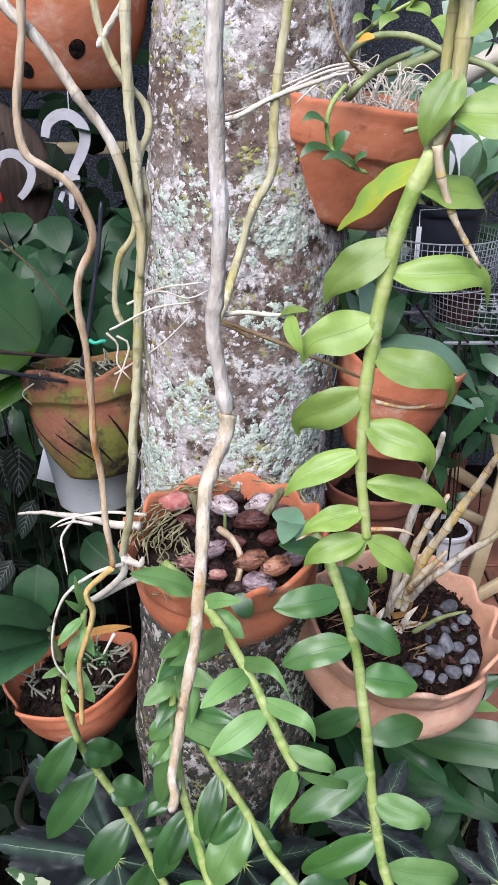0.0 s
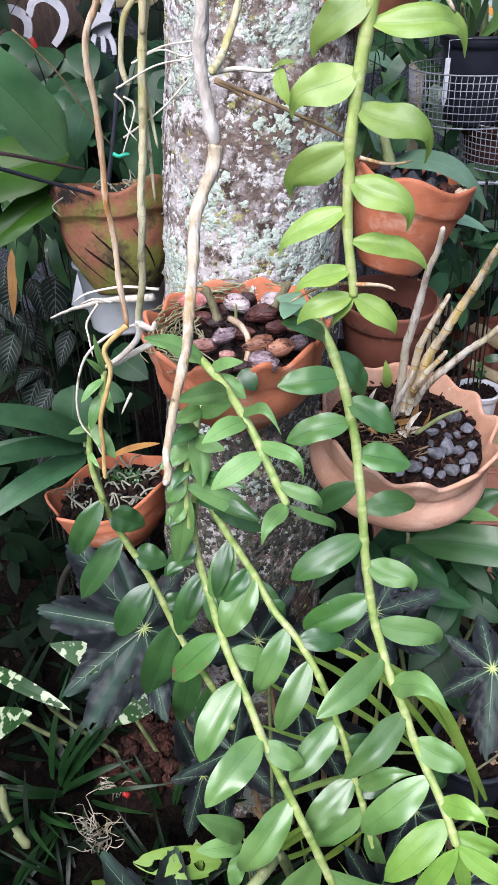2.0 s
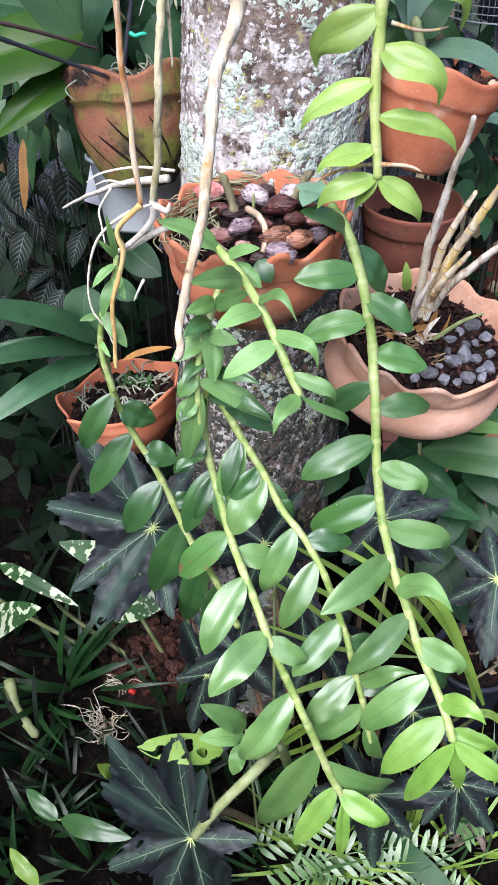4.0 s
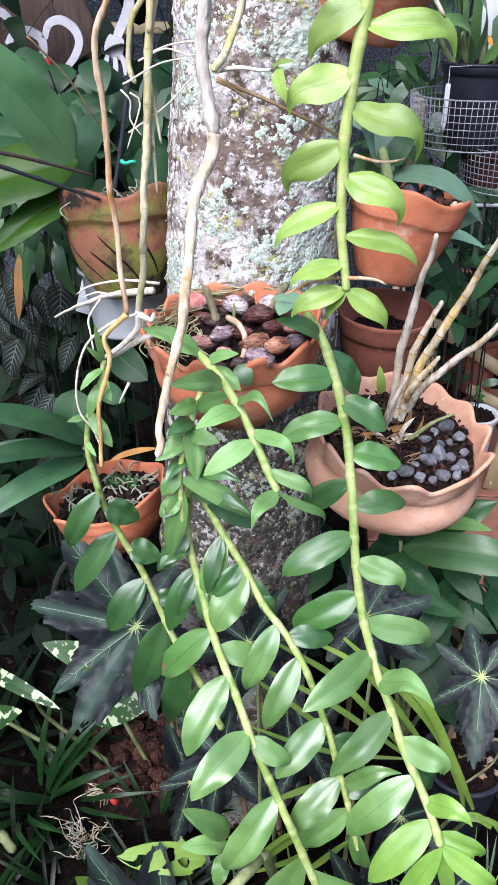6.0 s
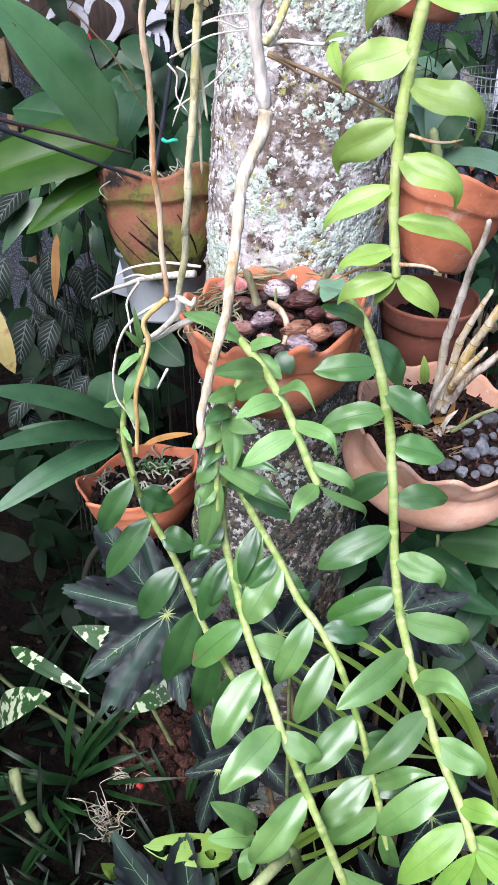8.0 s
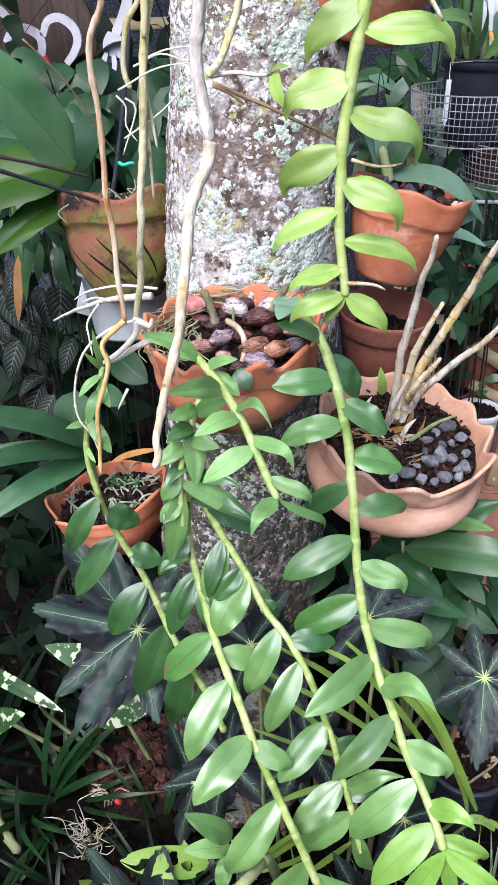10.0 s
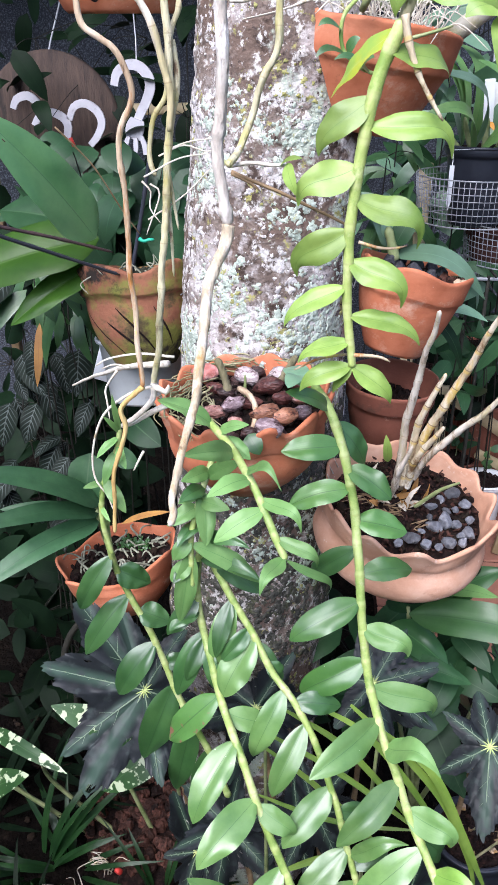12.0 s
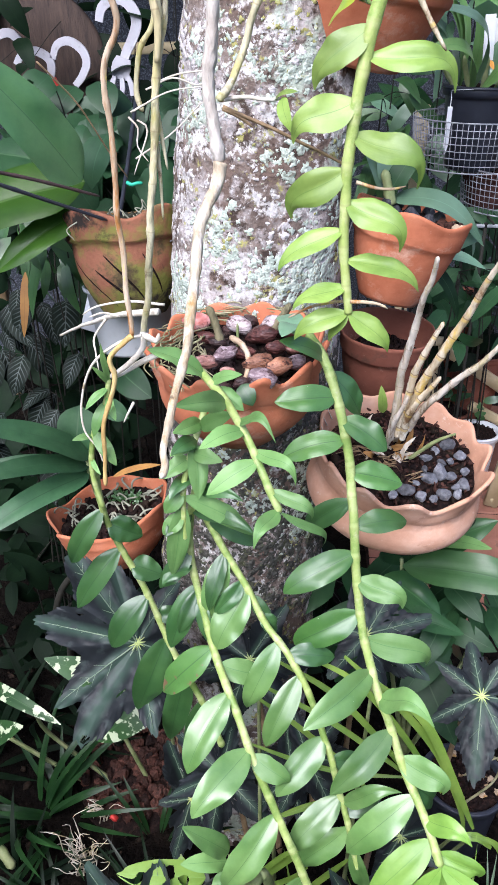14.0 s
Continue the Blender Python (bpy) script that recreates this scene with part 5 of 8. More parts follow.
roots(canes, [[(-0.123, 0.740, 1.328), (-0.157, 0.760, 1.316), (-0.189, 0.800, 1.299), (-0.235, 0.860, 1.268), (-0.292, 0.940, 1.223), (-0.354, 1.020, 1.173)]], ROOT, "root", 0.0050, 0.0020, "long whitish root")
roots(canes, [[(-0.221, 0.840, 1.277), (-0.242, 0.840, 1.246), (-0.239, 0.830, 1.227), (-0.234, 0.820, 1.204)], [(-0.133, 0.680, 1.319), (-0.168, 0.680, 1.305), (-0.202, 0.680, 1.274), (-0.219, 0.680, 1.225), (-0.220, 0.680, 1.181), (-0.206, 0.680, 1.155), (-0.198, 0.680, 1.130)], [(-0.119, 0.760, 1.330), (-0.166, 0.760, 1.333), (-0.209, 0.760, 1.325), (-0.230, 0.760, 1.313)], [(-0.150, 0.680, 1.226), (-0.158, 0.680, 1.211), (-0.165, 0.680, 1.197)], [(-0.186, 0.780, 1.304), (-0.208, 0.780, 1.309), (-0.228, 0.780, 1.302)]], ROOT, "root", 0.0021, 0.0011, "fine white root")
roots(canes, [[(-0.135, 0.700, 1.314), (-0.138, 0.700, 1.292), (-0.160, 0.700, 1.268), (-0.185, 0.700, 1.249)], [(-0.120, 0.710, 1.281), (-0.143, 0.710, 1.269), (-0.167, 0.710, 1.253), (-0.185, 0.710, 1.244)], [(-0.133, 0.700, 1.310), (-0.120, 0.700, 1.303), (-0.116, 0.700, 1.313)]], ROOT, "root", 0.0044, 0.0032, "thick whitish root")
roots(canes, [[(-0.112, 0.690, 1.598), (-0.083, 0.690, 1.609), (-0.057, 0.690, 1.603), (-0.038, 0.690, 1.610)], [(-0.128, 0.680, 1.576), (-0.088, 0.680, 1.596), (-0.050, 0.680, 1.603)], [(-0.102, 0.690, 1.604), (-0.076, 0.690, 1.613), (-0.043, 0.690, 1.617)], [(-0.131, 0.700, 1.524), (-0.086, 0.700, 1.554), (-0.053, 0.700, 1.585)], [(-0.133, 0.690, 1.570), (-0.124, 0.690, 1.558), (-0.126, 0.690, 1.539), (-0.115, 0.690, 1.523)], [(-0.124, 0.690, 1.567), (-0.114, 0.690, 1.555), (-0.132, 0.690, 1.509)]], ROOT, "root", 0.0012, 0.0007, "thin straw-coloured roots")
roots(canes, [[(-0.105, 0.700, 1.584), (-0.100, 0.700, 1.541), (-0.096, 0.700, 1.513)], [(-0.108, 0.700, 1.553), (-0.105, 0.700, 1.508), (-0.102, 0.700, 1.457)]], CANE_GREEN, "root", 0.003, 0.0014, "greenish drooping roots")
roots(canes, [[(-0.030, 0.680, 1.590), (-0.006, 0.680, 1.593), (0.017, 0.680, 1.590), (0.034, 0.680, 1.590)], [(-0.033, 0.720, 1.752), (-0.014, 0.720, 1.752), (0.014, 0.720, 1.765), (0.046, 0.720, 1.776), (0.073, 0.720, 1.785)]], ROOT, "root", 0.0026, 0.0018, "white root with a green tip")
roots(canes, [[(-0.031, 0.700, 1.581), (0.010, 0.700, 1.564), (0.052, 0.700, 1.546), (0.105, 0.700, 1.522)], [(-0.031, 0.700, 1.579), (-0.013, 0.700, 1.571), (0.002, 0.700, 1.560)]], TWIG, "twig", 0.0024, 0.0016, "thin brown twig")
s = Shape()
leaf(s, (0.025, 0.680, 1.590), (0.050, 0.660, 1.600), 0.010, (0, -0.6, 0.8))
part("new_shoot", s, LEAF_NEW, canes, "small yellow-green shoot")
s = Shape()
leaf(s, (0.034, 0.670, 1.594), (0.044, 0.650, 1.563), 0.016, (-0.5, -0.8, 0.2), hook=0.1)
part("new_shoot", s, LEAF_NEW, canes, "small yellow-green shoot")


# ---- what lies in the pots ----
def in_pot(at, tilt, x, y, h):
    return Vector(at) + frame_of(tilt) @ Vector((x, y, h))


def nut(p, size, seed, material=NUT, turn=None):
    s = Shape()
    rock(s, p, (size * 0.74, size * 0.70, size * 1.0), seed, 1.0, 0.30, turn, 0.16)
    thing("palm_nut", s, material, "dry brown palm nut lying on the potting mix", "nut", "nuts in the scalloped pot")


nut_rng = random.Random(3)
# east and north of the pot's middle, half length, kind
NUTS = (
    (-0.071, 0.070, 0.0210, NUT_RED), (-0.001, 0.052, 0.0212, NUT_PALE), (0.038, 0.014, 0.0214, NUT), (0.053, 0.060, 0.0208, NUT_PALE),
    (-0.040, -0.065, 0.0150, NUT_PINK), (-0.013, -0.046, 0.0166, NUT_MAUVE), (-0.005, -0.088, 0.0115, NUT_PINK), (0.037, -0.066, 0.0188, NUT_TAN),
    (0.066, -0.084, 0.0180, NUT_TAN), (0.090, -0.060, 0.0165, NUT_MAUVE), (0.046, -0.110, 0.0205, NUT_MAUVE), (0.060, -0.026, 0.0150, NUT),
    (-0.052, 0.039, 0.0140, NUT), (0.012, -0.016, 0.0150, NUT), (-0.030, 0.010, 0.0140, NUT_DARK), (0.090, 0.010, 0.0170, NUT_PINK),
    (0.018, -0.104, 0.0135, NUT_DARK), (0.082, 0.045, 0.0150, NUT), (-0.012, -0.112, 0.0130, NUT_DARK), (0.012, 0.090, 0.0150, NUT_DARK),
)
for i, (dx, dy, size, kind) in enumerate(NUTS):
    p = in_pot(POT_MID, TILT_MID, dx, dy, 0.002 + 0.003 * (i % 3) - (0.012 if i > 11 else 0.0))
    nut(p, size, i + 1.0, kind, (nut_rng.uniform(1.2, 1.9), nut_rng.uniform(-0.4, 0.4), nut_rng.uniform(0.9, 2.2)))
for i in range(16):
    a, r = nut_rng.uniform(0, 6.28), R_MID * 0.75 * math.sqrt(nut_rng.random())
    nut(in_pot(POT_MID, TILT_MID, r * math.cos(a), r * math.sin(a), -0.024), nut_rng.uniform(0.012, 0.017), i + 40.0, NUT_DARK, (nut_rng.uniform(1.1, 1.9), nut_rng.uniform(-0.4, 0.4), nut_rng.uniform(0, 6.28)))
filler = Shape()
for i in range(60):
    a, r = nut_rng.uniform(0, 6.28), R_MID * 0.8 * math.sqrt(nut_rng.random())
    rock(filler, in_pot(POT_MID, TILT_MID, r * math.cos(a), r * math.sin(a), -0.024), (0.010, 0.006, 0.008), i * 1.7, 1.0, 1.1)
thing("bark_chips", filler, LITTER, "dark bark and nut fragments among the nuts", "bark chips", kind="stuff")

fib = Shape()
for i in range(190):
    a = nut_rng.uniform(0.5, 4.0)
    r = R_MID * (1.0 - 0.5 * nut_rng.random() * max(0.0, 0.25 - math.cos(a)))
    p = in_pot(POT_MID, TILT_MID, r * math.cos(a), r * math.sin(a), nut_rng.uniform(-0.016, 0.002))
    d = Vector((-math.sin(a), math.cos(a), 0)) * nut_rng.uniform(0.02, 0.06)
    j = Vector((nut_rng.uniform(-0.012, 0.012), nut_rng.uniform(-0.012, 0.012), nut_rng.uniform(-0.004, 0.007)))
    tube(fib, [p, p + d * 0.5 + j, p + d + Vector((0, 0, nut_rng.uniform(-0.008, 0.008)))], 0.0014, 0.0007, 5, 0.008)
thing("orchid_roots", fib, ROOT_GREEN, "greenish orchid roots matted round the pot's rim", "roots", kind="stuff")
stub = holder("orchid_stubs", POT_MID, "short old orchid stem stubs between the nuts", "orchid stubs")
for pts, r, m in (([(-0.058, 0.900, 1.205), (-0.070, 0.900, 1.249), (-0.081, 0.900, 1.278)], 0.0066, STUB), ([(0.020, 0.905, 1.245), (0.026, 0.900, 1.259), (0.042, 0.900, 1.286)], 0.0062, STUB), ([(-0.042, 0.870, 1.243), (-0.024, 0.850, 1.238), (-0.013, 0.830, 1.225), (-0.014, 0.815, 1.210), (-0.020, 0.800, 1.190)], 0.0046, CANE_BROWN), ([(-0.034, 0.880, 1.225), (-0.033, 0.880, 1.262)], 0.0024, STEM_DULL)):
    s = Shape()
    tube(s, pts, r, r * 0.8, 12, 0.004, 0.02, 0.10, 0.002, 0.25)
    part("stub", s, m, stub)
s = Shape()
leaf(s, (-0.018, 0.765, 1.216), (0.000, 0.750, 1.192), 0.026, (0.2, -0.9, 0.3), fold=0.5)
part("leaf", s, LEAF_DULL, stub)
s = Shape()
leaf(s, (0.037, 0.840, 1.292), (0.059, 0.780, 1.284), 0.035, (0.2, -0.8, 0.6))
part("leaf", s, LEAF_BLUE, stub)
s = Shape()
leaf(s, (0.054, 0.820, 1.286), (0.037, 0.760, 1.291), 0.030, (-0.2, -0.8, 0.6))
part("leaf", s, LEAF_BLUE, stub)

# stones and canes in the wide pale pot
st_rng = random.Random(8)
# east and north of the pot's middle, half length
STONES = (
    (0.087, 0.043, 0.0140), (0.043, -0.004, 0.0110), (0.066, -0.039, 0.0160), (0.045, -0.057, 0.0135), (0.086, -0.042, 0.0105),
    (0.028, -0.108, 0.0120), (0.003, -0.098, 0.0140), (0.068, -0.094, 0.0120), (0.105, -0.061, 0.0125), (0.094, -0.086, 0.0095),
    (0.108, 0.017, 0.0115), (0.092, -0.068, 0.0070), (0.050, -0.106, 0.0080), (0.062, 0.020, 0.0090), (0.112, -0.024, 0.0090),
    (0.022, -0.074, 0.0070), (-0.020, -0.112, 0.0090), (0.072, -0.008, 0.0075), (0.088, 0.000, 0.0080), (0.040, -0.032, 0.0065),
)
for i, (x, y, z) in enumerate(STONES):
    s = Shape()
    chunk(s, in_pot(POT_RIGHT, TILT_RIGHT, x, y, -0.018 + 0.45 * z), (z * 1.05, z * st_rng.uniform(0.85, 1.1), z * 1.35), i + 2, 11 + i % 5, (st_rng.uniform(1.1, 2.0), st_rng.uniform(-0.4, 0.4), st_rng.uniform(0, 6.28)))
    thing("stone", s, STONE, "grey weathered stone on dark compost", "stone", "stones in the pale pot", smooth=False)
rcane = holder("orchid", POT_RIGHT, "cluster of dry jointed orchid canes in the pale pot", "orchid", "hanging orchids")
for pts, r, m in (([(0.222, 1.000, 1.010), (0.228, 0.990, 1.117), (0.235, 0.970, 1.212), (0.245, 0.950, 1.290), (0.256, 0.930, 1.355)], 0.0086, CANE_GREY),
                  ([(0.243, 1.000, 1.017), (0.256, 0.980, 1.102), (0.284, 0.960, 1.190), (0.309, 0.950, 1.248), (0.329, 0.930, 1.315), (0.347, 0.900, 1.382)], 0.0088, CANE),
                  ([(0.251, 1.000, 1.028), (0.266, 0.970, 1.086), (0.306, 0.950, 1.142), (0.347, 0.930, 1.199), (0.384, 0.910, 1.252)], 0.0078, CANE_GREY),
                  ([(0.233, 1.000, 1.016), (0.243, 0.990, 1.097), (0.258, 0.970, 1.185), (0.281, 0.960, 1.244)], 0.0082, CANE),
                  ([(0.243, 1.000, 1.011), (0.245, 0.980, 1.070), (0.270, 0.960, 1.122), (0.287, 0.950, 1.156)], 0.0082, CANE),
                  ([(0.219, 1.000, 1.005), (0.223, 0.980, 1.054), (0.241, 0.970, 1.106)], 0.0070, CANE_GREY),
                  ([(0.257, 0.970, 0.990), (0.284, 0.950, 1.029), (0.316, 0.920, 1.068)], 0.0045, STEM_DULL)):
    s = Shape()
    tube(s, pts, r * 0.72, r * 0.40, 14, 0.003, 0.033 + 0.6 * r, 0.05, 0.0035, 0.24, belly=0.34)
    part("cane", s, m, rcane)
s = Shape()
for i in range(30):
    a, r = st_rng.uniform(1.5, 5.5), R_RIGHT * st_rng.uniform(0.1, 0.75)
    p = in_pot(POT_RIGHT, TILT_RIGHT, -0.03 + r * math.cos(a), r * math.sin(a) * 0.7, -0.016)
    tube(s, [p, p + Vector((st_rng.uniform(-0.03, 0.03), st_rng.uniform(-0.02, 0.02), 0.008)), p + Vector((st_rng.uniform(-0.05, 0.05), st_rng.uniform(-0.03, 0.03), 0))], 0.0013, 0.0007, 5, 0.01)
part("root", s, TWIG, rcane, "thin dry brown roots", kind="stuff")
s = Shape()
leaf(s, (0.205, 1.000, 1.059), (0.197, 0.990, 1.116), 0.016, (0, -0.9, 0.4))
part("leaf", s, LEAF_NEW, rcane)
s = Shape()
for i in range(80):
    a, r = st_rng.uniform(0, 6.28), R_RIGHT * 0.84 * math.sqrt(st_rng.random())
    z = st_rng.uniform(0.003, 0.009)
    rock(s, in_pot(POT_RIGHT, TILT_RIGHT, r * math.cos(a), r * math.sin(a), -0.023), (z, z, z * 1.4), i * 1.1, 0.7, 1.1)
thing("bark_chips", s, LITTER, "dark bark chips among the grey stones", "bark chips", kind="stuff")
s = Shape()
for i in range(420):
    a, r = st_rng.uniform(0, 6.28), R_RIGHT * 0.85 * math.sqrt(st_rng.random())
    z = st_rng.uniform(0.0012, 0.0032)
    rock(s, in_pot(POT_RIGHT, TILT_RIGHT, r * math.cos(a), r * math.sin(a), -0.0185 + st_rng.uniform(0, 0.003)), (z, z, z * st_rng.uniform(1, 2.6)), i * 1.7, 0.6, 0.8)
thing("husk_crumbs", s, CHIP, "reddish brown husk crumbs strewn between the stones", "husk crumbs", kind="stuff")
for i in range(20):
    s = Shape()
    q = in_pot(POT_RIGHT, TILT_RIGHT, st_rng.uniform(-0.06, 0.02), st_rng.uniform(-0.02, 0.035), -0.018)
    leaf(s, q, q + Vector((st_rng.uniform(-0.03, 0.04), st_rng.uniform(-0.03, 0.0), st_rng.uniform(0.005, 0.065))), 0.011, (st_rng.uniform(-1, 1), -0.6, 0.5), 0.2, 0.5, wave=0.6)
    part("sheath", s, CANE_GREY if i % 3 else LEAF_BROWN, rcane, "papery dry leaf sheath")
s = Shape()
for k in range(7):
    tube(s, [in_pot(POT_RIGHT, TILT_RIGHT, R_RIGHT * 0.93 * math.cos(2.2 + 0.16 * k), R_RIGHT * 0.93 * math.sin(2.2 + 0.16 * k), -0.01), in_pot(POT_RIGHT, TILT_RIGHT, R_RIGHT * 0.99 * math.cos(2.25 + 0.16 * k), R_RIGHT * 0.99 * math.sin(2.25 + 0.16 * k), 0.012)], 0.0012, 0.0008, 5, 0.01)
part("root", s, ROOT, rcane, "white roots on the rim", kind="stuff")


holes(pr, POT_RIGHT, [(-1.42, -0.120, 0.016, 0.008, 0), (-0.45, -0.090, 0.012, 0.008, 0)], TILT_RIGHT)
holes(ph, POT_HANG, [(-1.70, -0.085, 0.011, 0.012, 0), (-1.02, -0.05, 0.008, 0.012, 0), (-1.75, -0.180, 0.010, 0.011, 0), (-1.13, -0.155, 0.011, 0.012, 0)], (2, 0))
s = Shape()
for a in (-2.2, 0.2, 1.4):
    tube(s, [in_pot(POT_HANG, (2, 0), R_HANG * 0.98 * math.cos(a), R_HANG * 0.98 * math.sin(a), 0.0), in_pot(POT_HANG, (2, 0), 0, 0, 0.45)], 0.0012, 0.0012, 5, 0.05)
tube(s, [in_pot(POT_HANG, (2, 0), 0, 0, 0.45), in_pot(POT_HANG, (2, 0), 0.03, 0.3, 0.62), (-0.25, 1.55, 2.77)], 0.0014, 0.0014, 5, 0.05)
part("hanging_wire", s, WIRE, ph, "wires up to the netting roof")

holes(pl, POT_LEFT, [(-2.20, -0.116, 0.0018, 0.046, -0.9), (-1.70, -0.122, 0.0034, 0.030, -1.0), (-1.42, -0.112, 0.0026, 0.046, -0.8), (-0.9, -0.105, 0.0022, 0.038, -0.6)], TILT_LEFT, "slot", "dark patch on the clay for a cut slot's shaded inside")

# charcoal in the deep pot
for i, (x, y, z) in enumerate(((-0.040, -0.050, 0.020), (-0.012, -0.056, 0.022), (0.018, -0.058, 0.019), (-0.050, 0.0, 0.022), (0.0, 0.02, 0.024), (-0.03, 0.05, 0.022), (0.035, 0.04, 0.020), (0.045, 0.0, 0.018))):
    s = Shape()
    chunk(s, in_pot(POT_BACK, TILT_BACK, x, y, -0.002), (z * 0.8, z * 0.75, z), i + 50, 12, (st_rng.uniform(0.2, 0.9), st_rng.uniform(-0.5, 0.5), st_rng.uniform(0, 3)))
    thing("charcoal_lump", s, CHARCOAL, "black charcoal lump in the deep clay pot", "charcoal", "charcoal in the deep pot", smooth=False)
for i in range(11):
    s = Shape()
    z = st_rng.uniform(0.006, 0.010)
    rock(s, in_pot(POT_BACK, TILT_BACK, R_BACK * st_rng.uniform(0.42, 0.80), R_BACK * st_rng.uniform(-0.55, 0.1), -0.004), (z, z, z * 1.4), i * 3.3, 0.8, 0.5)
    thing("bark_piece", s, CANE_BROWN if i % 4 == 0 else CHIP, "reddish brown bark piece in the deep clay pot", "bark piece", "bark in the deep pot")
back_orchid = holder("orchid", POT_BACK, "strap-leaved orchid growing in the deep charcoal pot", "orchid")
s = Shape()
tube(s, [(0.207, 1.220, 1.362), (0.198, 1.220, 1.393), (0.190, 1.220, 1.420)], 0.010, 0.007, 8, 0.006, 0.03)
part("stem", s, STEM_DULL, back_orchid)
for b, t, w, m in (((0.206, 1.240, 1.368), (0.374, 1.200, 1.297), 0.050, LEAF_BLUE), ((0.199, 1.240, 1.380), (0.158, 1.280, 1.445), 0.04, LEAF_BLUE), ((0.203, 1.240, 1.389), (0.186, 1.300, 1.468), 0.045, LEAF_BLUE), ((0.206, 1.220, 1.389), (0.250, 1.250, 1.450), 0.04, LEAF_DARK), ((0.290, 1.320, 1.244), (0.406, 1.300, 1.225), 0.03, LEAF_BLUE), ((0.296, 1.320, 1.233), (0.367, 1.300, 1.120), 0.03, LEAF_DARK), ((0.194, 1.250, 1.383), (0.229, 1.300, 1.424), 0.05, LEAF_BLUE)):
    s = Shape()
    leaf(s, b, t, w, (0.1, -0.5, 0.85), 0.24 if t[0] > 0.373 and b[0] < 0.21 else 0.14, 0.25, nv=18, full=0.6)
    part("leaf", s, m, back_orchid)

# plants in the orange pot
top_orchid = holder("orchid", POT_TOP, "small orchid with matted pale roots in the orange pot", "orchid")
tr_rng = random.Random(21)
s = Shape()
for i in range(120):
    a, r = tr_rng.uniform(0, 6.28), R_TOP * 0.8 * math.sqrt(tr_rng.random())
    p = in_pot(POT_TOP, TILT_TOP, r * math.cos(a), r * math.sin(a), -0.02)
    q = p + Vector((tr_rng.uniform(-0.04, 0.04), tr_rng.uniform(-0.03, 0.03), tr_rng.uniform(0.01, 0.075)))
    e = q + Vector((tr_rng.uniform(-0.05, 0.05), tr_rng.uniform(-0.03, 0.03), tr_rng.uniform(-0.04, 0.01)))
    tube(s, [p, q, e], 0.0013, 0.0007, 5, 0.008, wobble=0.003)
for pts in ([(0.112, 1.000, 1.789), (0.083, 1.000, 1.782), (0.047, 1.000, 1.767), (0.005, 0.950, 1.751), (-0.040, 0.900, 1.739)], [(0.120, 1.020, 1.792), (0.091, 1.020, 1.788), (0.054, 1.020, 1.774), (0.017, 1.020, 1.759)], [(0.112, 1.000, 1.782), (0.083, 1.000, 1.775), (0.051, 1.000, 1.749)], [(0.129, 1.030, 1.785), (0.099, 1.030, 1.781), (0.070, 1.030, 1.763)]):
    tube(s, pts, 0.0018, 0.001, 6, 0.008)
part("root", s, ROOT, top_orchid, "matted straw-coloured roots", kind="stuff")
for pts, r0, r1, m in (([(0.115, 1.020, 1.754), (0.127, 1.000, 1.772), (0.160, 1.050, 1.789), (0.193, 1.050, 1.803)], 0.0050, 0.0040, STEM_DULL), ([(0.115, 1.050, 1.791), (0.123, 1.020, 1.811), (0.148, 1.020, 1.821), (0.184, 1.020, 1.820), (0.223, 0.980, 1.802), (0.263, 0.960, 1.789), (0.299, 0.950, 1.758), (0.329, 0.940, 1.723), (0.352, 0.940, 1.665)], 0.0042, 0.0036, STEM_DULL), ([(0.075, 1.000, 1.888), (0.087, 1.000, 1.850), (0.104, 1.000, 1.805), (0.138, 1.040, 1.775)], 0.0018, 0.0018, TWIG), ([(0.109, 1.000, 1.769), (0.092, 0.980, 1.749), (0.088, 0.980, 1.725), (0.095, 0.980, 1.701), (0.116, 0.980, 1.683), (0.139, 0.980, 1.673)], 0.0030, 0.0026, STEM), ([(0.124, 1.050, 1.819), (0.157, 1.050, 1.841), (0.199, 1.050, 1.861)], 0.0026, 0.0018, STEM), ([(0.182, 1.000, 1.718), (0.211, 1.000, 1.726), (0.240, 1.000, 1.735)], 0.0026, 0.0018, STEM_DULL)):
    s = Shape()
    tube(s, pts, r0, r1, 8, 0.005, 0.03, 0.12, 0.0015, 0.12)
    part("stem", s, m, top_orchid)
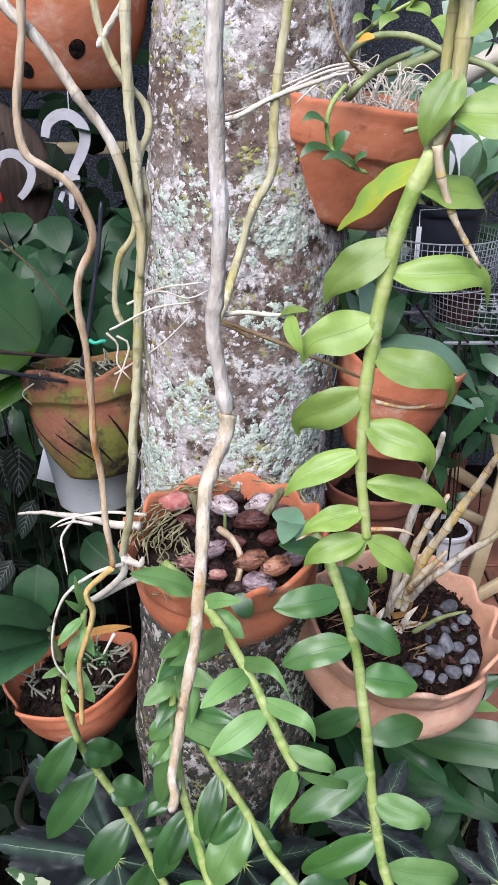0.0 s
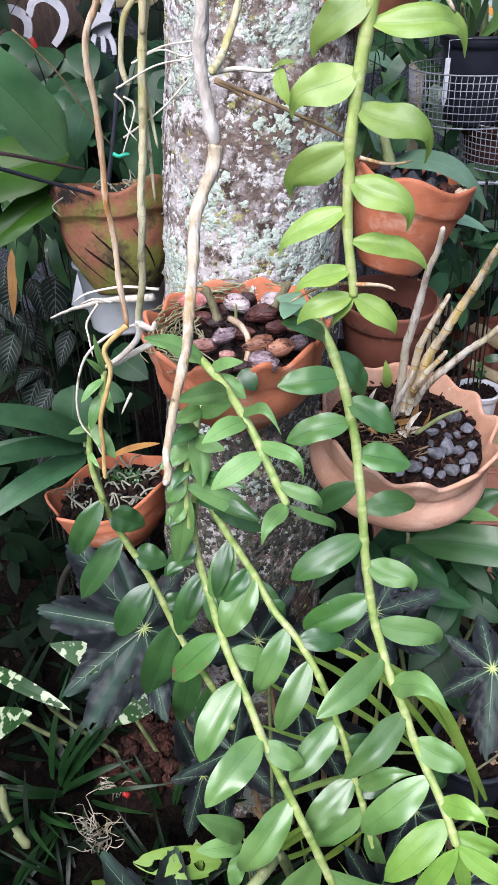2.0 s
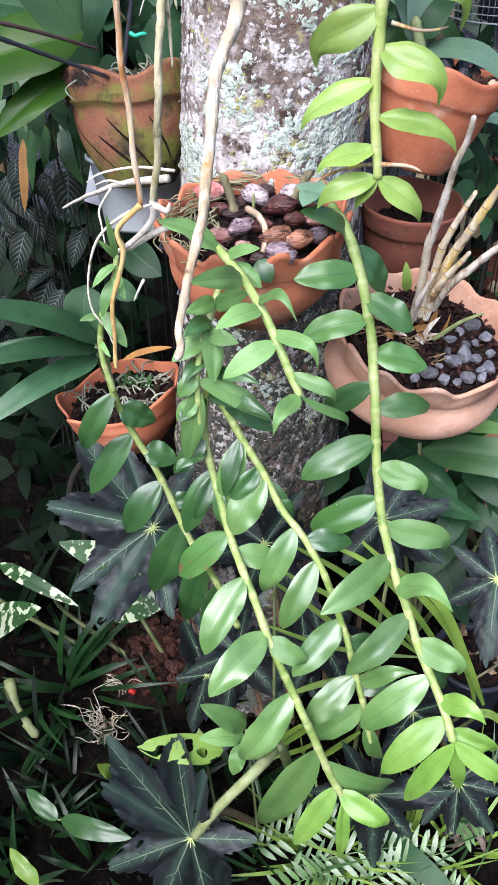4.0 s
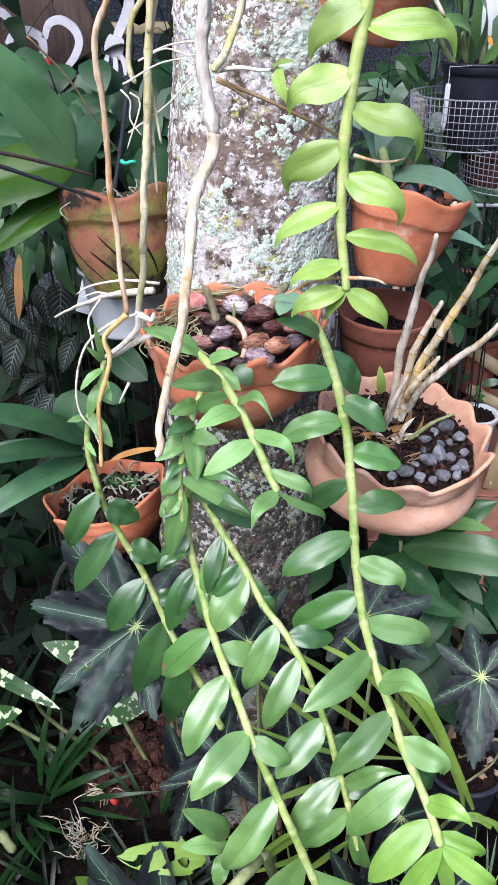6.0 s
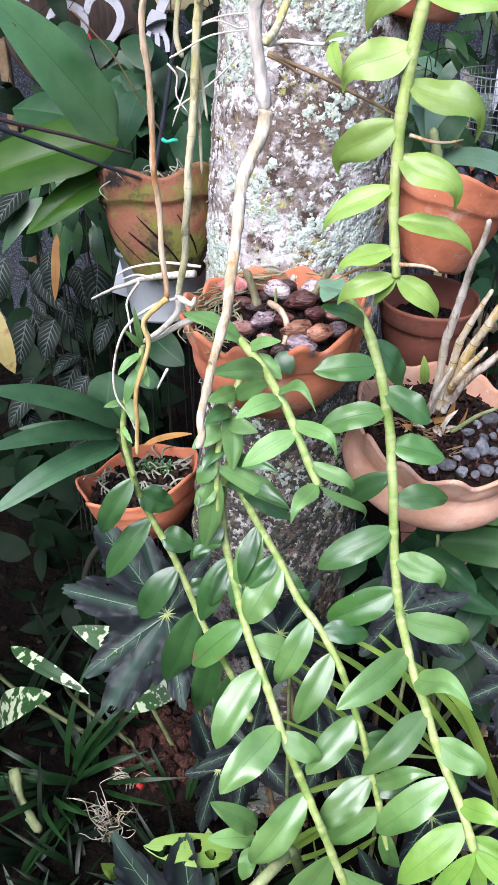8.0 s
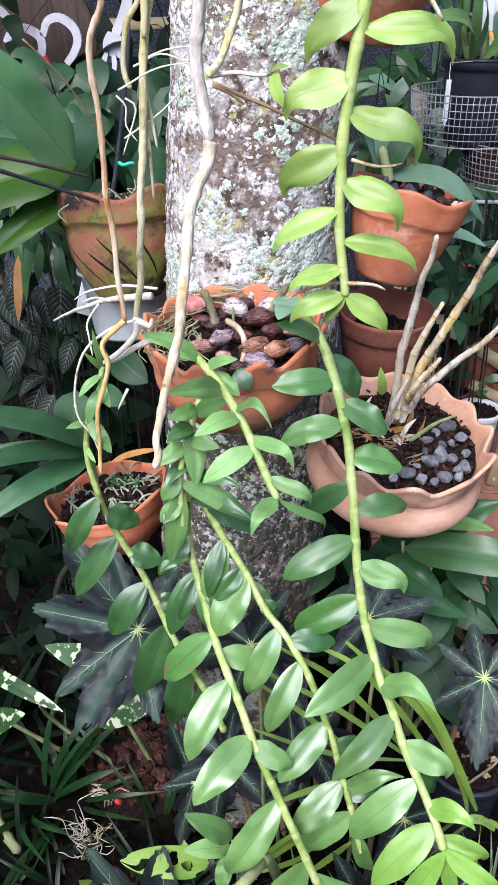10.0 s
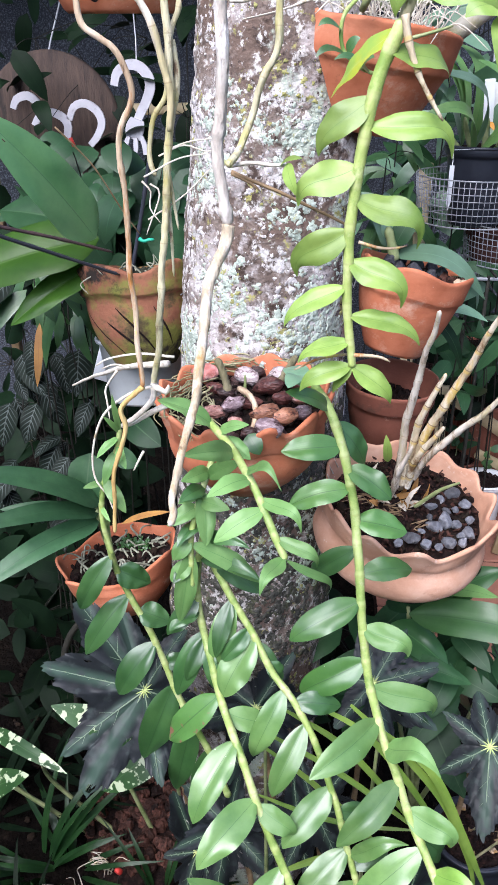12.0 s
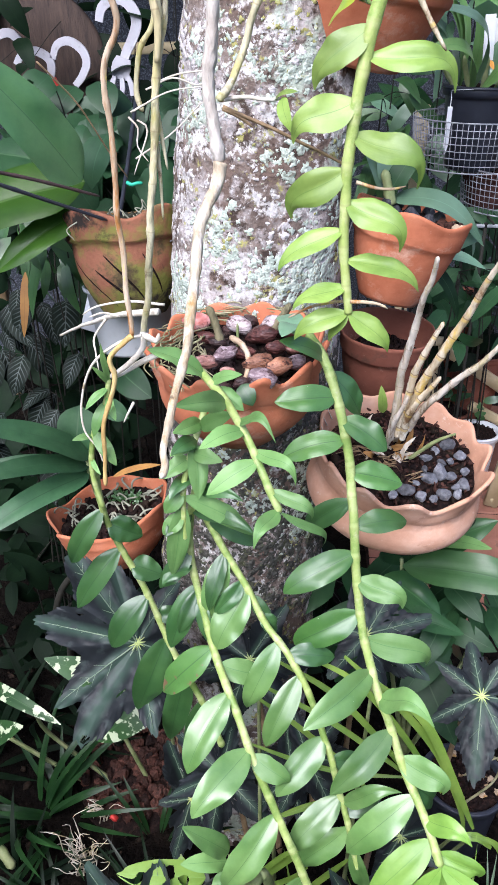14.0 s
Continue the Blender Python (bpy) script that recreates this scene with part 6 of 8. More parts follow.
for b, t, w, m in (((0.088, 0.980, 1.730), (0.057, 0.950, 1.733), 0.014, LEAF_DULL), ((0.095, 0.980, 1.701), (0.055, 0.940, 1.695), 0.018, LEAF_DULL), ((0.097, 0.980, 1.701), (0.114, 0.970, 1.719), 0.02, LEAF_DULL), ((0.131, 0.980, 1.675), (0.080, 0.940, 1.693), 0.018, LEAF_DULL), ((0.120, 0.980, 1.682), (0.134, 0.960, 1.696), 0.016, LEAF_DULL),
                   ((0.142, 1.050, 1.836), (0.116, 1.020, 1.833), 0.016, LEAF_NEW), ((0.157, 1.050, 1.841), (0.137, 1.020, 1.846), 0.014, LEAF_NEW), ((0.171, 1.050, 1.844), (0.147, 1.020, 1.826), 0.016, LEAF_NEW), ((0.185, 1.050, 1.853), (0.197, 1.030, 1.870), 0.020, LEAF_NEW), ((0.182, 1.050, 1.852), (0.206, 1.030, 1.840), 0.020, LEAF_NEW), ((0.160, 1.050, 1.843), (0.162, 1.030, 1.858), 0.008, LEAF_NEW),
                   ((0.223, 0.980, 1.802), (0.272, 0.950, 1.855), 0.034, LEAF_NEW), ((0.242, 0.990, 1.801), (0.202, 1.000, 1.836), 0.035, LEAF_NEW), ((0.299, 0.950, 1.757), (0.340, 0.920, 1.751), 0.034, LEAF_YELLOW), ((0.328, 0.940, 1.721), (0.324, 0.920, 1.650), 0.026, LEAF_NEW), ((0.290, 0.950, 1.745), (0.296, 0.920, 1.674), 0.026, LEAF_NEW), ((0.259, 0.970, 1.773), (0.261, 0.950, 1.754), 0.03, LEAF_DULL), ((0.299, 0.950, 1.755), (0.245, 0.930, 1.742), 0.038, LEAF_NEW)):
    s = Shape()
    leaf(s, b, t, w, (0, -0.7, 0.7), 0.1, 0.25, tr_rng.uniform(-0.3, 0.3), hook=0.1)
    part("leaf", s, m, top_orchid)
for b, t in (((0.121, 1.000, 1.815), (0.137, 0.980, 1.818)),):
    s = Shape()
    leaf(s, b, t, 0.012, (0, -0.8, 0.5))
    part("petal", s, ORANGE, top_orchid, "small orange petal")
# large dark arching leaves behind the orange pot
arch = holder("orchid", (0.365, 1.350, 1.763), "large orchid with thick dark arching leaves behind the orange pot", "orchid")
for pts, w in (((((0.293, 1.300, 1.896)), ((0.393, 1.350, 1.799))), 0.035), ((((0.329, 1.300, 1.967)), ((0.406, 1.350, 1.868))), 0.03), ((((0.400, 1.350, 1.909)), ((0.410, 1.380, 1.799))), 0.03), ((((0.332, 1.300, 1.865)), ((0.360, 1.350, 1.799))), 0.04)):
    s = Shape()
    leaf(s, pts[0], pts[1], w, (0.5, -0.7, 0.5), 0.2, 0.3, full=0.9)
    part("leaf", s, LEAF_DARK, arch)
s = Shape()
tube(s, [(0.347, 1.330, 1.874), (0.322, 1.360, 1.824), (0.211, 1.360, 1.778), trunk_at((0.211, 1.360, 1.778)[2])[0]], 0.008, 0.010, 8, 0.02, 0.05)
part("stem", s, STEM_DULL, arch)

# fibre and old roots in the shallow and mossy pots
for at, tilt, rad, count, m in ((POT_LOW, TILT_LOW, R_LOW, 34, ROOT_DULL), (POT_LEFT, TILT_LEFT, R_LEFT, 34, ROOT_DULL)):
    s = Shape()
    for i in range(count):
        a, r = tr_rng.uniform(0, 6.28), rad * 0.78 * math.sqrt(tr_rng.random())
        p = in_pot(at, tilt, r * math.cos(a), r * math.sin(a), -0.016)
        q = p + Vector((tr_rng.uniform(-0.04, 0.04), tr_rng.uniform(-0.03, 0.03), tr_rng.uniform(0.004, 0.03)))
        e = q + Vector((tr_rng.uniform(-0.03, 0.03), tr_rng.uniform(-0.03, 0.03), tr_rng.uniform(-0.015, 0.01)))
        tube(s, [p, q, e, e + Vector((tr_rng.uniform(-0.02, 0.02), tr_rng.uniform(-0.02, 0.02), -0.012))], 0.0030 if rad == R_LOW else 0.0018, 0.0014 if rad == R_LOW else 0.0009, 6, 0.005, wobble=0.004)
    thing("orchid_roots", s, m, "grey-green dry roots matted over a clay pot", "roots", kind="stuff")


# moss tufts and bark lumps in the shallow pot
s = Shape()
for i in range(26):
    a, r = tr_rng.uniform(0, 6.28), R_LOW * 0.75 * math.sqrt(tr_rng.random())
    z = tr_rng.uniform(0.006, 0.013)
    rock(s, in_pot(POT_LOW, TILT_LOW, r * math.cos(a), r * math.sin(a), -0.016), (z, z, z * 1.3), i * 1.7, 0.8, 0.7)
thing("bark_chips", s, LITTER, "dark bark lumps in the shallow clay pot", "bark chips", kind="stuff")
s = Shape()
for i in range(150):
    k = i % 3
    a = 0.6 + 0.5 * k + tr_rng.gauss(0, 0.2)
    r = R_LOW * (0.45 + tr_rng.gauss(0, 0.10))
    p = in_pot(POT_LOW, TILT_LOW, r * math.cos(a), r * math.sin(a), -0.010)
    leaf(s, p, p + Vector((tr_rng.uniform(-0.010, 0.010), tr_rng.uniform(-0.010, 0.004), tr_rng.uniform(0.002, 0.014))), 0.005, nv=4, nu=2)
thing("moss", s, LEAF_DULL, "small tuft of green moss in the shallow clay pot", "moss", kind="stuff")
# ---- big-leaved orchid in the mossy pot ----
big = holder("orchid", POT_LEFT, "broad-leaved moth orchid in the slotted clay pot", "orchid")
for b, t, w, m, h in (((-0.320, 1.120, 1.410), (-0.452, 1.000, 1.622), 0.094, LEAF_BIG, (0.35, -0.75, 0.55)), ((-0.338, 1.200, 1.393), (-0.647, 1.140, 1.295), 0.125, LEAF_OLIVE, (0.1, -0.6, 0.8)),
                      ((-0.350, 1.190, 1.343), (-0.499, 1.130, 1.243), 0.06, LEAF_OLIVE, (0.2, -0.6, 0.7)), ((-0.381, 1.260, 1.401), (-0.561, 1.300, 1.421), 0.11, LEAF_DARK, (0.2, -0.6, 0.7)), ((-0.347, 1.100, 1.432), (-0.371, 1.060, 1.455), 0.03, LEAF_NEW, (0.2, -0.6, 0.7))):
    s = Shape()
    leaf(s, b, t, w, h, 0.06, 0.22, 0.0, 0.75, 0.7, 44, 26, wave=0.12, chew=0.74 if m is LEAF_BIG else 9.0)
    part("leaf", s, m, big)
for pts, r, m, lab in (([(-0.462, 0.930, 1.476), (-0.427, 0.970, 1.457), (-0.363, 1.040, 1.426), (-0.297, 1.140, 1.382)], 0.0032, SPIKE, "dark brown flower spike"), ([(-0.458, 0.920, 1.471), (-0.425, 0.960, 1.445), (-0.363, 1.030, 1.402), (-0.285, 1.130, 1.344)], 0.0036, BLACK_PLASTIC, "dark bluish support rod"), ([(-0.333, 1.000, 1.600), (-0.314, 1.020, 1.574), (-0.290, 1.050, 1.534), (-0.262, 1.100, 1.459), (-0.247, 1.150, 1.411)], 0.0014, TWIG, "thin dry twig"), ([(-0.275, 1.180, 1.337), (-0.255, 1.180, 1.420), (-0.231, 1.180, 1.535), (-0.220, 1.180, 1.608)], 0.004, BLACK_PLASTIC, "dark plant stake")):
    s = Shape()
    tube(s, pts, r, r * 0.8, 7, 0.01, 0.06, 0.2)
    part("rod", s, m, big, lab)
s = Shape()
tube(s, [(-0.252, 1.160, 1.402), (-0.242, 1.155, 1.399), (-0.234, 1.155, 1.402), (-0.225, 1.160, 1.401)], 0.0035, 0.0028, 6, 0.004, rough=0.3)
part("tie", s, GREEN_TIE, big, "bright green plastic tie")

# strap-leaved orchid in the shallow pot
strap = holder("orchid", (-0.388, 1.200, 0.731), "orchid with long dark strap leaves beside the shallow pot", "orchid")
for b, t, w, m in (((-0.383, 1.200, 0.820), (-0.597, 1.050, 0.968), 0.058, LEAF_HEART), ((-0.388, 1.200, 0.798), (-0.593, 1.000, 0.864), 0.048, LEAF_HEART), ((-0.390, 1.200, 0.776), (-0.606, 1.000, 0.712), 0.055, LEAF_HEART), ((-0.390, 1.220, 0.770), (-0.589, 1.150, 0.823), 0.04, LEAF_HEART)):
    s = Shape()
    leaf(s, b, t, w, (0.15, -0.45, 0.88), 0.10, 0.25, 0.15, 0.6, 0.6, 18, 6)
    part("leaf", s, m, strap)
s = Shape()
tube(s, [(-0.392, 1.200, 0.805), (-0.382, 1.220, 0.703)], 0.008, 0.008, 8, 0.01)
part("stem", s, STEM_DULL, strap)
s = Shape()
leaf(s, (-0.352, 1.240, 0.745), (-0.231, 1.200, 0.808), 0.022, (0, -0.3, 1), 0.05, 0.3)
part("leaf", s, LEAF_BROWN, strap, "dry brown leaf")
s = Shape()
leaf(s, (-0.411, 1.250, 0.917), (-0.420, 1.200, 0.803), 0.085, (0.2, -0.9, 0.2), 0.1, 0.2)
part("leaf", s, LEAF_DARK, strap)
s = Shape()
leaf(s, (-0.278, 1.100, 1.075), (-0.209, 1.050, 1.044), 0.060, (0, -0.9, 0.4), 0.1, 0.2, full=0.9)
part("leaf", s, LEAF_DARK, strap)
s = Shape()
leaf(s, (-0.311, 1.100, 1.001), (-0.262, 1.080, 0.983), 0.04, (0, -0.9, 0.4), 0.1, 0.2)
part("leaf", s, LEAF_DARK, strap)

# plastic saucer and pot under the mossy pot
s = Shape()
c = (-0.298, 1.320, 1.165)
r = 0.093
lathe(s, c, [(r * 0.25, -0.135), (r * 0.75, -0.135), (r * 0.82, -0.128), (r * 0.97, -0.006), (r * 1.04, -0.004), (r * 1.05, 0.002), (r * 1.0, 0.004), (r * 0.95, -0.004), (r * 0.72, -0.12), (r * 0.2, -0.12)], (-6, -3))
wp = thing("plastic_pot", s, PALE_PLASTIC, "translucent whitish plastic pot under the mossy clay pot", "plastic pot")
wire_loop(wp, c, r * 1.0, (-6, -3), c[2] - 0.03)
s = Shape()
box(s, (-0.371, 1.350, 1.158), (-0.402, 1.340, 1.053), 0.035, 0.003, (0, 1, 0))
thing("plant_label", s, WHITE, "blank white plastic plant label behind the leaves", "plant label")


# ---- dense growth behind ----
def shrub(name, spots, spread, count, size, ratio, material, label, category, seed, hint=(0, -0.7, 0.6), wild=0.6, full=0.8, droop=0.0, foot=None, stem_mat=DARK_STEM, fold=0.2):
    """A leafy clump: thin stems from the ground and many leaves about each of the spots."""
    rng = random.Random(seed)
    c = Vector(spots[0])
    ob = holder(name, (c.x, c.y, 0), label, category)
    st, lv = Shape(), Shape()
    for q in spots:
        q = Vector(q)
        f = Vector(foot) if foot else Vector((q.x + rng.uniform(-0.05, 0.05), q.y + 0.06, 0.0))
        tube(st, [f, (f + q) / 2 + Vector((rng.uniform(-0.03, 0.03), 0.03, 0)), q], 0.0028, 0.0018, 6, 0.03)
        for i in range(count):
            b = q + Vector((rng.gauss(0, spread[0]), rng.gauss(0, spread[1]), rng.gauss(0, spread[2])))
            d = Vector((rng.uniform(-1, 1), rng.uniform(-1.0, 0.3), rng.uniform(-0.9, 0.5) - droop)).normalized()
            ln = size * rng.uniform(0.6, 1.2)
            h = Vector(hint) + Vector((rng.uniform(-wild, wild), rng.uniform(-wild, wild), rng.uniform(-wild, wild)))
            leaf(lv, b, b + d * ln, ln * ratio, h, rng.uniform(0, 0.2), fold, rng.uniform(-0.4, 0.4), full, 0.75, 7, 4)
            if i % 3 == 0:
                tube(st, [q, (q + b) / 2 + Vector((0, 0, 0.01)), b], 0.0016, 0.001, 5, 0.03)
    part("stem", st, stem_mat, ob, kind="stuff")
    part("foliage", lv, material, ob, kind="stuff")
    return ob


shrub("heart_leaf_plant", [(-0.492, 1.650, 1.410), (-0.439, 1.650, 1.398), (-0.317, 1.650, 1.401), (-0.471, 1.650, 1.332), (-0.374, 1.650, 1.348), (-0.295, 1.650, 1.283), (-0.549, 1.650, 1.383), (-0.265, 1.650, 1.363)], (0.055, 0.10, 0.050), 15, 0.10, 0.72, LEAF_HEART, "dark heart-leaved climber behind the mossy pot", "climber", 31, droop=0.4)
shrub("heart_leaf_plant", [(-0.503, 1.600, 1.418), (-0.413, 1.600, 1.395), (-0.280, 1.600, 1.410), (-0.244, 1.600, 1.335)], (0.05, 0.08, 0.045), 9, 0.11, 0.7, LEAF_HEART, "dull dark heart-leaved climber behind the mossy pot", "climber", 32, droop=0.4)
shrub("heart_leaf_plant", [(-0.80, 2.55, 1.32), (-0.52, 2.50, 1.30), (-0.36, 2.50, 1.40), (-0.60, 2.50, 1.18), (-0.95, 2.55, 1.22), (-0.30, 2.50, 1.25), (-0.44, 2.50, 1.06)], (0.08, 0.08, 0.07), 13, 0.12, 0.7, LEAF_SHADED, "dark heart-leaved climber deep behind the mossy pot", "climber", 45, droop=0.4)
shrub("silver_vein_plant", [(-0.595, 1.420, 1.136), (-0.552, 1.420, 1.056), (-0.589, 1.420, 0.865), (-0.520, 1.420, 0.854), (-0.520, 1.420, 0.987), (-0.621, 1.420, 0.939), (-0.560, 1.420, 0.608), (-0.616, 1.420, 0.754)], (0.04, 0.06, 0.045), 4, 0.105, 0.50, LEAF_SILVER, "creeping plant with dark leaves veined in silver", "foliage plant", 33, hint=(0, -0.9, 0.4), wild=0.35, droop=1.0)
shrub("drooping_orchid", [(-0.548, 1.400, 1.247), (-0.450, 1.400, 1.225), (-0.491, 1.400, 1.199)], (0.03, 0.05, 0.03), 6, 0.13, 0.26, LEAF_DULL, "drooping narrow-leaved orchid under the mossy pot", "orchid", 34, droop=1.0)
s = Shape()
leaf(s, (-0.520, 1.330, 1.182), (-0.531, 1.300, 1.048), 0.018, (0.3, -0.9, 0.1))
thing("dead_leaf", s, LEAF_BROWN, "withered orange-brown leaf hanging down", "dead leaf")
s = Shape()
leaf(s, (-0.636, 1.200, 1.083), (-0.575, 1.150, 0.953), 0.05, (0.3, -0.9, 0.3))
thing("dead_leaf", s, LEAF_OCHRE, "pale ochre dying leaf hanging at the edge of the growth", "dead leaf")
shrub("shade_plant", [(-0.872, 1.900, 0.344), (-0.733, 1.900, 0.219), (-0.537, 1.900, 0.764), (-0.505, 1.900, 0.451), (-0.710, 1.900, 0.439), (-0.929, 1.900, 0.206), (-0.736, 1.900, 1.137), (-0.460, 1.900, 0.876), (-0.568, 1.900, 1.010), (-0.743, 1.900, 0.640), (-0.839, 1.900, 0.861), (-0.457, 1.900, 0.654)], (0.09, 0.12, 0.08), 16, 0.15, 0.45, LEAF_SHADED, "dense dark leafy undergrowth behind the trunk", "undergrowth", 35)
shrub("shade_plant", [(-0.835, 2.400, 1.735), (-0.667, 2.400, 1.642), (-0.372, 2.400, 1.516), (-0.937, 2.400, 1.510), (-0.485, 2.400, 1.736), (-0.363, 2.400, 1.766)], (0.12, 0.15, 0.12), 10, 0.14, 0.4, LEAF_SHADED, "dark foliage against the shade netting", "undergrowth", 36)
shrub("shade_plant", [(0.355, 1.750, 1.075), (0.509, 1.750, 0.988), (0.440, 1.750, 1.078)], (0.07, 0.10, 0.06), 9, 0.13, 0.35, LEAF_DARK, "dark foliage behind the charcoal pot", "undergrowth", 37)
shrub("shade_plant", [(0.830, 2.950, 0.443), (0.691, 2.950, 0.607), (0.516, 2.950, 0.097)], (0.08, 0.12, 0.08), 9, 0.14, 0.4, LEAF_DARK, "dark foliage among pots at the back", "undergrowth", 38)
shrub("shade_plant", [(0.482, 2.200, 1.831), (0.292, 2.200, 1.961), (0.602, 2.200, 1.590), (0.360, 2.200, 1.284)], (0.10, 0.12, 0.10), 10, 0.14, 0.35, LEAF_BLUE, "greyish foliage behind the pots", "undergrowth", 39)
shrub("broad_leaf_plant", [(0.300, 1.100, 0.626), (0.235, 1.100, 0.544), (0.382, 1.100, 0.535), (0.489, 1.100, 0.541), (0.297, 1.100, 0.531)], (0.05, 0.06, 0.04), 6, 0.17, 0.42, LEAF_DARK, "broad-leaved plant under the pale pot", "foliage plant", 40)

broad = holder("broad_leaf_plant", (0.425, 1.050, 0.518), "plant with broad mid-green leaves below the pale pot", "foliage plant")
for b, t, w, m in (((0.275, 1.020, 0.715), (0.560, 0.960, 0.712), 0.080, LEAF_DULL), ((0.300, 1.120, 0.640), (0.463, 1.100, 0.777), 0.075, LEAF_GREEN), ((0.235, 1.000, 0.616), (0.397, 0.950, 0.610), 0.05, LEAF_DARK), ((0.246, 1.050, 0.664), (0.358, 0.990, 0.610), 0.07, LEAF_GREEN), ((0.477, 1.100, 0.540), (0.530, 1.050, 0.458), 0.05, LEAF_GREEN), ((0.340, 1.120, 0.701), (0.448, 1.050, 0.744), 0.035, LEAF_PALE)):
    s = Shape()
    leaf(s, b, t, w, (0.1, -0.5, 0.85), 0.10, 0.2, 0.1, nv=24, nu=8, wave=0.25)
    part("leaf", s, m, broad)
s = Shape()
for q in (((0.281, 1.080, 0.685)), ((0.240, 1.000, 0.631)), ((0.477, 1.100, 0.540)), ((0.340, 1.120, 0.701))):
    tube(s, [q, ((q[0] + 0.36) / 2, 1.1, q[2] * 0.5), (0.36, 1.15, 0.0)], 0.004, 0.007, 6, 0.03)
part("stem", s, STEM_DULL, broad)


# ---- white hooks and plaque ----
def hook(pts, r=0.016):
    """A flat moulded plastic hook."""
    s = Shape()
    line = spline(pts, 0.012)
    n = len(line)
    verts, faces = [], []
    for i, p in enumerate(line):
        t = (line[min(i + 1, n - 1)] - line[max(i - 1, 0)]).normalized()
        a = t.cross(Vector((0, 1, 0))).normalized()
        w = r * (0.75 + 0.25 * math.sin(math.pi * i / (n - 1)))
        for u, v in ((-w, -0.004), (w, -0.004), (w, 0.004), (-w, 0.004)):
            verts.append(p + a * u + Vector((0, v, 0)))
        if i:
            b = 4 * (i - 1)
            faces += [(b + k, b + (k + 1) % 4, b + 4 + (k + 1) % 4, b + 4 + k) for k in range(4)]
    faces += [(3, 2, 1, 0), tuple(range(4 * n - 4, 4 * n))]
    s.add(verts, faces)
    return s


antler = holder("pot_hook", (-0.471, 2.100, 1.552), "white plastic pot hook with a curled top and forked foot", "pot hook", "white hooks")
part("curl", hook([(-0.519, 2.100, 1.616), (-0.509, 2.100, 1.648), (-0.479, 2.100, 1.668), (-0.448, 2.100, 1.665), (-0.423, 2.100, 1.640), (-0.419, 2.100, 1.610), (-0.433, 2.100, 1.574), (-0.454, 2.100, 1.538), (-0.466, 2.100, 1.501)], 0.014), HOOK_WHITE, antler, smooth=False)
part("fork", hook([(-0.457, 2.090, 1.531), (-0.467, 2.090, 1.502), (-0.472, 2.090, 1.479)], 0.026), HOOK_WHITE, antler, smooth=False)
for pts in ([(-0.482, 2.080, 1.488), (-0.493, 2.080, 1.462), (-0.496, 2.080, 1.444)], [(-0.463, 2.080, 1.483), (-0.463, 2.080, 1.457), (-0.465, 2.080, 1.445)], [(-0.447, 2.080, 1.488), (-0.438, 2.080, 1.463), (-0.437, 2.080, 1.439)]):
    part("prong", hook(pts, 0.007), HOOK_WHITE, antler, smooth=False)
s = Shape()
tube(s, [(-0.464, 2.100, 1.668), (-0.463, 2.150, 1.733), (-0.55, 2.3, 2.68)], 0.002, 0.002, 5, 0.05)
part("hanging_wire", s, WIRE, antler)
for pts in ([(-0.872, 2.250, 1.546), (-0.858, 2.250, 1.572), (-0.823, 2.250, 1.582), (-0.796, 2.250, 1.562), (-0.793, 2.250, 1.539)], [(-0.812, 2.250, 1.499), (-0.791, 2.250, 1.526), (-0.752, 2.250, 1.536), (-0.714, 2.250, 1.516), (-0.709, 2.250, 1.484), (-0.727, 2.250, 1.444), (-0.742, 2.250, 1.425)], [(-0.702, 2.250, 1.516), (-0.685, 2.250, 1.552), (-0.650, 2.250, 1.562), (-0.614, 2.250, 1.540), (-0.603, 2.250, 1.506), (-0.620, 2.250, 1.470), (-0.643, 2.250, 1.445)]):
    s = hook(pts, 0.012)
    thing("hook", s, HOOK_WHITE, "white curved plastic hook on the brown plaque", "pot hook", "white hooks", smooth=False)
s = Shape()
c = (-0.784, 2.350, 1.491)
lathe(s, c, [(0.05, -0.012), (0.205, -0.012), (0.215, -0.006), (0.215, 0.006), (0.205, 0.012), (0.05, 0.012)], (92, 0), 64)
pq = thing("plaque", s, PLAQUE, "round dark brown wooden plaque behind the hooks", "plaque")
s = Shape()
tube(s, [Vector(c) + Vector((0, 0.01, 0.2)), Vector(c) + Vector((0.02, 0.2, 0.5)), (c[0], 2.6, 2.66)], 0.003, 0.003, 5, 0.05)
part("hanging_wire", s, WIRE, pq)
s = Shape()
box(s, (-0.725, 2.220, 1.439), (-0.685, 2.220, 1.456), 0.03, 0.01, (0, 1, 0))
thing("red_tag", s, RED, "small red plastic tag hung by the plaque", "tag")
s = Shape()
box(s, (-0.816, 3.000, 1.497), (-0.049, 3.000, 1.512), 0.05, 0.04)
rail = thing("wooden_rail", s, CREAM, "cream wooden rail across the back", "rail")
for x in (-1.3, 0.1):
    s = Shape()
    box(s, (x, 3.06, 0), (x, 3.06, 2.7), 0.04, 0.04, (0, 1, 0))
    part("post", s, TWIG, rail)


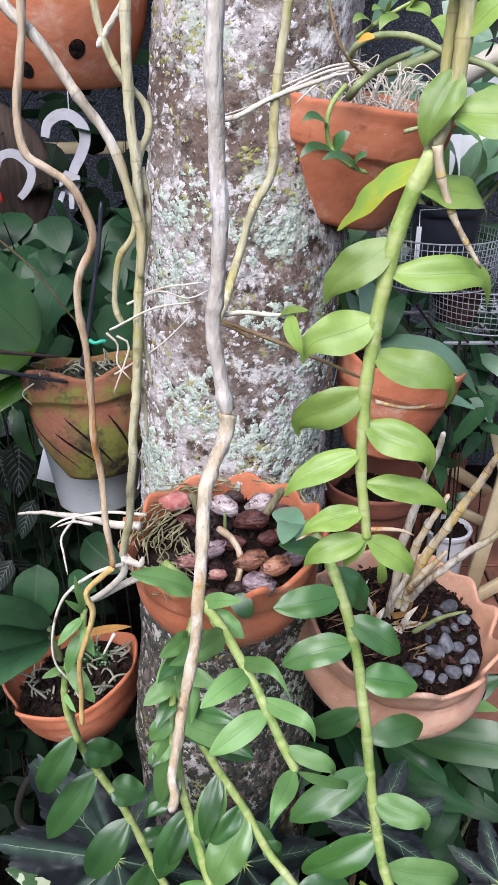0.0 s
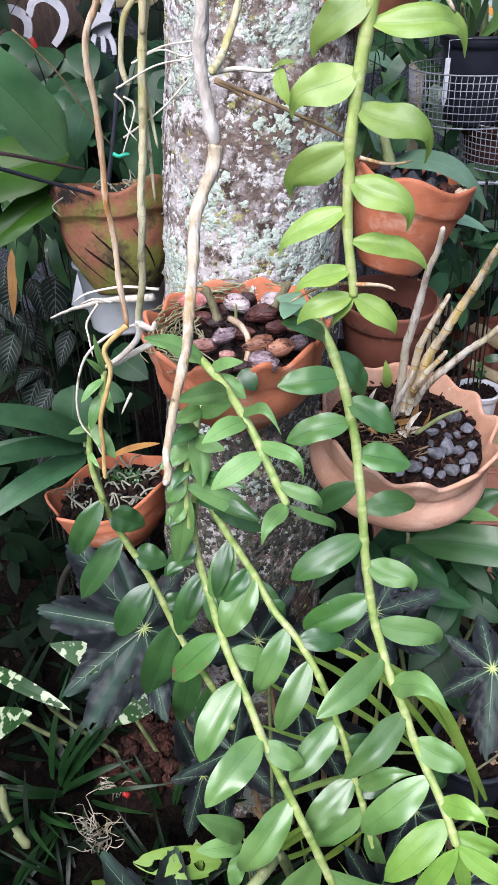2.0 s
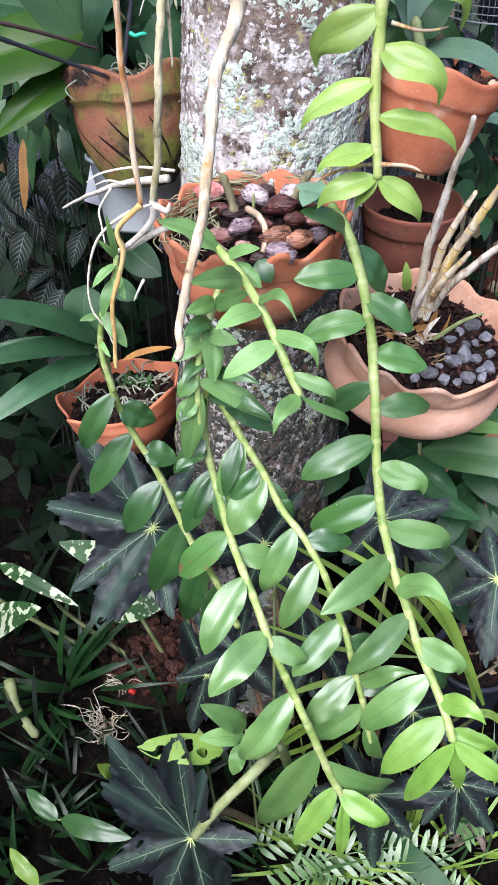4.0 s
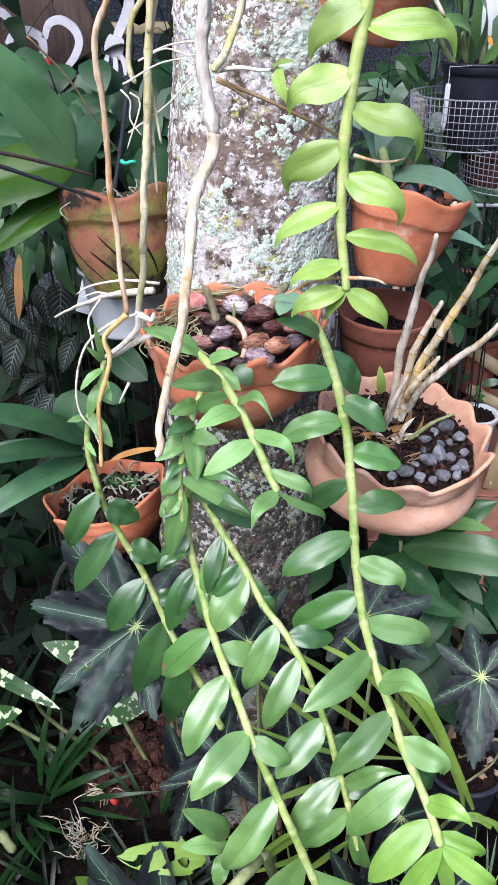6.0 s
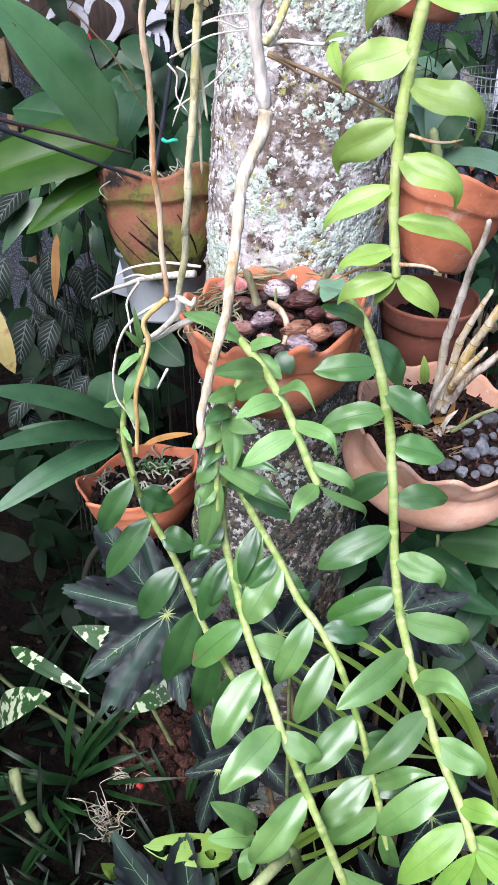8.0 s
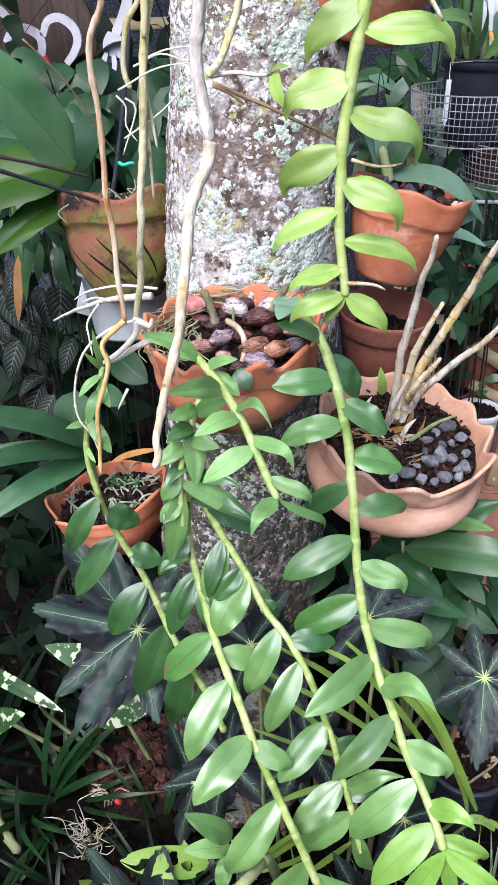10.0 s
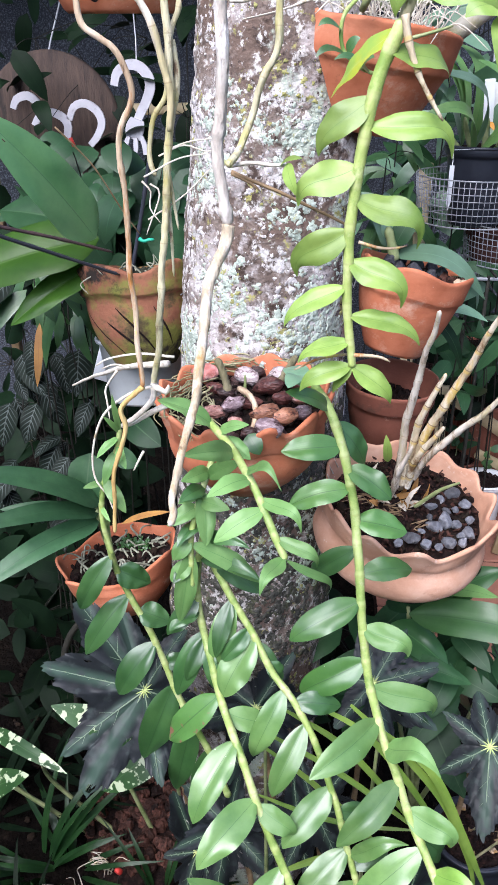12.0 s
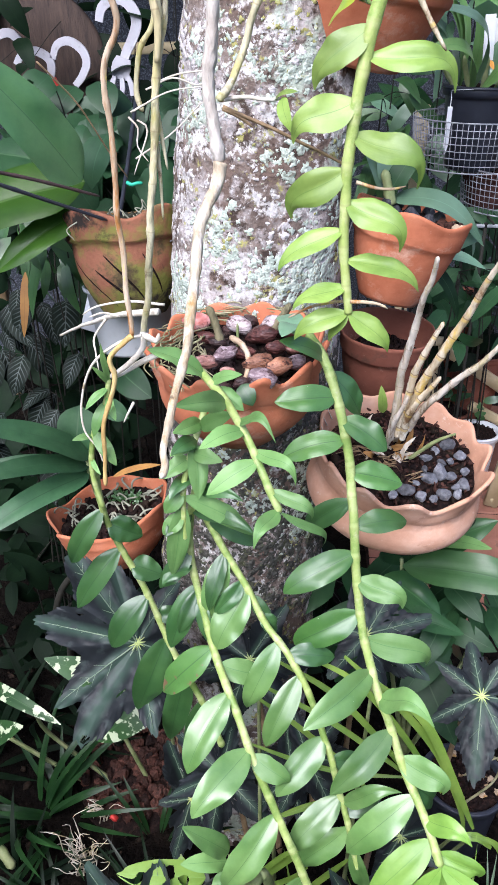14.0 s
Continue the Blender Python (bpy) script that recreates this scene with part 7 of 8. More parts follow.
# ---- right-hand benches, baskets and pots ----
def wire_basket(at, r0, r1, h, rings, uprights, label):
    ob = holder("wire_basket", Vector(at) - Vector((0, 0, h)), label, "wire basket", "wire baskets")
    for k in range(rings + 1):
        t = k / rings
        rr = r1 + (r0 - r1) * t
        s = Shape()
        tube(s, [Vector(at) + Vector((rr * math.cos(a), rr * math.sin(a), -h * (1 - t))) for a in np.linspace(0, 2 * math.pi, 33)], 0.0011 if 0 < k < rings else 0.0018, 0.0011 if 0 < k < rings else 0.0018, 5, 0.02, tip=False)
        part("ring", s, WIRE, ob)
    for k in range(uprights):
        a = 2 * math.pi * k / uprights
        s = Shape()
        tube(s, [Vector(at) + Vector((r1 * math.cos(a), r1 * math.sin(a), -h)), Vector(at) + Vector((r0 * math.cos(a), r0 * math.sin(a), 0))], 0.0010, 0.0010, 4, 0.2, tip=False)
        part("wire", s, WIRE, ob)
    return ob


def round_pot(name, at, r, h, foot, material, label, lipw=1.06, group="plastic pots"):
    s = Shape()
    lathe(s, at, [(foot * 0.3, -h), (foot * 0.95, -h), (foot, -h + 0.004), (r * 0.96, -0.03), (r * 0.97, -0.022), (r * lipw, -0.02), (r * lipw, 0.0), (r * (lipw - 0.03), 0.003), (r * 0.95, 0.0), (r * 0.92, -0.03), (foot * 0.9, -h + 0.01), (foot * 0.3, -h + 0.01)], (0, 0), 56)
    ob = thing(name, s, material, label, "pot", group)
    ring = Shape()
    tube(ring, [Vector(at) + Vector((r * lipw * math.cos(a), r * lipw * math.sin(a), -0.001)) for a in np.linspace(0, 2 * math.pi, 41)], 0.0035, 0.0035, 6, 0.02, tip=False)
    part("rim", ring, material, ob, "thickened rim")
    return ob


BK = (0.455, 1.880, 1.495)
RB = 0.0832
round_pot("plastic_pot", BK, RB, 0.19, RB * 0.78, BLACK_PLASTIC, "black plastic nursery pot standing in a wire basket")
mix_in(BK, RB * 0.9, 0.02, (0, 0))
wire_basket(Vector(BK) + Vector((-0.008, 0, -0.068)), RB * 1.74, RB * 1.62, 0.112, 7, 70, "galvanised wire mesh basket round a black pot")
wire_basket(Vector(BK) + Vector((0.13, 0.02, -0.185)), RB * 1.75, RB * 1.65, 0.10, 7, 64, "lower wire mesh basket")
LB = (0.505, 1.880, 1.300)
round_pot("clay_pot", LB, 0.060, 0.088, 0.045, CLAY_SHADED, "small clay pot sitting in the lower wire basket, shade put into its colour", 1.06, "clay pots")
mix_in(LB, 0.052, 0.012, (0, 0))
bench = holder("metal_rack", (BK[0], 1.88, 0), "thin grey metal slatted rack carrying wire baskets", "rack")
for k in range(8):
    s = Shape()
    box(s, (BK[0] - 0.13 + 0.06 * k, 1.74, BK[2] - 0.293), (BK[0] - 0.13 + 0.06 * k, 2.06, BK[2] - 0.298), 0.005, 0.005)
    part("slat", s, DARK_STEM, bench)
for x in (BK[0] - 0.11, BK[0] + 0.04):
    for y in (1.78, 2.03):
        s = Shape()
        box(s, (x, y, 0), (x, y, BK[2] - 0.301), 0.008, 0.008, (0, 1, 0))
        part("leg", s, DARK_STEM, bench, "dark painted leg")
for y in (1.78, 2.03):
    s = Shape()
    box(s, (BK[0] - 0.15, y, BK[2] - 0.311), (BK[0] + 0.31, y, BK[2] - 0.305), 0.008, 0.008)
    part("rail", s, WIRE, bench)
s = Shape()
tg = (0.374, 1.780, 1.458)
verts = [Vector(tg) + Vector((x * 0.0055, y, z)) for y in (0, 0.002) for x, z in ((-1, 0), (1, 0), (1, -0.085), (0, -0.105), (-1, -0.085))]
s.add(verts, [(0, 1, 2, 3, 4), (9, 8, 7, 6, 5)] + [(i, (i + 1) % 5, 5 + (i + 1) % 5, 5 + i) for i in range(5)])
tube(s, [Vector(tg), (0.376, 1.800, 1.491), (BK[0] - 0.02, BK[1] - RB * 1.04, BK[2])], 0.001, 0.001, 4, 0.05)
thing("plant_label", s, WHITE, "blank white pointed plastic plant label on the basket", "plant label", smooth=False)
s = Shape()
box(s, (0.450, 1.850, 1.645), (0.457, 1.852, 1.550), 0.024, 0.002, (0, 1, 0))
box(s, (0.457, 1.852, 1.552), (0.462, 1.855, 1.470), 0.006, 0.002, (0, 1, 0))
thing("plant_label", s, WHITE, "blank white plastic plant label stuck in the black pot", "plant label", smooth=False)
bp = holder("orchid", BK, "leafy orchid growing in the black plastic pot", "orchid")
for i in range(15):
    a = tr_rng.uniform(0, 6.28)
    s = Shape()
    q = Vector(BK) + Vector((0.05 * math.cos(a), 0.05 * math.sin(a), -0.01))
    leaf(s, q, q + Vector((0.20 * math.cos(a), 0.14 * math.sin(a), tr_rng.uniform(0.04, 0.24))), 0.050, (-math.cos(a), -0.5, 0.8), 0.30, 0.3, full=0.9, nv=16, hook=0.1)
    part("leaf", s, LEAF_BLUE if i % 2 else LEAF_PALE, bp)
for i in range(5):
    s = Shape()
    q = Vector(BK) + Vector((-0.05 + 0.025 * i, -0.03, -0.02))
    tube(s, [q, q + Vector((0.02 * (i - 2), 0, 0.05)), q + Vector((0.03 * (i - 2), -0.01, 0.085))], 0.008, 0.005, 7, 0.01, 0.03)
    part("cane", s, STEM_DULL, bp)
s = Shape()
leaf(s, (0.478, 1.950, 1.559), (0.513, 1.920, 1.512), 0.035, (0, -0.9, 0.3))
part("leaf", s, ORANGE, bp, "withered orange leaf")

WP = (0.715, 2.420, 0.266)
round_pot("plastic_pot", WP, 0.0764, WP[2] - 0.036, 0.0594, WHITE, "small white plastic pot of black compost on the tiles", 1.1)
mix_in(WP, 0.0701, 0.015, (0, 0))
TP = (0.636, 2.620, 0.251)
round_pot("clay_pot", TP, 0.0814, TP[2] - 0.036, 0.0588, TERRA_DARK, "small red-brown clay pot on the tiles", 1.1, "clay pots")
mix_in(TP, 0.0746, 0.012, (0, 0))
for q in ((0.593, 2.900, 0.530), (0.738, 2.700, 0.471), (0.720, 3.100, 0.557)):
    round_pot("clay_pot", q, 0.10, q[2] - 0.036, 0.07, TERRA_DARK, "dusky clay pot standing at the back", 1.06, "clay pots")
    mix_in(q, 0.09, 0.012, (0, 0))
for q, m, seed in ((WP, LEAF_DULL, 61), (TP, LEAF_DARK, 62)):
    rg = random.Random(seed)
    ob = holder("seedling", q, "small seedling in a pot at the back", "seedling")
    s = Shape()
    tube(s, [Vector(q) + Vector((0, 0, -0.012)), Vector(q) + Vector((0.005, 0, 0.14))], 0.002, 0.0015, 5, 0.02)
    part("stem", s, STEM_DULL, ob)
    for i in range(5):
        s = Shape()
        b = Vector(q) + Vector((0.003, 0, 0.04 + 0.02 * i))
        leaf(s, b, b + Vector((rg.uniform(-0.09, 0.09), rg.uniform(-0.06, 0.02), rg.uniform(-0.04, 0.05))), 0.03)
        part("leaf", s, m, ob)

# cream folding chair on the tiles
chair = holder("garden_chair", (0.773, 2.284, 0.036), "cream-painted wooden folding chair standing on the tiles", "chair")
for a, b, w in (((0.767, 2.262, 0.040), (0.872, 2.350, 0.560), 0.050), ((0.767, 2.262, 0.050), (1.020, 2.350, 0.150), 0.045), ((0.560, 2.600, 0.535), (0.900, 2.600, 0.310), 0.045), ((0.690, 2.500, 0.330), (0.960, 2.500, 0.190), 0.035), ((1.020, 2.350, 0.040), (0.900, 2.600, 0.560), 0.045), ((0.560, 2.600, 0.040), (0.560, 2.600, 0.560), 0.040)):
    s = Shape()
    box(s, a, b, w, w * 0.6, (0.2, 1, 0.1))
    part("rail", s, CREAM, chair)
# thick pale pipe behind the orange pot
s = Shape()
tube(s, [(0.288, 1.450, 1.720), (0.345, 1.450, 1.764), (0.393, 1.450, 1.793), (0.450, 1.450, 1.819), (0.553, 1.450, 1.865), (0.705, 1.450, 1.938), (1.62, 1.450, 2.38)], 0.018, 0.018, 16, 0.05, tip=False)
pipe = thing("plastic_pipe", s, PIPE, "thick yellowed plastic pipe running behind the orange pot", "pipe")
s = Shape()
box(s, (1.62, 1.45, 0), (1.62, 1.45, 2.42), 0.05, 0.05, (0, 1, 0))
part("post", s, DARK_STEM, pipe)
for b, t, w, h in (((0.596, 2.600, 0.995), (1.421, 2.600, 1.003), 0.10, 0.02), ((0.598, 2.400, 1.720), (1.356, 2.400, 1.732), 0.20, 0.02), ((0.475, 1.950, 1.592), (1.250, 1.950, 1.600), 0.085, 0.015), ((1.000, 2.950, 0.780), (1.60, 2.950, 0.785), 0.50, 0.02), ((0.640, 2.900, 1.615), (1.10, 2.900, 1.620), 0.25, 0.02)):
    s = Shape()
    box(s, b, t, w, h, (0, 1, 0))
    bx = thing("white_board", s, WHITE, "white board glimpsed between leaves at the back", "board")
    s = Shape()
    box(s, (t[0], t[1] + 0.03, 0), (t[0], t[1] + 0.03, t[2]), 0.03, 0.03, (0, 1, 0))
    part("post", s, DARK_STEM, bx)
s = Shape()
q = (0.353, 2.120, 1.422)
box(s, (q[0] - 0.012, q[1], 0), q, 0.036, 0.036, (0, 1, 0))
thing("wooden_post", s, CREAM, "pale bare wooden post standing behind the wire baskets", "post")
shrub("shade_plant", [(0.451, 2.100, 1.736), (0.390, 2.100, 1.643), (0.496, 2.100, 1.617), (0.600, 2.100, 1.090)], (0.06, 0.10, 0.06), 10, 0.15, 0.28, LEAF_BLUE, "bluish strap leaves of orchids behind the wire baskets", "orchids", 52, droop=0.2)
shrub("shade_plant", [(0.62, 2.35, 1.30), (0.48, 2.35, 1.22), (0.75, 2.40, 1.12), (0.58, 2.40, 1.02), (0.42, 2.35, 1.42), (0.82, 2.45, 1.32), (0.70, 2.45, 0.86), (0.50, 2.40, 0.84)], (0.08, 0.12, 0.07), 14, 0.16, 0.34, LEAF_DARK, "dense dark orchids and foliage behind the wire baskets", "undergrowth", 53, droop=0.2)
shrub("shade_plant", [(-0.664, 1.450, 0.297), (-0.569, 1.450, 0.177), (-0.666, 1.450, 0.084), (-0.755, 1.450, -0.036), (-0.372, 1.450, 0.187), (-0.523, 1.450, 0.024)], (0.08, 0.10, 0.06), 14, 0.14, 0.42, LEAF_SHADED, "dark leaves filling the shade beside the begonia", "undergrowth", 41)
shrub("shade_plant", [(0.147, 1.300, 0.347), (0.237, 1.300, 0.274), (0.033, 1.300, 0.341), (0.115, 1.300, 0.455)], (0.06, 0.08, 0.05), 10, 0.13, 0.42, LEAF_SHADED, "dark leaves in the shade beside the trunk", "undergrowth", 42)
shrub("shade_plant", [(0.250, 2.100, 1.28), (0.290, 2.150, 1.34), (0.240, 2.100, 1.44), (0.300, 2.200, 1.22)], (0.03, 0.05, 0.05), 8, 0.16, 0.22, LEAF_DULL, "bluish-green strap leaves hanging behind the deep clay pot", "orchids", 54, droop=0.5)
shrub("shade_plant", [(0.790, 2.600, 0.687), (0.574, 2.600, 0.641), (0.444, 2.600, 0.506)], (0.12, 0.15, 0.08), 12, 0.16, 0.4, LEAF_SHADED, "dark foliage standing over the tiles", "undergrowth", 43)


# ---- begonias ----
def begonia(hub, tips, hint, label, foot, stalk=0.006, seed=0):
    """A palmate dark leaf with toothed lobes, pale veins and a stalk to the ground."""
    c = Vector(hub)
    nor = Vector(hint).normalized()
    e1 = nor.cross(Vector((0, 0, 1))).normalized()
    e2 = nor.cross(e1)
    lobes = []
    for p in tips:
        d = Vector(p) - c
        lobes.append((math.atan2(d.dot(e2), d.dot(e1)), math.hypot(d.dot(e1), d.dot(e2)), d.dot(nor)))
    lobes.sort()
    rng = random.Random(seed)
    ob = holder("begonia", foot, label, "begonia", "begonias")
    n, m = 620, 26
    # one lobe: half width along its vein, turned into reach by angle
    along = np.linspace(0.40, 1.0, 40)
    half = 0.25 * ((1 - along) / 0.60) ** 0.70
    turn_to, reach = np.arctan2(half, along)[::-1], np.hypot(half, along)[::-1]
    mean = sum(ln for _, ln, _ in lobes) / len(lobes)
    verts, uvs = [], []
    edge_at = []
    for i in range(n):
        a = -math.pi + 2 * math.pi * i / n
        best, hgt, tot = 0.38 * mean, 0.0, 0.0
        for la, ln, off in lobes:
            d = abs((a - la + math.pi) % (2 * math.pi) - math.pi)
            best = max(best, ln * float(np.interp(d, turn_to, reach, right=0.0)))
            k = math.exp(-(d / 0.42) ** 2) + 1e-4
            hgt, tot = hgt + k * off, tot + k
        tooth = (a * 12 + 2.5 * noise.noise(Vector((a * 3, seed, 4)))) % 1.0
        edge = 0.05 * (tooth - 0.5) + 0.06 * noise.noise(Vector((a * 15, seed, 0))) + 0.10 * noise.noise(Vector((a * 7, seed, 7)))
        edge_at.append((a, best, hgt / tot, edge))
    for j in range(m + 1):
        t = j / m
        for a, best, hgt, edge in edge_at:
            r = best * t * (1 + edge * t ** 10)
            x, y = r * math.cos(a), r * math.sin(a)
            gap = 9.0
            for la, ln, off in lobes:
                d = (a - la + math.pi) % (2 * math.pi) - math.pi
                if abs(d) < 1.5:
                    gap = min(gap, r * abs(math.sin(d)) / ln)
            rel = min(1.0, r / mean)
            sag = 0.14 * r * (1 - t) + hgt * t + 0.05 * mean * min(gap, 0.12) / 0.12 * rel + 0.05 * mean * noise.noise(Vector((x / mean * 3, y / mean * 3, seed + 5))) * rel + 0.016 * mean * noise.noise(Vector((x / mean * 11, y / mean * 11, seed + 9)))
            verts.append(c + e1 * x + e2 * y + nor * sag)
            uvs.append((0.5 + min(gap, 0.45), t))
    faces = []
    for j in range(m):
        for i in range(n):
            q = (j * n + i, j * n + (i + 1) % n, (j + 1) * n + (i + 1) % n, (j + 1) * n + i)
            b = 2 * math.pi * i / n
            if noise.noise(Vector((math.cos(b) * j * 0.30, math.sin(b) * j * 0.30, seed * 3.1))) < 0.62 or j < 8:
                faces.append(q)
    s = Shape()
    s.add(verts, faces, uvs)
    lf = part("leaf", s, BEGONIA, ob)
    for la, ln, off in lobes:
        s = Shape()
        d = e1 * math.cos(la) + e2 * math.sin(la)

        def lie(x, y, off=off, ln=ln):
            """Height of the blade over its plane at a point, along the lobe's own vein."""
            r = math.hypot(x, y)
            rel = min(1.0, r / mean)
            return 0.14 * r * (1 - min(1.0, r / ln)) + off * min(1.0, r / ln) + 0.05 * mean * noise.noise(Vector((x / mean * 3, y / mean * 3, seed + 5))) * rel + 0.016 * mean * noise.noise(Vector((x / mean * 11, y / mean * 11, seed + 9))) + 0.0012

        def on(t, turned=0.0, far=0.0):
            x = ln * t * math.cos(la) + far * math.cos(la + turned)
            y = ln * t * math.sin(la) + far * math.sin(la + turned)
            return c + e1 * x + e2 * y + nor * lie(x, y)

        tube(s, [on(t) for t in np.linspace(0.0, 0.93, 12)], 0.0015, 0.0004, 6, 0.01)
        for t, sg in ((0.30, 1), (0.36, -1), (0.50, 1), (0.56, -1), (0.70, 1), (0.74, -1)):
            far = ln * 0.20 * (1.15 - t)
            tube(s, [on(t, sg * 0.65, far * k) for k in (0.0, 0.5, 1.0)], 0.0007, 0.0002, 5, 0.01)
        sub_part("vein", s, VEIN, lf)
    s = Shape()
    for k in range(11):
        a = 2 * math.pi * k / 11
        d = e1 * math.cos(a) + e2 * math.sin(a)
        tube(s, [c + nor * 0.002, c + d * 0.008 + nor * 0.004, c + d * rng.uniform(0.012, 0.018) + nor * 0.003], 0.0018, 0.0006, 5, 0.005)
    sub_part("vein_hub", s, VEIN_HUB, lf, "pale green star where the veins meet")
    s = Shape()
    tube(s, [c - nor * 0.002, c + (Vector(foot) - c) * 0.35 + Vector((0, 0.05, -0.02)), Vector(foot)], stalk * 0.8, stalk * 1.2, 8, 0.02)
    part("stalk", s, TWIG, ob)


begonia((-0.206, 0.800, 0.682), [(-0.339, 0.860, 0.839), (-0.393, 0.800, 0.720), (-0.342, 0.720, 0.597), (-0.303, 0.700, 0.515), (-0.163, 0.700, 0.560), (-0.081, 0.800, 0.642), (-0.146, 0.900, 0.747), (-0.261, 0.900, 0.777)], (-0.1, -0.62, 0.78), "dark purplish begonia leaf with pale veins and toothed lobes", (-0.16, 1.0, 0.0), seed=1)
begonia((0.419, 0.840, 0.564), [(0.342, 0.900, 0.583), (0.327, 0.820, 0.511), (0.400, 0.720, 0.461), (0.463, 0.750, 0.510), (0.526, 0.840, 0.548), (0.473, 0.900, 0.618), (0.410, 0.950, 0.596)], (-0.1, -0.55, 0.82), "dark purplish begonia leaf with pale veins beside the black pot", (0.42, 1.0, 0.0), seed=2)
begonia((-0.099, 0.430, 0.336), [(-0.230, 0.470, 0.549), (-0.124, 0.490, 0.555), (-0.072, 0.470, 0.488), (-0.234, 0.450, 0.462), (-0.245, 0.400, 0.259), (-0.170, 0.360, 0.123), (-0.048, 0.360, 0.129), (0.014, 0.430, 0.349)], (-0.05, -0.5, 0.86), "large dark begonia leaf low over the soil", (0.0, 0.62, 0.0), 0.008, seed=3)
begonia((0.207, 0.550, 0.302), [(0.096, 0.550, 0.293), (0.153, 0.520, 0.207), (0.222, 0.500, 0.130), (0.286, 0.520, 0.211), (0.341, 0.550, 0.336), (0.237, 0.600, 0.407), (0.151, 0.600, 0.376)], (0, -0.5, 0.86), "dark begonia leaf in the shade of the orchid stems", (0.28, 0.95, 0.0), seed=4)
begonia((0.354, 0.570, 0.330), [(0.298, 0.530, 0.246), (0.301, 0.560, 0.310), (0.355, 0.520, 0.225), (0.424, 0.530, 0.239), (0.433, 0.560, 0.323), (0.399, 0.600, 0.378)], (0, -0.5, 0.86), "dark begonia leaf by the stem tips", (0.36, 0.95, 0.0), seed=5)
begonia((0.200, 0.860, 0.679), [(0.324, 0.900, 0.694), (0.313, 0.820, 0.618), (0.235, 0.800, 0.578), (0.132, 0.800, 0.623), (0.108, 0.880, 0.679), (0.178, 0.950, 0.746), (0.263, 0.950, 0.739)], (0, -0.55, 0.83), "dark begonia leaf behind the orchid stems", (0.2, 1.05, 0.0), seed=6)
begonia((-0.135, 0.860, 0.175), [(-0.188, 0.900, 0.311), (-0.207, 0.840, 0.177), (-0.173, 0.800, 0.030), (-0.068, 0.800, 0.105), (-0.047, 0.880, 0.234), (-0.111, 0.920, 0.311)], (-0.1, -0.55, 0.83), "dark begonia leaf shading the trunk's foot", (0.0, 0.86, 0.0), seed=7)
begonia((0.273, 0.660, 0.397), [(0.192, 0.660, 0.398), (0.226, 0.620, 0.323), (0.285, 0.600, 0.326), (0.352, 0.620, 0.371), (0.348, 0.660, 0.445), (0.300, 0.700, 0.467), (0.221, 0.700, 0.444)], (0, -0.5, 0.86), "dark begonia leaf under the hanging orchid stems", (0.24, 0.95, 0.0), seed=8)
begonia((0.076, 0.800, 0.367), [(-0.014, 0.800, 0.395), (0.010, 0.760, 0.290), (0.101, 0.740, 0.289), (0.177, 0.780, 0.348), (0.152, 0.840, 0.426), (0.061, 0.860, 0.446)], (0, -0.55, 0.83), "dark begonia leaf deep in the shade of the stems", (0.1, 0.96, 0.0), seed=9)
begonia((-0.010, 0.840, 0.618), [(-0.117, 0.900, 0.655), (-0.132, 0.780, 0.629), (-0.055, 0.780, 0.486), (0.071, 0.780, 0.541), (0.133, 0.900, 0.582), (0.054, 0.900, 0.706)], (0, -0.6, 0.8), "dark begonia leaf before the trunk, behind the orchid stems", (0.06, 0.86, 0.0), seed=10)
begonia((-0.063, 0.820, 0.319), [(-0.163, 0.880, 0.358), (-0.158, 0.760, 0.321), (-0.085, 0.760, 0.162), (0.043, 0.760, 0.250), (0.049, 0.880, 0.304), (-0.044, 0.880, 0.418)], (0, -0.6, 0.8), "dark begonia leaf low before the trunk", (0.0, 0.84, 0.0), seed=11)
begonia((0.106, 0.800, 0.409), [(0.003, 0.860, 0.343), (0.055, 0.740, 0.315), (0.164, 0.740, 0.325), (0.218, 0.740, 0.478), (0.170, 0.860, 0.472), (0.070, 0.860, 0.481)], (0, -0.55, 0.83), "dark begonia leaf among the hanging stems", (0.14, 0.88, 0.0), seed=12)
# the hairy pale stalk of the large leaf
s = Shape()
ln = tube(s, [(-0.090, 0.418, 0.369), (-0.049, 0.430, 0.449), (0.003, 0.460, 0.505), (0.033, 0.520, 0.473)], 0.0075, 0.009, 10, 0.006)
for p in ln[::1]:
    for k in range(5):
        d = noise.random_unit_vector()
        tube(s, [p + d * 0.007, p + d * 0.012], 0.0005, 0.0003, 4, 0.01)
tube(s, [ln[-1], ln[-1] + Vector((0.01, 0.03, -0.05)), (0.07, 0.72, 0.0)], 0.009, 0.010, 8, 0.02)
thing("begonia_stalk", s, STEM_DULL, "thick pale hairy begonia stalk", "begonia stalk")

# ---- variegated plant and low leaves ----
var = holder("variegated_plant", (-0.521, 0.850, 0.322), "dumb cane with green leaves splashed creamy white", "foliage plant")
for b, t, w in (((-0.165, 0.880, 0.490), (-0.315, 0.830, 0.375), 0.075), ((-0.185, 0.930, 0.379), (-0.420, 0.880, 0.545), 0.075), ((-0.569, 0.900, 0.449), (-0.373, 0.800, 0.453), 0.030), ((-0.600, 0.850, 0.290), (-0.440, 0.780, 0.465), 0.070)):
    s = Shape()
    leaf(s, b, t, w, (0.0, -0.55, 0.83), 0.1, 0.25, 0.2, nv=14, nu=6)
    part("leaf", s, LEAF_VARIEG, var)
s = Shape()
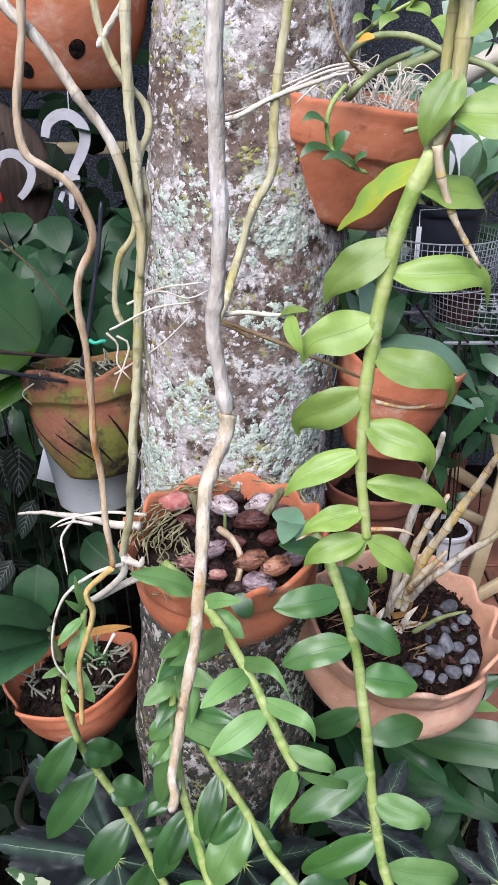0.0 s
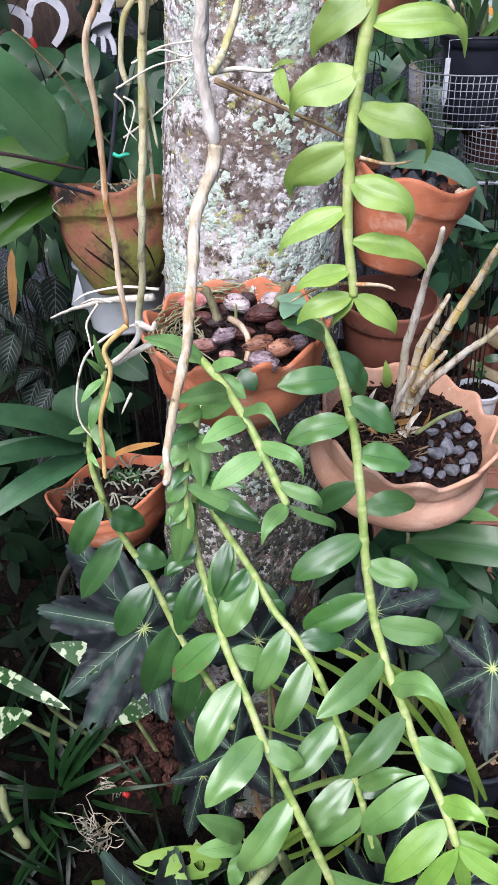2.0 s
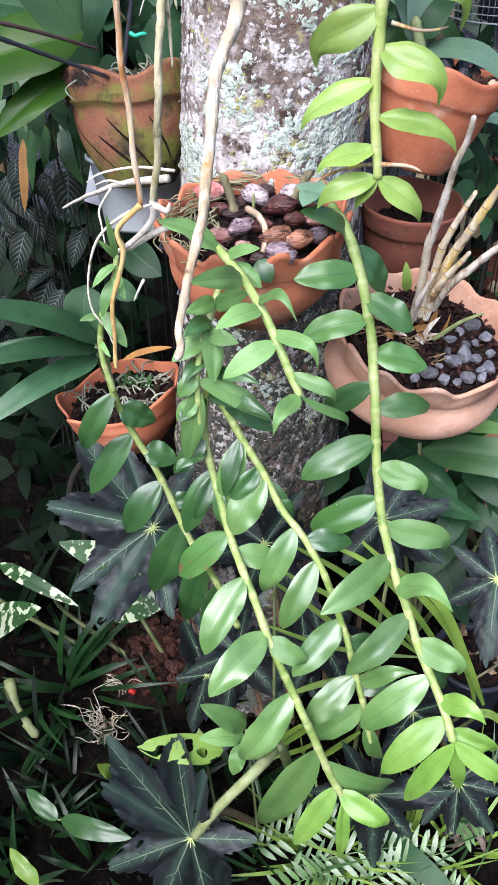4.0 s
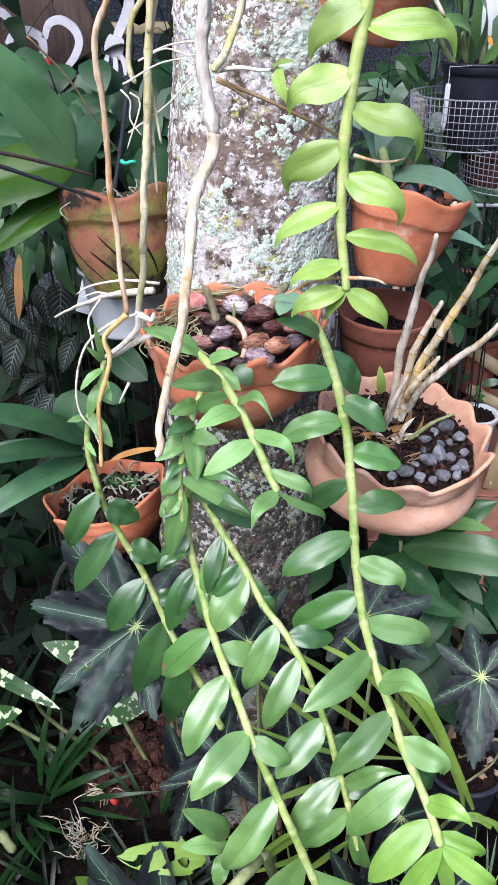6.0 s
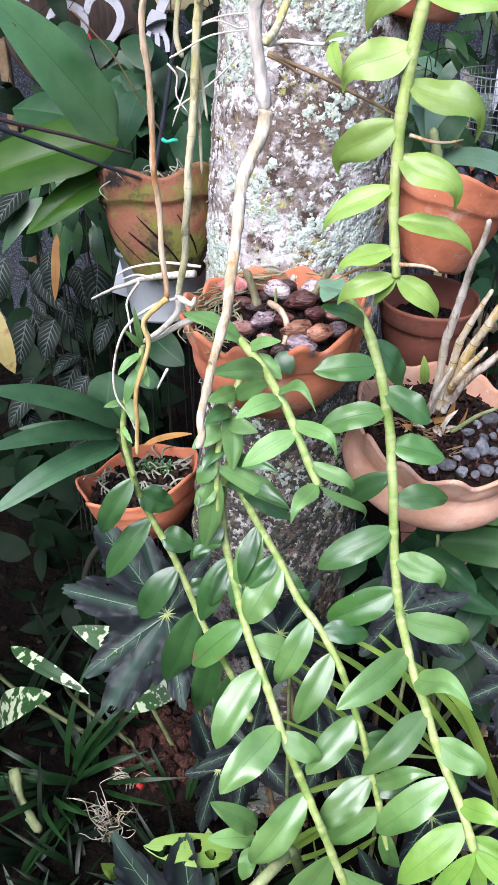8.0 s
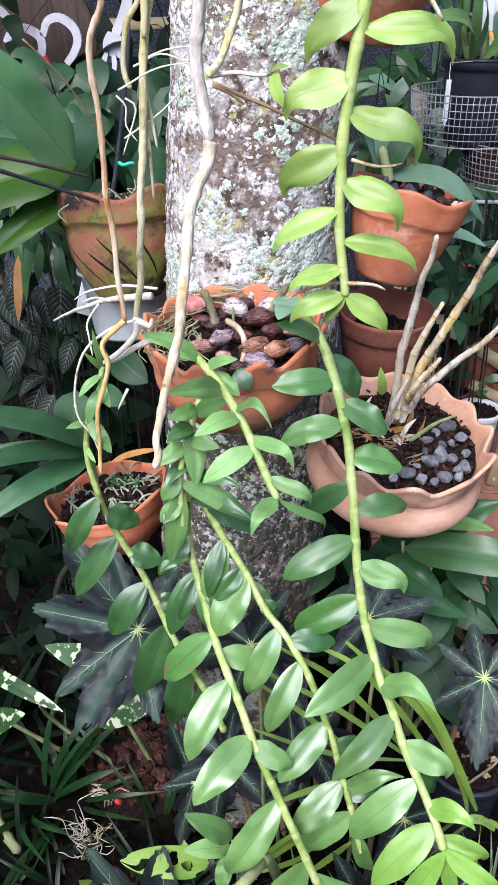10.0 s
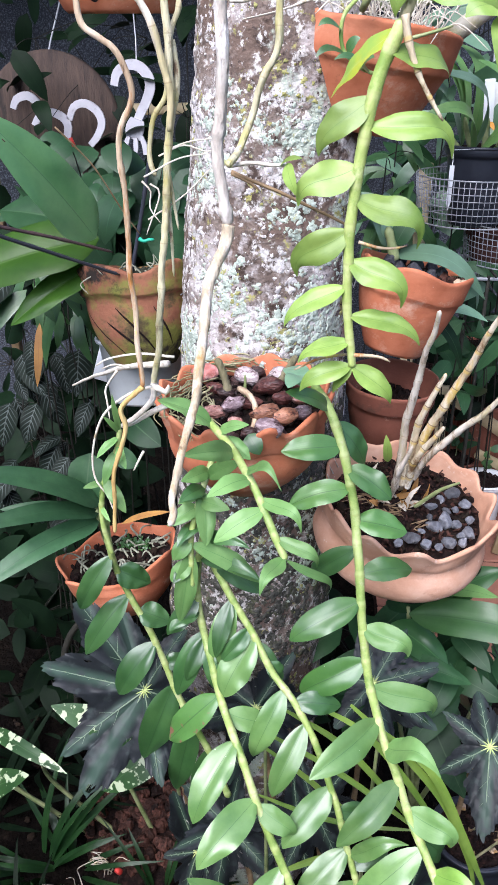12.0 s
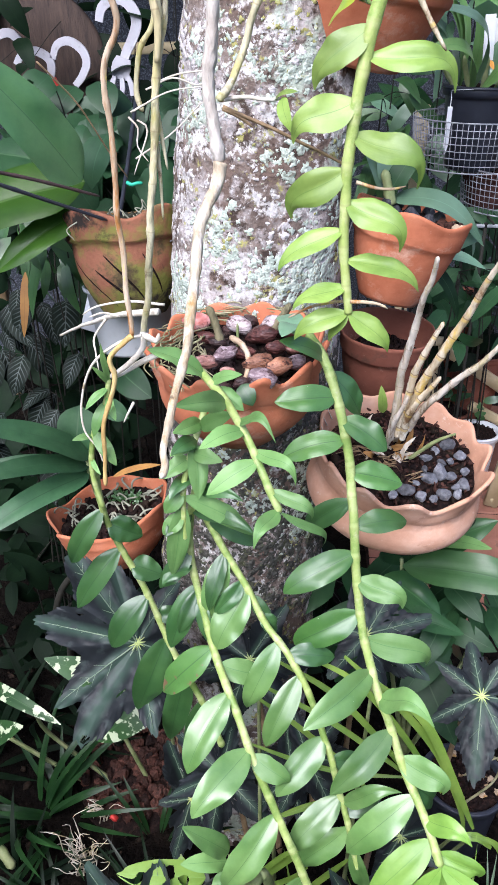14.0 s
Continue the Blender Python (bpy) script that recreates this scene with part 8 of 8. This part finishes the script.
for q in ([(-0.623, 0.900, 0.420), (-0.471, 0.900, 0.371), (-0.309, 0.900, 0.438), (-0.192, 0.900, 0.418)]):
    tube(s, [q, (q[0], q[1] + 0.06, q[2] * 0.6), (q[0] * 0.5 - 0.1, 1.0, 0.0)], 0.004, 0.006, 6, 0.02)
part("stem", s, STEM_DULL, var)
pale = holder("broad_leaf_seedling", (-0.031, 0.700, 0.244), "seedling with pale green leaves, some chewed, by the begonia", "seedling")
for b, t, w, m in (((-0.015, 0.520, 0.532), (-0.080, 0.490, 0.630), 0.035, LEAF_PALE), ((-0.018, 0.520, 0.507), (-0.086, 0.490, 0.538), 0.030, LEAF_PALE), ((-0.022, 0.520, 0.482), (-0.034, 0.490, 0.437), 0.028, LEAF_PALE), ((-0.091, 0.520, 0.513), (-0.082, 0.490, 0.481), 0.016, LEAF_STRAP), ((-0.397, 0.548, 0.100), (-0.473, 0.595, 0.120), 0.032, LEAF_DULL), ((-0.392, 0.549, 0.100), (-0.237, 0.512, 0.130), 0.040, LEAF_DULL), ((-0.399, 0.425, 0.100), (-0.464, 0.473, 0.130), 0.03, LEAF_STRAP), ((-0.243, 0.520, 0.358), (-0.261, 0.490, 0.435), 0.025, LEAF_STRAP)):
    s = Shape()
    leaf(s, b, t, w, (0, -0.5, 0.86), 0.1, 0.2, wave=0.5, nv=16, nu=8)
    part("leaf", s, m, pale)
s = Shape()
leaf(s, (-0.050, 0.500, 0.492), (-0.180, 0.470, 0.534), 0.046, (0, -0.5, 0.86), 0.06, 0.15, 0.1, 0.9, 0.6, 100, 50, wave=0.35, chew=0.22, bite=6.0)
part("leaf", s, LEAF_LIME, pale, "ragged yellow-green leaf eaten full of holes")
for q in ([(-0.015, 0.520, 0.524), (-0.091, 0.520, 0.514), (-0.243, 0.520, 0.358), (-0.395, 0.548, 0.100), (-0.399, 0.425, 0.100)]):
    s = Shape()
    tube(s, [q, (q[0] + 0.01, q[1] + 0.03, q[2] * 0.5), (q[0] + 0.02, q[1] + 0.05, 0.0)], 0.002, 0.003, 5, 0.02)
    part("stem", s, STEM_DULL, pale)


# ---- strap-leaved clumps on the soil ----
def grass(at, count, length, width, material, label, seed, lean=(0, -0.3), category="grass-like plant", name="strap_plant", rise=0.6):
    rng = random.Random(seed)
    s = Shape()
    for i in range(count):
        a = rng.uniform(0, 6.28)
        b = Vector(at) + Vector((0.03 * math.cos(a), 0.03 * math.sin(a), 0))
        ln = length * rng.uniform(0.55, 1.15)
        d = Vector((math.cos(a) + lean[0], math.sin(a) + lean[1], rise * rng.uniform(0.5, 1.8))).normalized()
        leaf(s, b, b + d * ln, width * rng.uniform(0.7, 1.3), (-d.x * 0.5, -0.6, 0.8), rng.uniform(0.05, 0.22), 0.3, rng.uniform(-0.5, 0.5), 0.75, 0.8, 10, 4)
    return thing(name, s, material, label, category, kind="stuff")


for k, (q, n, ln, w, m) in enumerate((((-0.518, 0.900, 0.000), 15, 0.28, 0.026, LEAF_UNDER_SHADED), ((-0.445, 0.907, 0.000), 11, 0.24, 0.024, LEAF_UNDER_SHADED), ((-0.225, 0.860, 0.000), 7, 0.22, 0.018, LEAF_UNDER_SHADED), ((-0.506, 0.731, 0.000), 11, 0.22, 0.020, LEAF_SHADED), ((-0.395, 0.699, 0.000), 10, 0.18, 0.016, LEAF_UNDER_SHADED), ((-0.684, 1.019, 0.000), 14, 0.30, 0.03, LEAF_SHADED), ((-0.182, 0.687, 0.000), 10, 0.18, 0.018, LEAF_UNDER_SHADED), ((-0.058, 0.670, 0.000), 11, 0.22, 0.022, LEAF_UNDER_SHADED), ((-0.420, 1.120, 0.000), 9, 0.20, 0.022, LEAF_SHADED), ((-0.609, 1.208, 0.000), 14, 0.32, 0.034, LEAF_SHADED))):
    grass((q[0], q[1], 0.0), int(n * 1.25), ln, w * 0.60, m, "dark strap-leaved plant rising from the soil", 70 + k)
for k, (q, n, ln) in enumerate((((0.132, 0.582, 0.000), 26, 0.24), ((0.293, 0.563, 0.000), 30, 0.24), ((0.411, 0.608, 0.000), 24, 0.22), ((0.042, 0.529, 0.000), 18, 0.2), ((0.482, 0.711, 0.000), 22, 0.26))):
    grass((q[0], q[1], 0.0), n, ln, 0.007, LEAF_STRAP if k < 3 else LEAF_DULL, "fine light green grass below the orchid tips", 90 + k, (0, -0.2), "grass", "grass_clump", 0.9)
ginger = holder("ginger_plant", ((0.227, 0.589, 0.100)[0], 0.72, 0.0), "broad dark ginger leaf lying over the grass", "foliage plant")
s = Shape()
leaf(s, (0.227, 0.589, 0.100), (0.377, 0.469, 0.120), 0.05, (0, -0.6, 0.8), 0.1, 0.2, nv=14)
part("leaf", s, LEAF_DARK, ginger)
s = Shape()
tube(s, [(0.227, 0.589, 0.100), ((0.227, 0.589, 0.100)[0], 0.72, 0.0)], 0.004, 0.005, 6, 0.02)
part("stem", s, STEM_DULL, ginger)



def frond(at, tip, leaflets, length, seed):
    """A feathery palm frond: a thin rib with two rows of narrow leaflets."""
    rng = random.Random(seed)
    b, t = Vector(at), Vector(tip)
    rib = spline([b, (b + t) / 2 + Vector((0, 0, 0.025)), t], 0.006)
    s = Shape()
    tube(s, rib, 0.0018, 0.0008, 5, 0.01)
    ob = holder("palm_seedling", (b.x, b.y, 0.0), "feathery green palm seedling frond on the soil", "palm seedling", "palm seedlings")
    part("rib", s, LEAF_MID, ob)
    s = Shape()
    tube(s, [b, (b.x, b.y + 0.01, b.z * 0.5), (b.x, b.y + 0.01, -0.02)], 0.0018, 0.0024, 5, 0.01)
    part("stalk", s, STEM_DULL, ob)
    ax = (t - b).normalized()
    side = ax.cross(Vector((0, -0.5, 0.85))).normalized()
    for k in range(leaflets):
        p = rib[int((0.08 + 0.9 * k / leaflets) * (len(rib) - 1))]
        ln = length * (0.55 + 0.45 * math.sin(math.pi * (k + 1) / (leaflets + 1))) * rng.uniform(0.85, 1.15)
        for sg in (-1, 1):
            s = Shape()
            d = (ax * 0.75 + side * sg + Vector((0, 0, rng.uniform(-0.1, 0.25)))).normalized()
            leaf(s, p, p + d * ln, 0.0075 + 0.004 * rng.random(), (0, -0.5, 0.85), 0.06, 0.3, rng.uniform(-0.3, 0.3), nv=6, nu=2)
            part("leaflet", s, LEAF_MID, ob)


for k, (p0, p1, n, ln) in enumerate((((0.053, 0.505, 0.070), (0.349, 0.558, 0.120), 13, 0.060), ((0.174, 0.479, 0.060), (0.375, 0.550, 0.120), 11, 0.055), ((-0.004, 0.533, 0.080), (0.169, 0.592, 0.130), 9, 0.055), ((0.196, 0.528, 0.060), (0.035, 0.445, 0.100), 10, 0.055), ((0.445, 0.656, 0.100), (0.387, 0.562, 0.120), 7, 0.045), ((0.260, 0.466, 0.050), (0.415, 0.489, 0.090), 9, 0.05))):
    frond(p0, p1, n, ln, 200 + k)
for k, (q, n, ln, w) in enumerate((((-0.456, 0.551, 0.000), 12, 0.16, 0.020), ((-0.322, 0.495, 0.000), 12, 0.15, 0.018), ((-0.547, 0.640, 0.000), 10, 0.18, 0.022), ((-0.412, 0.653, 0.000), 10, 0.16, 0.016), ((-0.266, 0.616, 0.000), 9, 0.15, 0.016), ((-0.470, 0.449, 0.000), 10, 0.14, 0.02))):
    grass((q[0], q[1], 0.0), int(n * 1.25), ln, w * 0.60, LEAF_UNDER_SHADED, "short dark strap-leaved plant on the soil", 130 + k)
rs = random.Random(77)
dry = holder("withered_plant", (0.430, 0.621, 0.000), "withered grey-brown strap leaves hanging in a tangle", "dead leaves")
for k in range(16):
    s = Shape()
    p = Vector((0.412, 0.624, 0.110)) + Vector((rs.uniform(-0.02, 0.02), rs.uniform(-0.02, 0.02), rs.uniform(-0.02, 0.02)))
    leaf(s, p, p + Vector((rs.uniform(-0.05, 0.05), rs.uniform(-0.04, 0.02), rs.uniform(-0.09, -0.02))), 0.010, (rs.uniform(-1, 1), -0.7, 0.4), 0.3, 0.6, rs.uniform(-1.5, 1.5), nv=10, wave=0.6)
    part("leaf", s, STRAW, dry)
s = Shape()
tube(s, [(0.411, 0.622, 0.115), ((0.414, 0.629, 0.100)[0], (0.414, 0.629, 0.100)[1] + 0.02, -0.01)], 0.006, 0.008, 7, 0.02)
part("stem", s, TWIG, dry)

# yellow-green strap fan behind the stems
fan = holder("strap_orchid", (0.045, 0.680, 0.732), "clump of narrow yellow-green arching strap leaves", "strap plant")
for pts, w in (([(0.016, 0.700, 0.709), (0.131, 0.700, 0.635), (0.212, 0.700, 0.568), (0.298, 0.700, 0.490)], 0.010), ([(0.044, 0.700, 0.763), (0.137, 0.700, 0.697), (0.219, 0.700, 0.598), (0.287, 0.700, 0.497)], 0.011), ([(0.089, 0.690, 0.788), (0.172, 0.690, 0.736), (0.254, 0.690, 0.627), (0.337, 0.690, 0.483)], 0.011), ([(0.150, 0.690, 0.791), (0.238, 0.690, 0.695), (0.315, 0.690, 0.588), (0.371, 0.690, 0.454), (0.392, 0.690, 0.371)], 0.013), ([(0.198, 0.690, 0.744), (0.288, 0.690, 0.657), (0.353, 0.690, 0.516), (0.405, 0.690, 0.390)], 0.016), ([(0.005, 0.700, 0.561), (0.096, 0.700, 0.522), (0.177, 0.700, 0.504), (0.276, 0.700, 0.504)], 0.009), ([(0.007, 0.700, 0.682), (0.093, 0.700, 0.604), (0.176, 0.700, 0.512), (0.244, 0.700, 0.412)], 0.010), ([(0.367, 0.590, 0.517), (0.406, 0.590, 0.502), (0.432, 0.590, 0.444), (0.438, 0.590, 0.359)], 0.012), ([(0.331, 0.590, 0.506), (0.376, 0.590, 0.515), (0.403, 0.590, 0.489)], 0.014), ([(0.046, 0.700, 0.361), (0.109, 0.700, 0.404), (0.180, 0.700, 0.440)], 0.012), ([(-0.009, 0.690, 0.143), (0.059, 0.690, 0.230), (0.123, 0.690, 0.311)], 0.013), ([(-0.003, 0.690, 0.160), (0.070, 0.690, 0.269), (0.113, 0.690, 0.292)], 0.010), ([(0.111, 0.690, 0.155), (0.149, 0.690, 0.209), (0.190, 0.690, 0.271)], 0.012), ([(0.014, 0.690, 0.145), (0.082, 0.690, 0.193), (0.115, 0.690, 0.235)], 0.010)):
    s = Shape()
    line = spline(pts, 0.012)
    n = len(line)
    verts, uvs = [], []
    for side in (0, 1):
        for i, p in enumerate(line):
            t = (line[min(i + 1, n - 1)] - line[max(i - 1, 0)]).normalized()
            cr = t.cross(Vector((0, -0.6, 0.8))).normalized()
            up = cr.cross(t)
            ww = w * 0.5 * (0.12 + 0.88 * math.sin(math.pi * min(1, 0.04 + 0.93 * i / (n - 1))) ** 0.6)
            for u in (-1, 0, 1):
                verts.append(p + cr * (u * ww) + up * (0.3 * ww * abs(u) - side * 0.0006))
                uvs.append((0.5 + 0.5 * u, i / n))
    faces = []
    for i in range(n - 1):
        for k in range(2):
            a = i * 3 + k
            faces.append((a, a + 3, a + 4, a + 1))
            faces.append((3 * n + a, 3 * n + a + 1, 3 * n + a + 4, 3 * n + a + 3))
    s.add(verts, faces, uvs)
    part("leaf", s, LEAF_STRAP, fan)
s = Shape()
for q, g in (((0.016, 0.705, 0.697), (0.02, 0.8, 0.0)), ((-0.010, 0.695, 0.134), (0.0, 0.8, 0.0)), ((0.199, 0.695, 0.739), (0.2, 0.8, 0.0)), ((0.046, 0.705, 0.354), (0.05, 0.8, 0.0)), ((0.112, 0.695, 0.147), (0.08, 0.8, 0.0)), ((0.337, 0.592, 0.504), (0.3, 0.8, 0.0)), ((0.369, 0.592, 0.515), (0.33, 0.8, 0.0))):
    tube(s, [q, ((q[0] + g[0]) / 2, (q[1] + g[1]) / 2, q[2] * 0.5), g], 0.003, 0.005, 6, 0.02)
part("stem", s, STEM_DULL, fan)

# red chips, black pot, dead roots, twigs and litter on the soil
q = (-0.300, 1.030, 0.0)
rg = random.Random(44)
for i in range(170):
    a, r = rg.uniform(0, 6.28), 0.135 * math.sqrt(rg.random())
    z = rg.uniform(0.009, 0.017)
    s = Shape()
    rock(s, (q[0] + r * math.cos(a), q[1] + r * math.sin(a), 0.045 - 1.2 * r * r + rg.uniform(0, 0.012)), (z * 1.15, z * 1.15, z * 0.75), i * 1.9, 0.8, 0.55)
    thing("brick_chip", s, CHIP, "reddish brick chip heaped on the soil, shade in its colour", "brick chip", "red chips", smooth=False)
chipbed = Shape()
lathe(chipbed, (q[0], q[1], 0.0), [(0.16, -0.02), (0.15, 0.005), (0.10, 0.028), (0.05, 0.040), (0.001, 0.043)], (0, 0), 32)
thing("chip_bed", chipbed, SOIL, "dark mix under the red chips", "potting mix", kind="stuff")
s = Shape()
BP = (0.449, 0.930, 0.218)
round_pot("plastic_pot", BP, 0.085, min(0.2, BP[2]), 0.065, BLACK_PLASTIC, "black plastic pot of bark under a begonia", 1.05)
mix_in(BP, 0.078, 0.012, (0, 0), SOIL, "dark bark mix in a black pot")
for i in range(16):
    a, r = rg.uniform(0, 6.28), 0.07 * math.sqrt(rg.random())
    s = Shape()
    z = rg.uniform(0.006, 0.012)
    rock(s, (BP[0] + r * math.cos(a), BP[1] + r * math.sin(a), BP[2] + rg.uniform(-0.006, 0.004)), (z, z, z * 0.6), i * 2.7, 0.8, 0.7)
    thing("bark_piece", s, CANE_BROWN if i % 3 == 0 else TWIG, "brown bark chip in a black pot", "bark piece", "bark in the black pot", smooth=False)
s = Shape()
tube(s, [(0.432, 0.860, 0.223), (0.492, 0.880, 0.277), (0.494, 0.880, 0.341), (0.475, 0.900, 0.333)], 0.003, 0.002, 6, 0.01)
tube(s, [(0.425, 0.860, 0.316), (0.464, 0.860, 0.364), (0.526, 0.860, 0.395)], 0.0025, 0.002, 6, 0.01)
thing("orchid_root", s, ROOT_GREEN, "grey root curling out of the black pot", "root")
s = Shape()
rr = random.Random(9)
for i in range(34):
    p = Vector((-0.372 + rr.uniform(-0.02, 0.02), 0.790 + rr.uniform(-0.02, 0.02), 0.0))
    d = Vector((rr.uniform(-0.05, 0.06), rr.uniform(-0.05, 0.03), rr.uniform(0.07, 0.17)))
    j = [Vector((rr.uniform(-0.018, 0.018), rr.uniform(-0.012, 0.012), rr.uniform(-0.006, 0.006))) for _ in range(3)]
    tube(s, [p, p + d * 0.3 + j[0], p + d * 0.6 + j[1], p + d * 0.85 + j[2], p + d + Vector((rr.uniform(-0.03, 0.03), 0, -0.012))], 0.0016, 0.0007, 5, 0.008, wobble=0.003)
for i in range(14):
    p = Vector((-0.360 + rr.uniform(-0.03, 0.03), 0.900 + rr.uniform(-0.02, 0.02), 0.02))
    d = Vector((rr.uniform(-0.05, 0.05), rr.uniform(-0.02, 0.02), rr.uniform(0.0, 0.05)))
    tube(s, [p, p + d * 0.5 + Vector((0, 0, 0.02)), p + d, p + d * 0.7 + Vector((0.02, 0, 0.012))], 0.0014, 0.0007, 5, 0.008, wobble=0.003)
thing("dry_roots", s, CANE_GREY, "tangle of pale dry roots on the soil", "dry roots", kind="stuff")
s = Shape()
tube(s, [(-0.316, 0.868, 0.070), ((-0.316, 0.868, 0.070)[0], 0.78, 0.0)], 0.001, 0.001, 4, 0.02)
bud = thing("red_bud", s, DARK_STEM, "small red bud among dark leaves", "bud")
s = Shape()
rock(s, (-0.317, 0.871, 0.070), (0.008, 0.008, 0.010), 3.0, 0.9, 0.3)
part("bud", s, RED, bud, "red bud")
s = Shape()
tube(s, [(-0.601, 0.855, 0.100), (-0.574, 0.803, 0.080), (-0.542, 0.775, 0.060), (-0.516, 0.761, 0.030)], 0.014, 0.010, 9, 0.008, 0.03, 0.12)
thing("old_stem", s, STEM_DULL, "thick ringed old plant stem at the edge", "stem")
s = Shape()
tube(s, [(-0.362, 0.950, 0.709), (-0.394, 0.950, 0.657), (-0.411, 0.950, 0.589), (-0.392, 0.950, 0.535), (-0.414, 1.000, 0.418)], 0.006, 0.008, 8, 0.01)
tube(s, [(-0.414, 1.000, 0.418), (-0.35, 1.1, 0.0)], 0.008, 0.009, 8, 0.03)
thing("bent_stem", s, DARK_STEM, "bent dark plant stem behind the begonia", "stem")
s = Shape()
for i in range(420):
    x, y = rr.uniform(-0.9, 0.9), rr.uniform(0.2, 1.6)
    z = rr.uniform(0.004, 0.014)
    rock(s, (x, y, 0.006 + 0.05 * noise.noise(Vector((x * 3, y * 3, 0)))), (z, z * rr.uniform(0.4, 1.2), z * 0.5), i * 0.77, 0.8, 0.6)
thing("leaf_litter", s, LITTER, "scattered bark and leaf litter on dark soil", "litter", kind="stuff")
s = Shape()
for i in range(36):
    x, y = rr.uniform(-0.7, 0.7), rr.uniform(0.35, 1.2)
    a = rr.uniform(0, 6.28)
    p = Vector((x, y, 0.03 + 0.05 * noise.noise(Vector((x * 3, y * 3, 0)))))
    ln = rr.uniform(0.03, 0.12)
    tube(s, [p, p + Vector((math.cos(a), math.sin(a), 0.15)) * ln * 0.5, p + Vector((math.cos(a), math.sin(a), 0)) * ln], 0.0016, 0.0008, 5, 0.02)
thing("dry_twigs", s, LITTER, "thin dry twigs strewn on the soil", "twigs", kind="stuff")
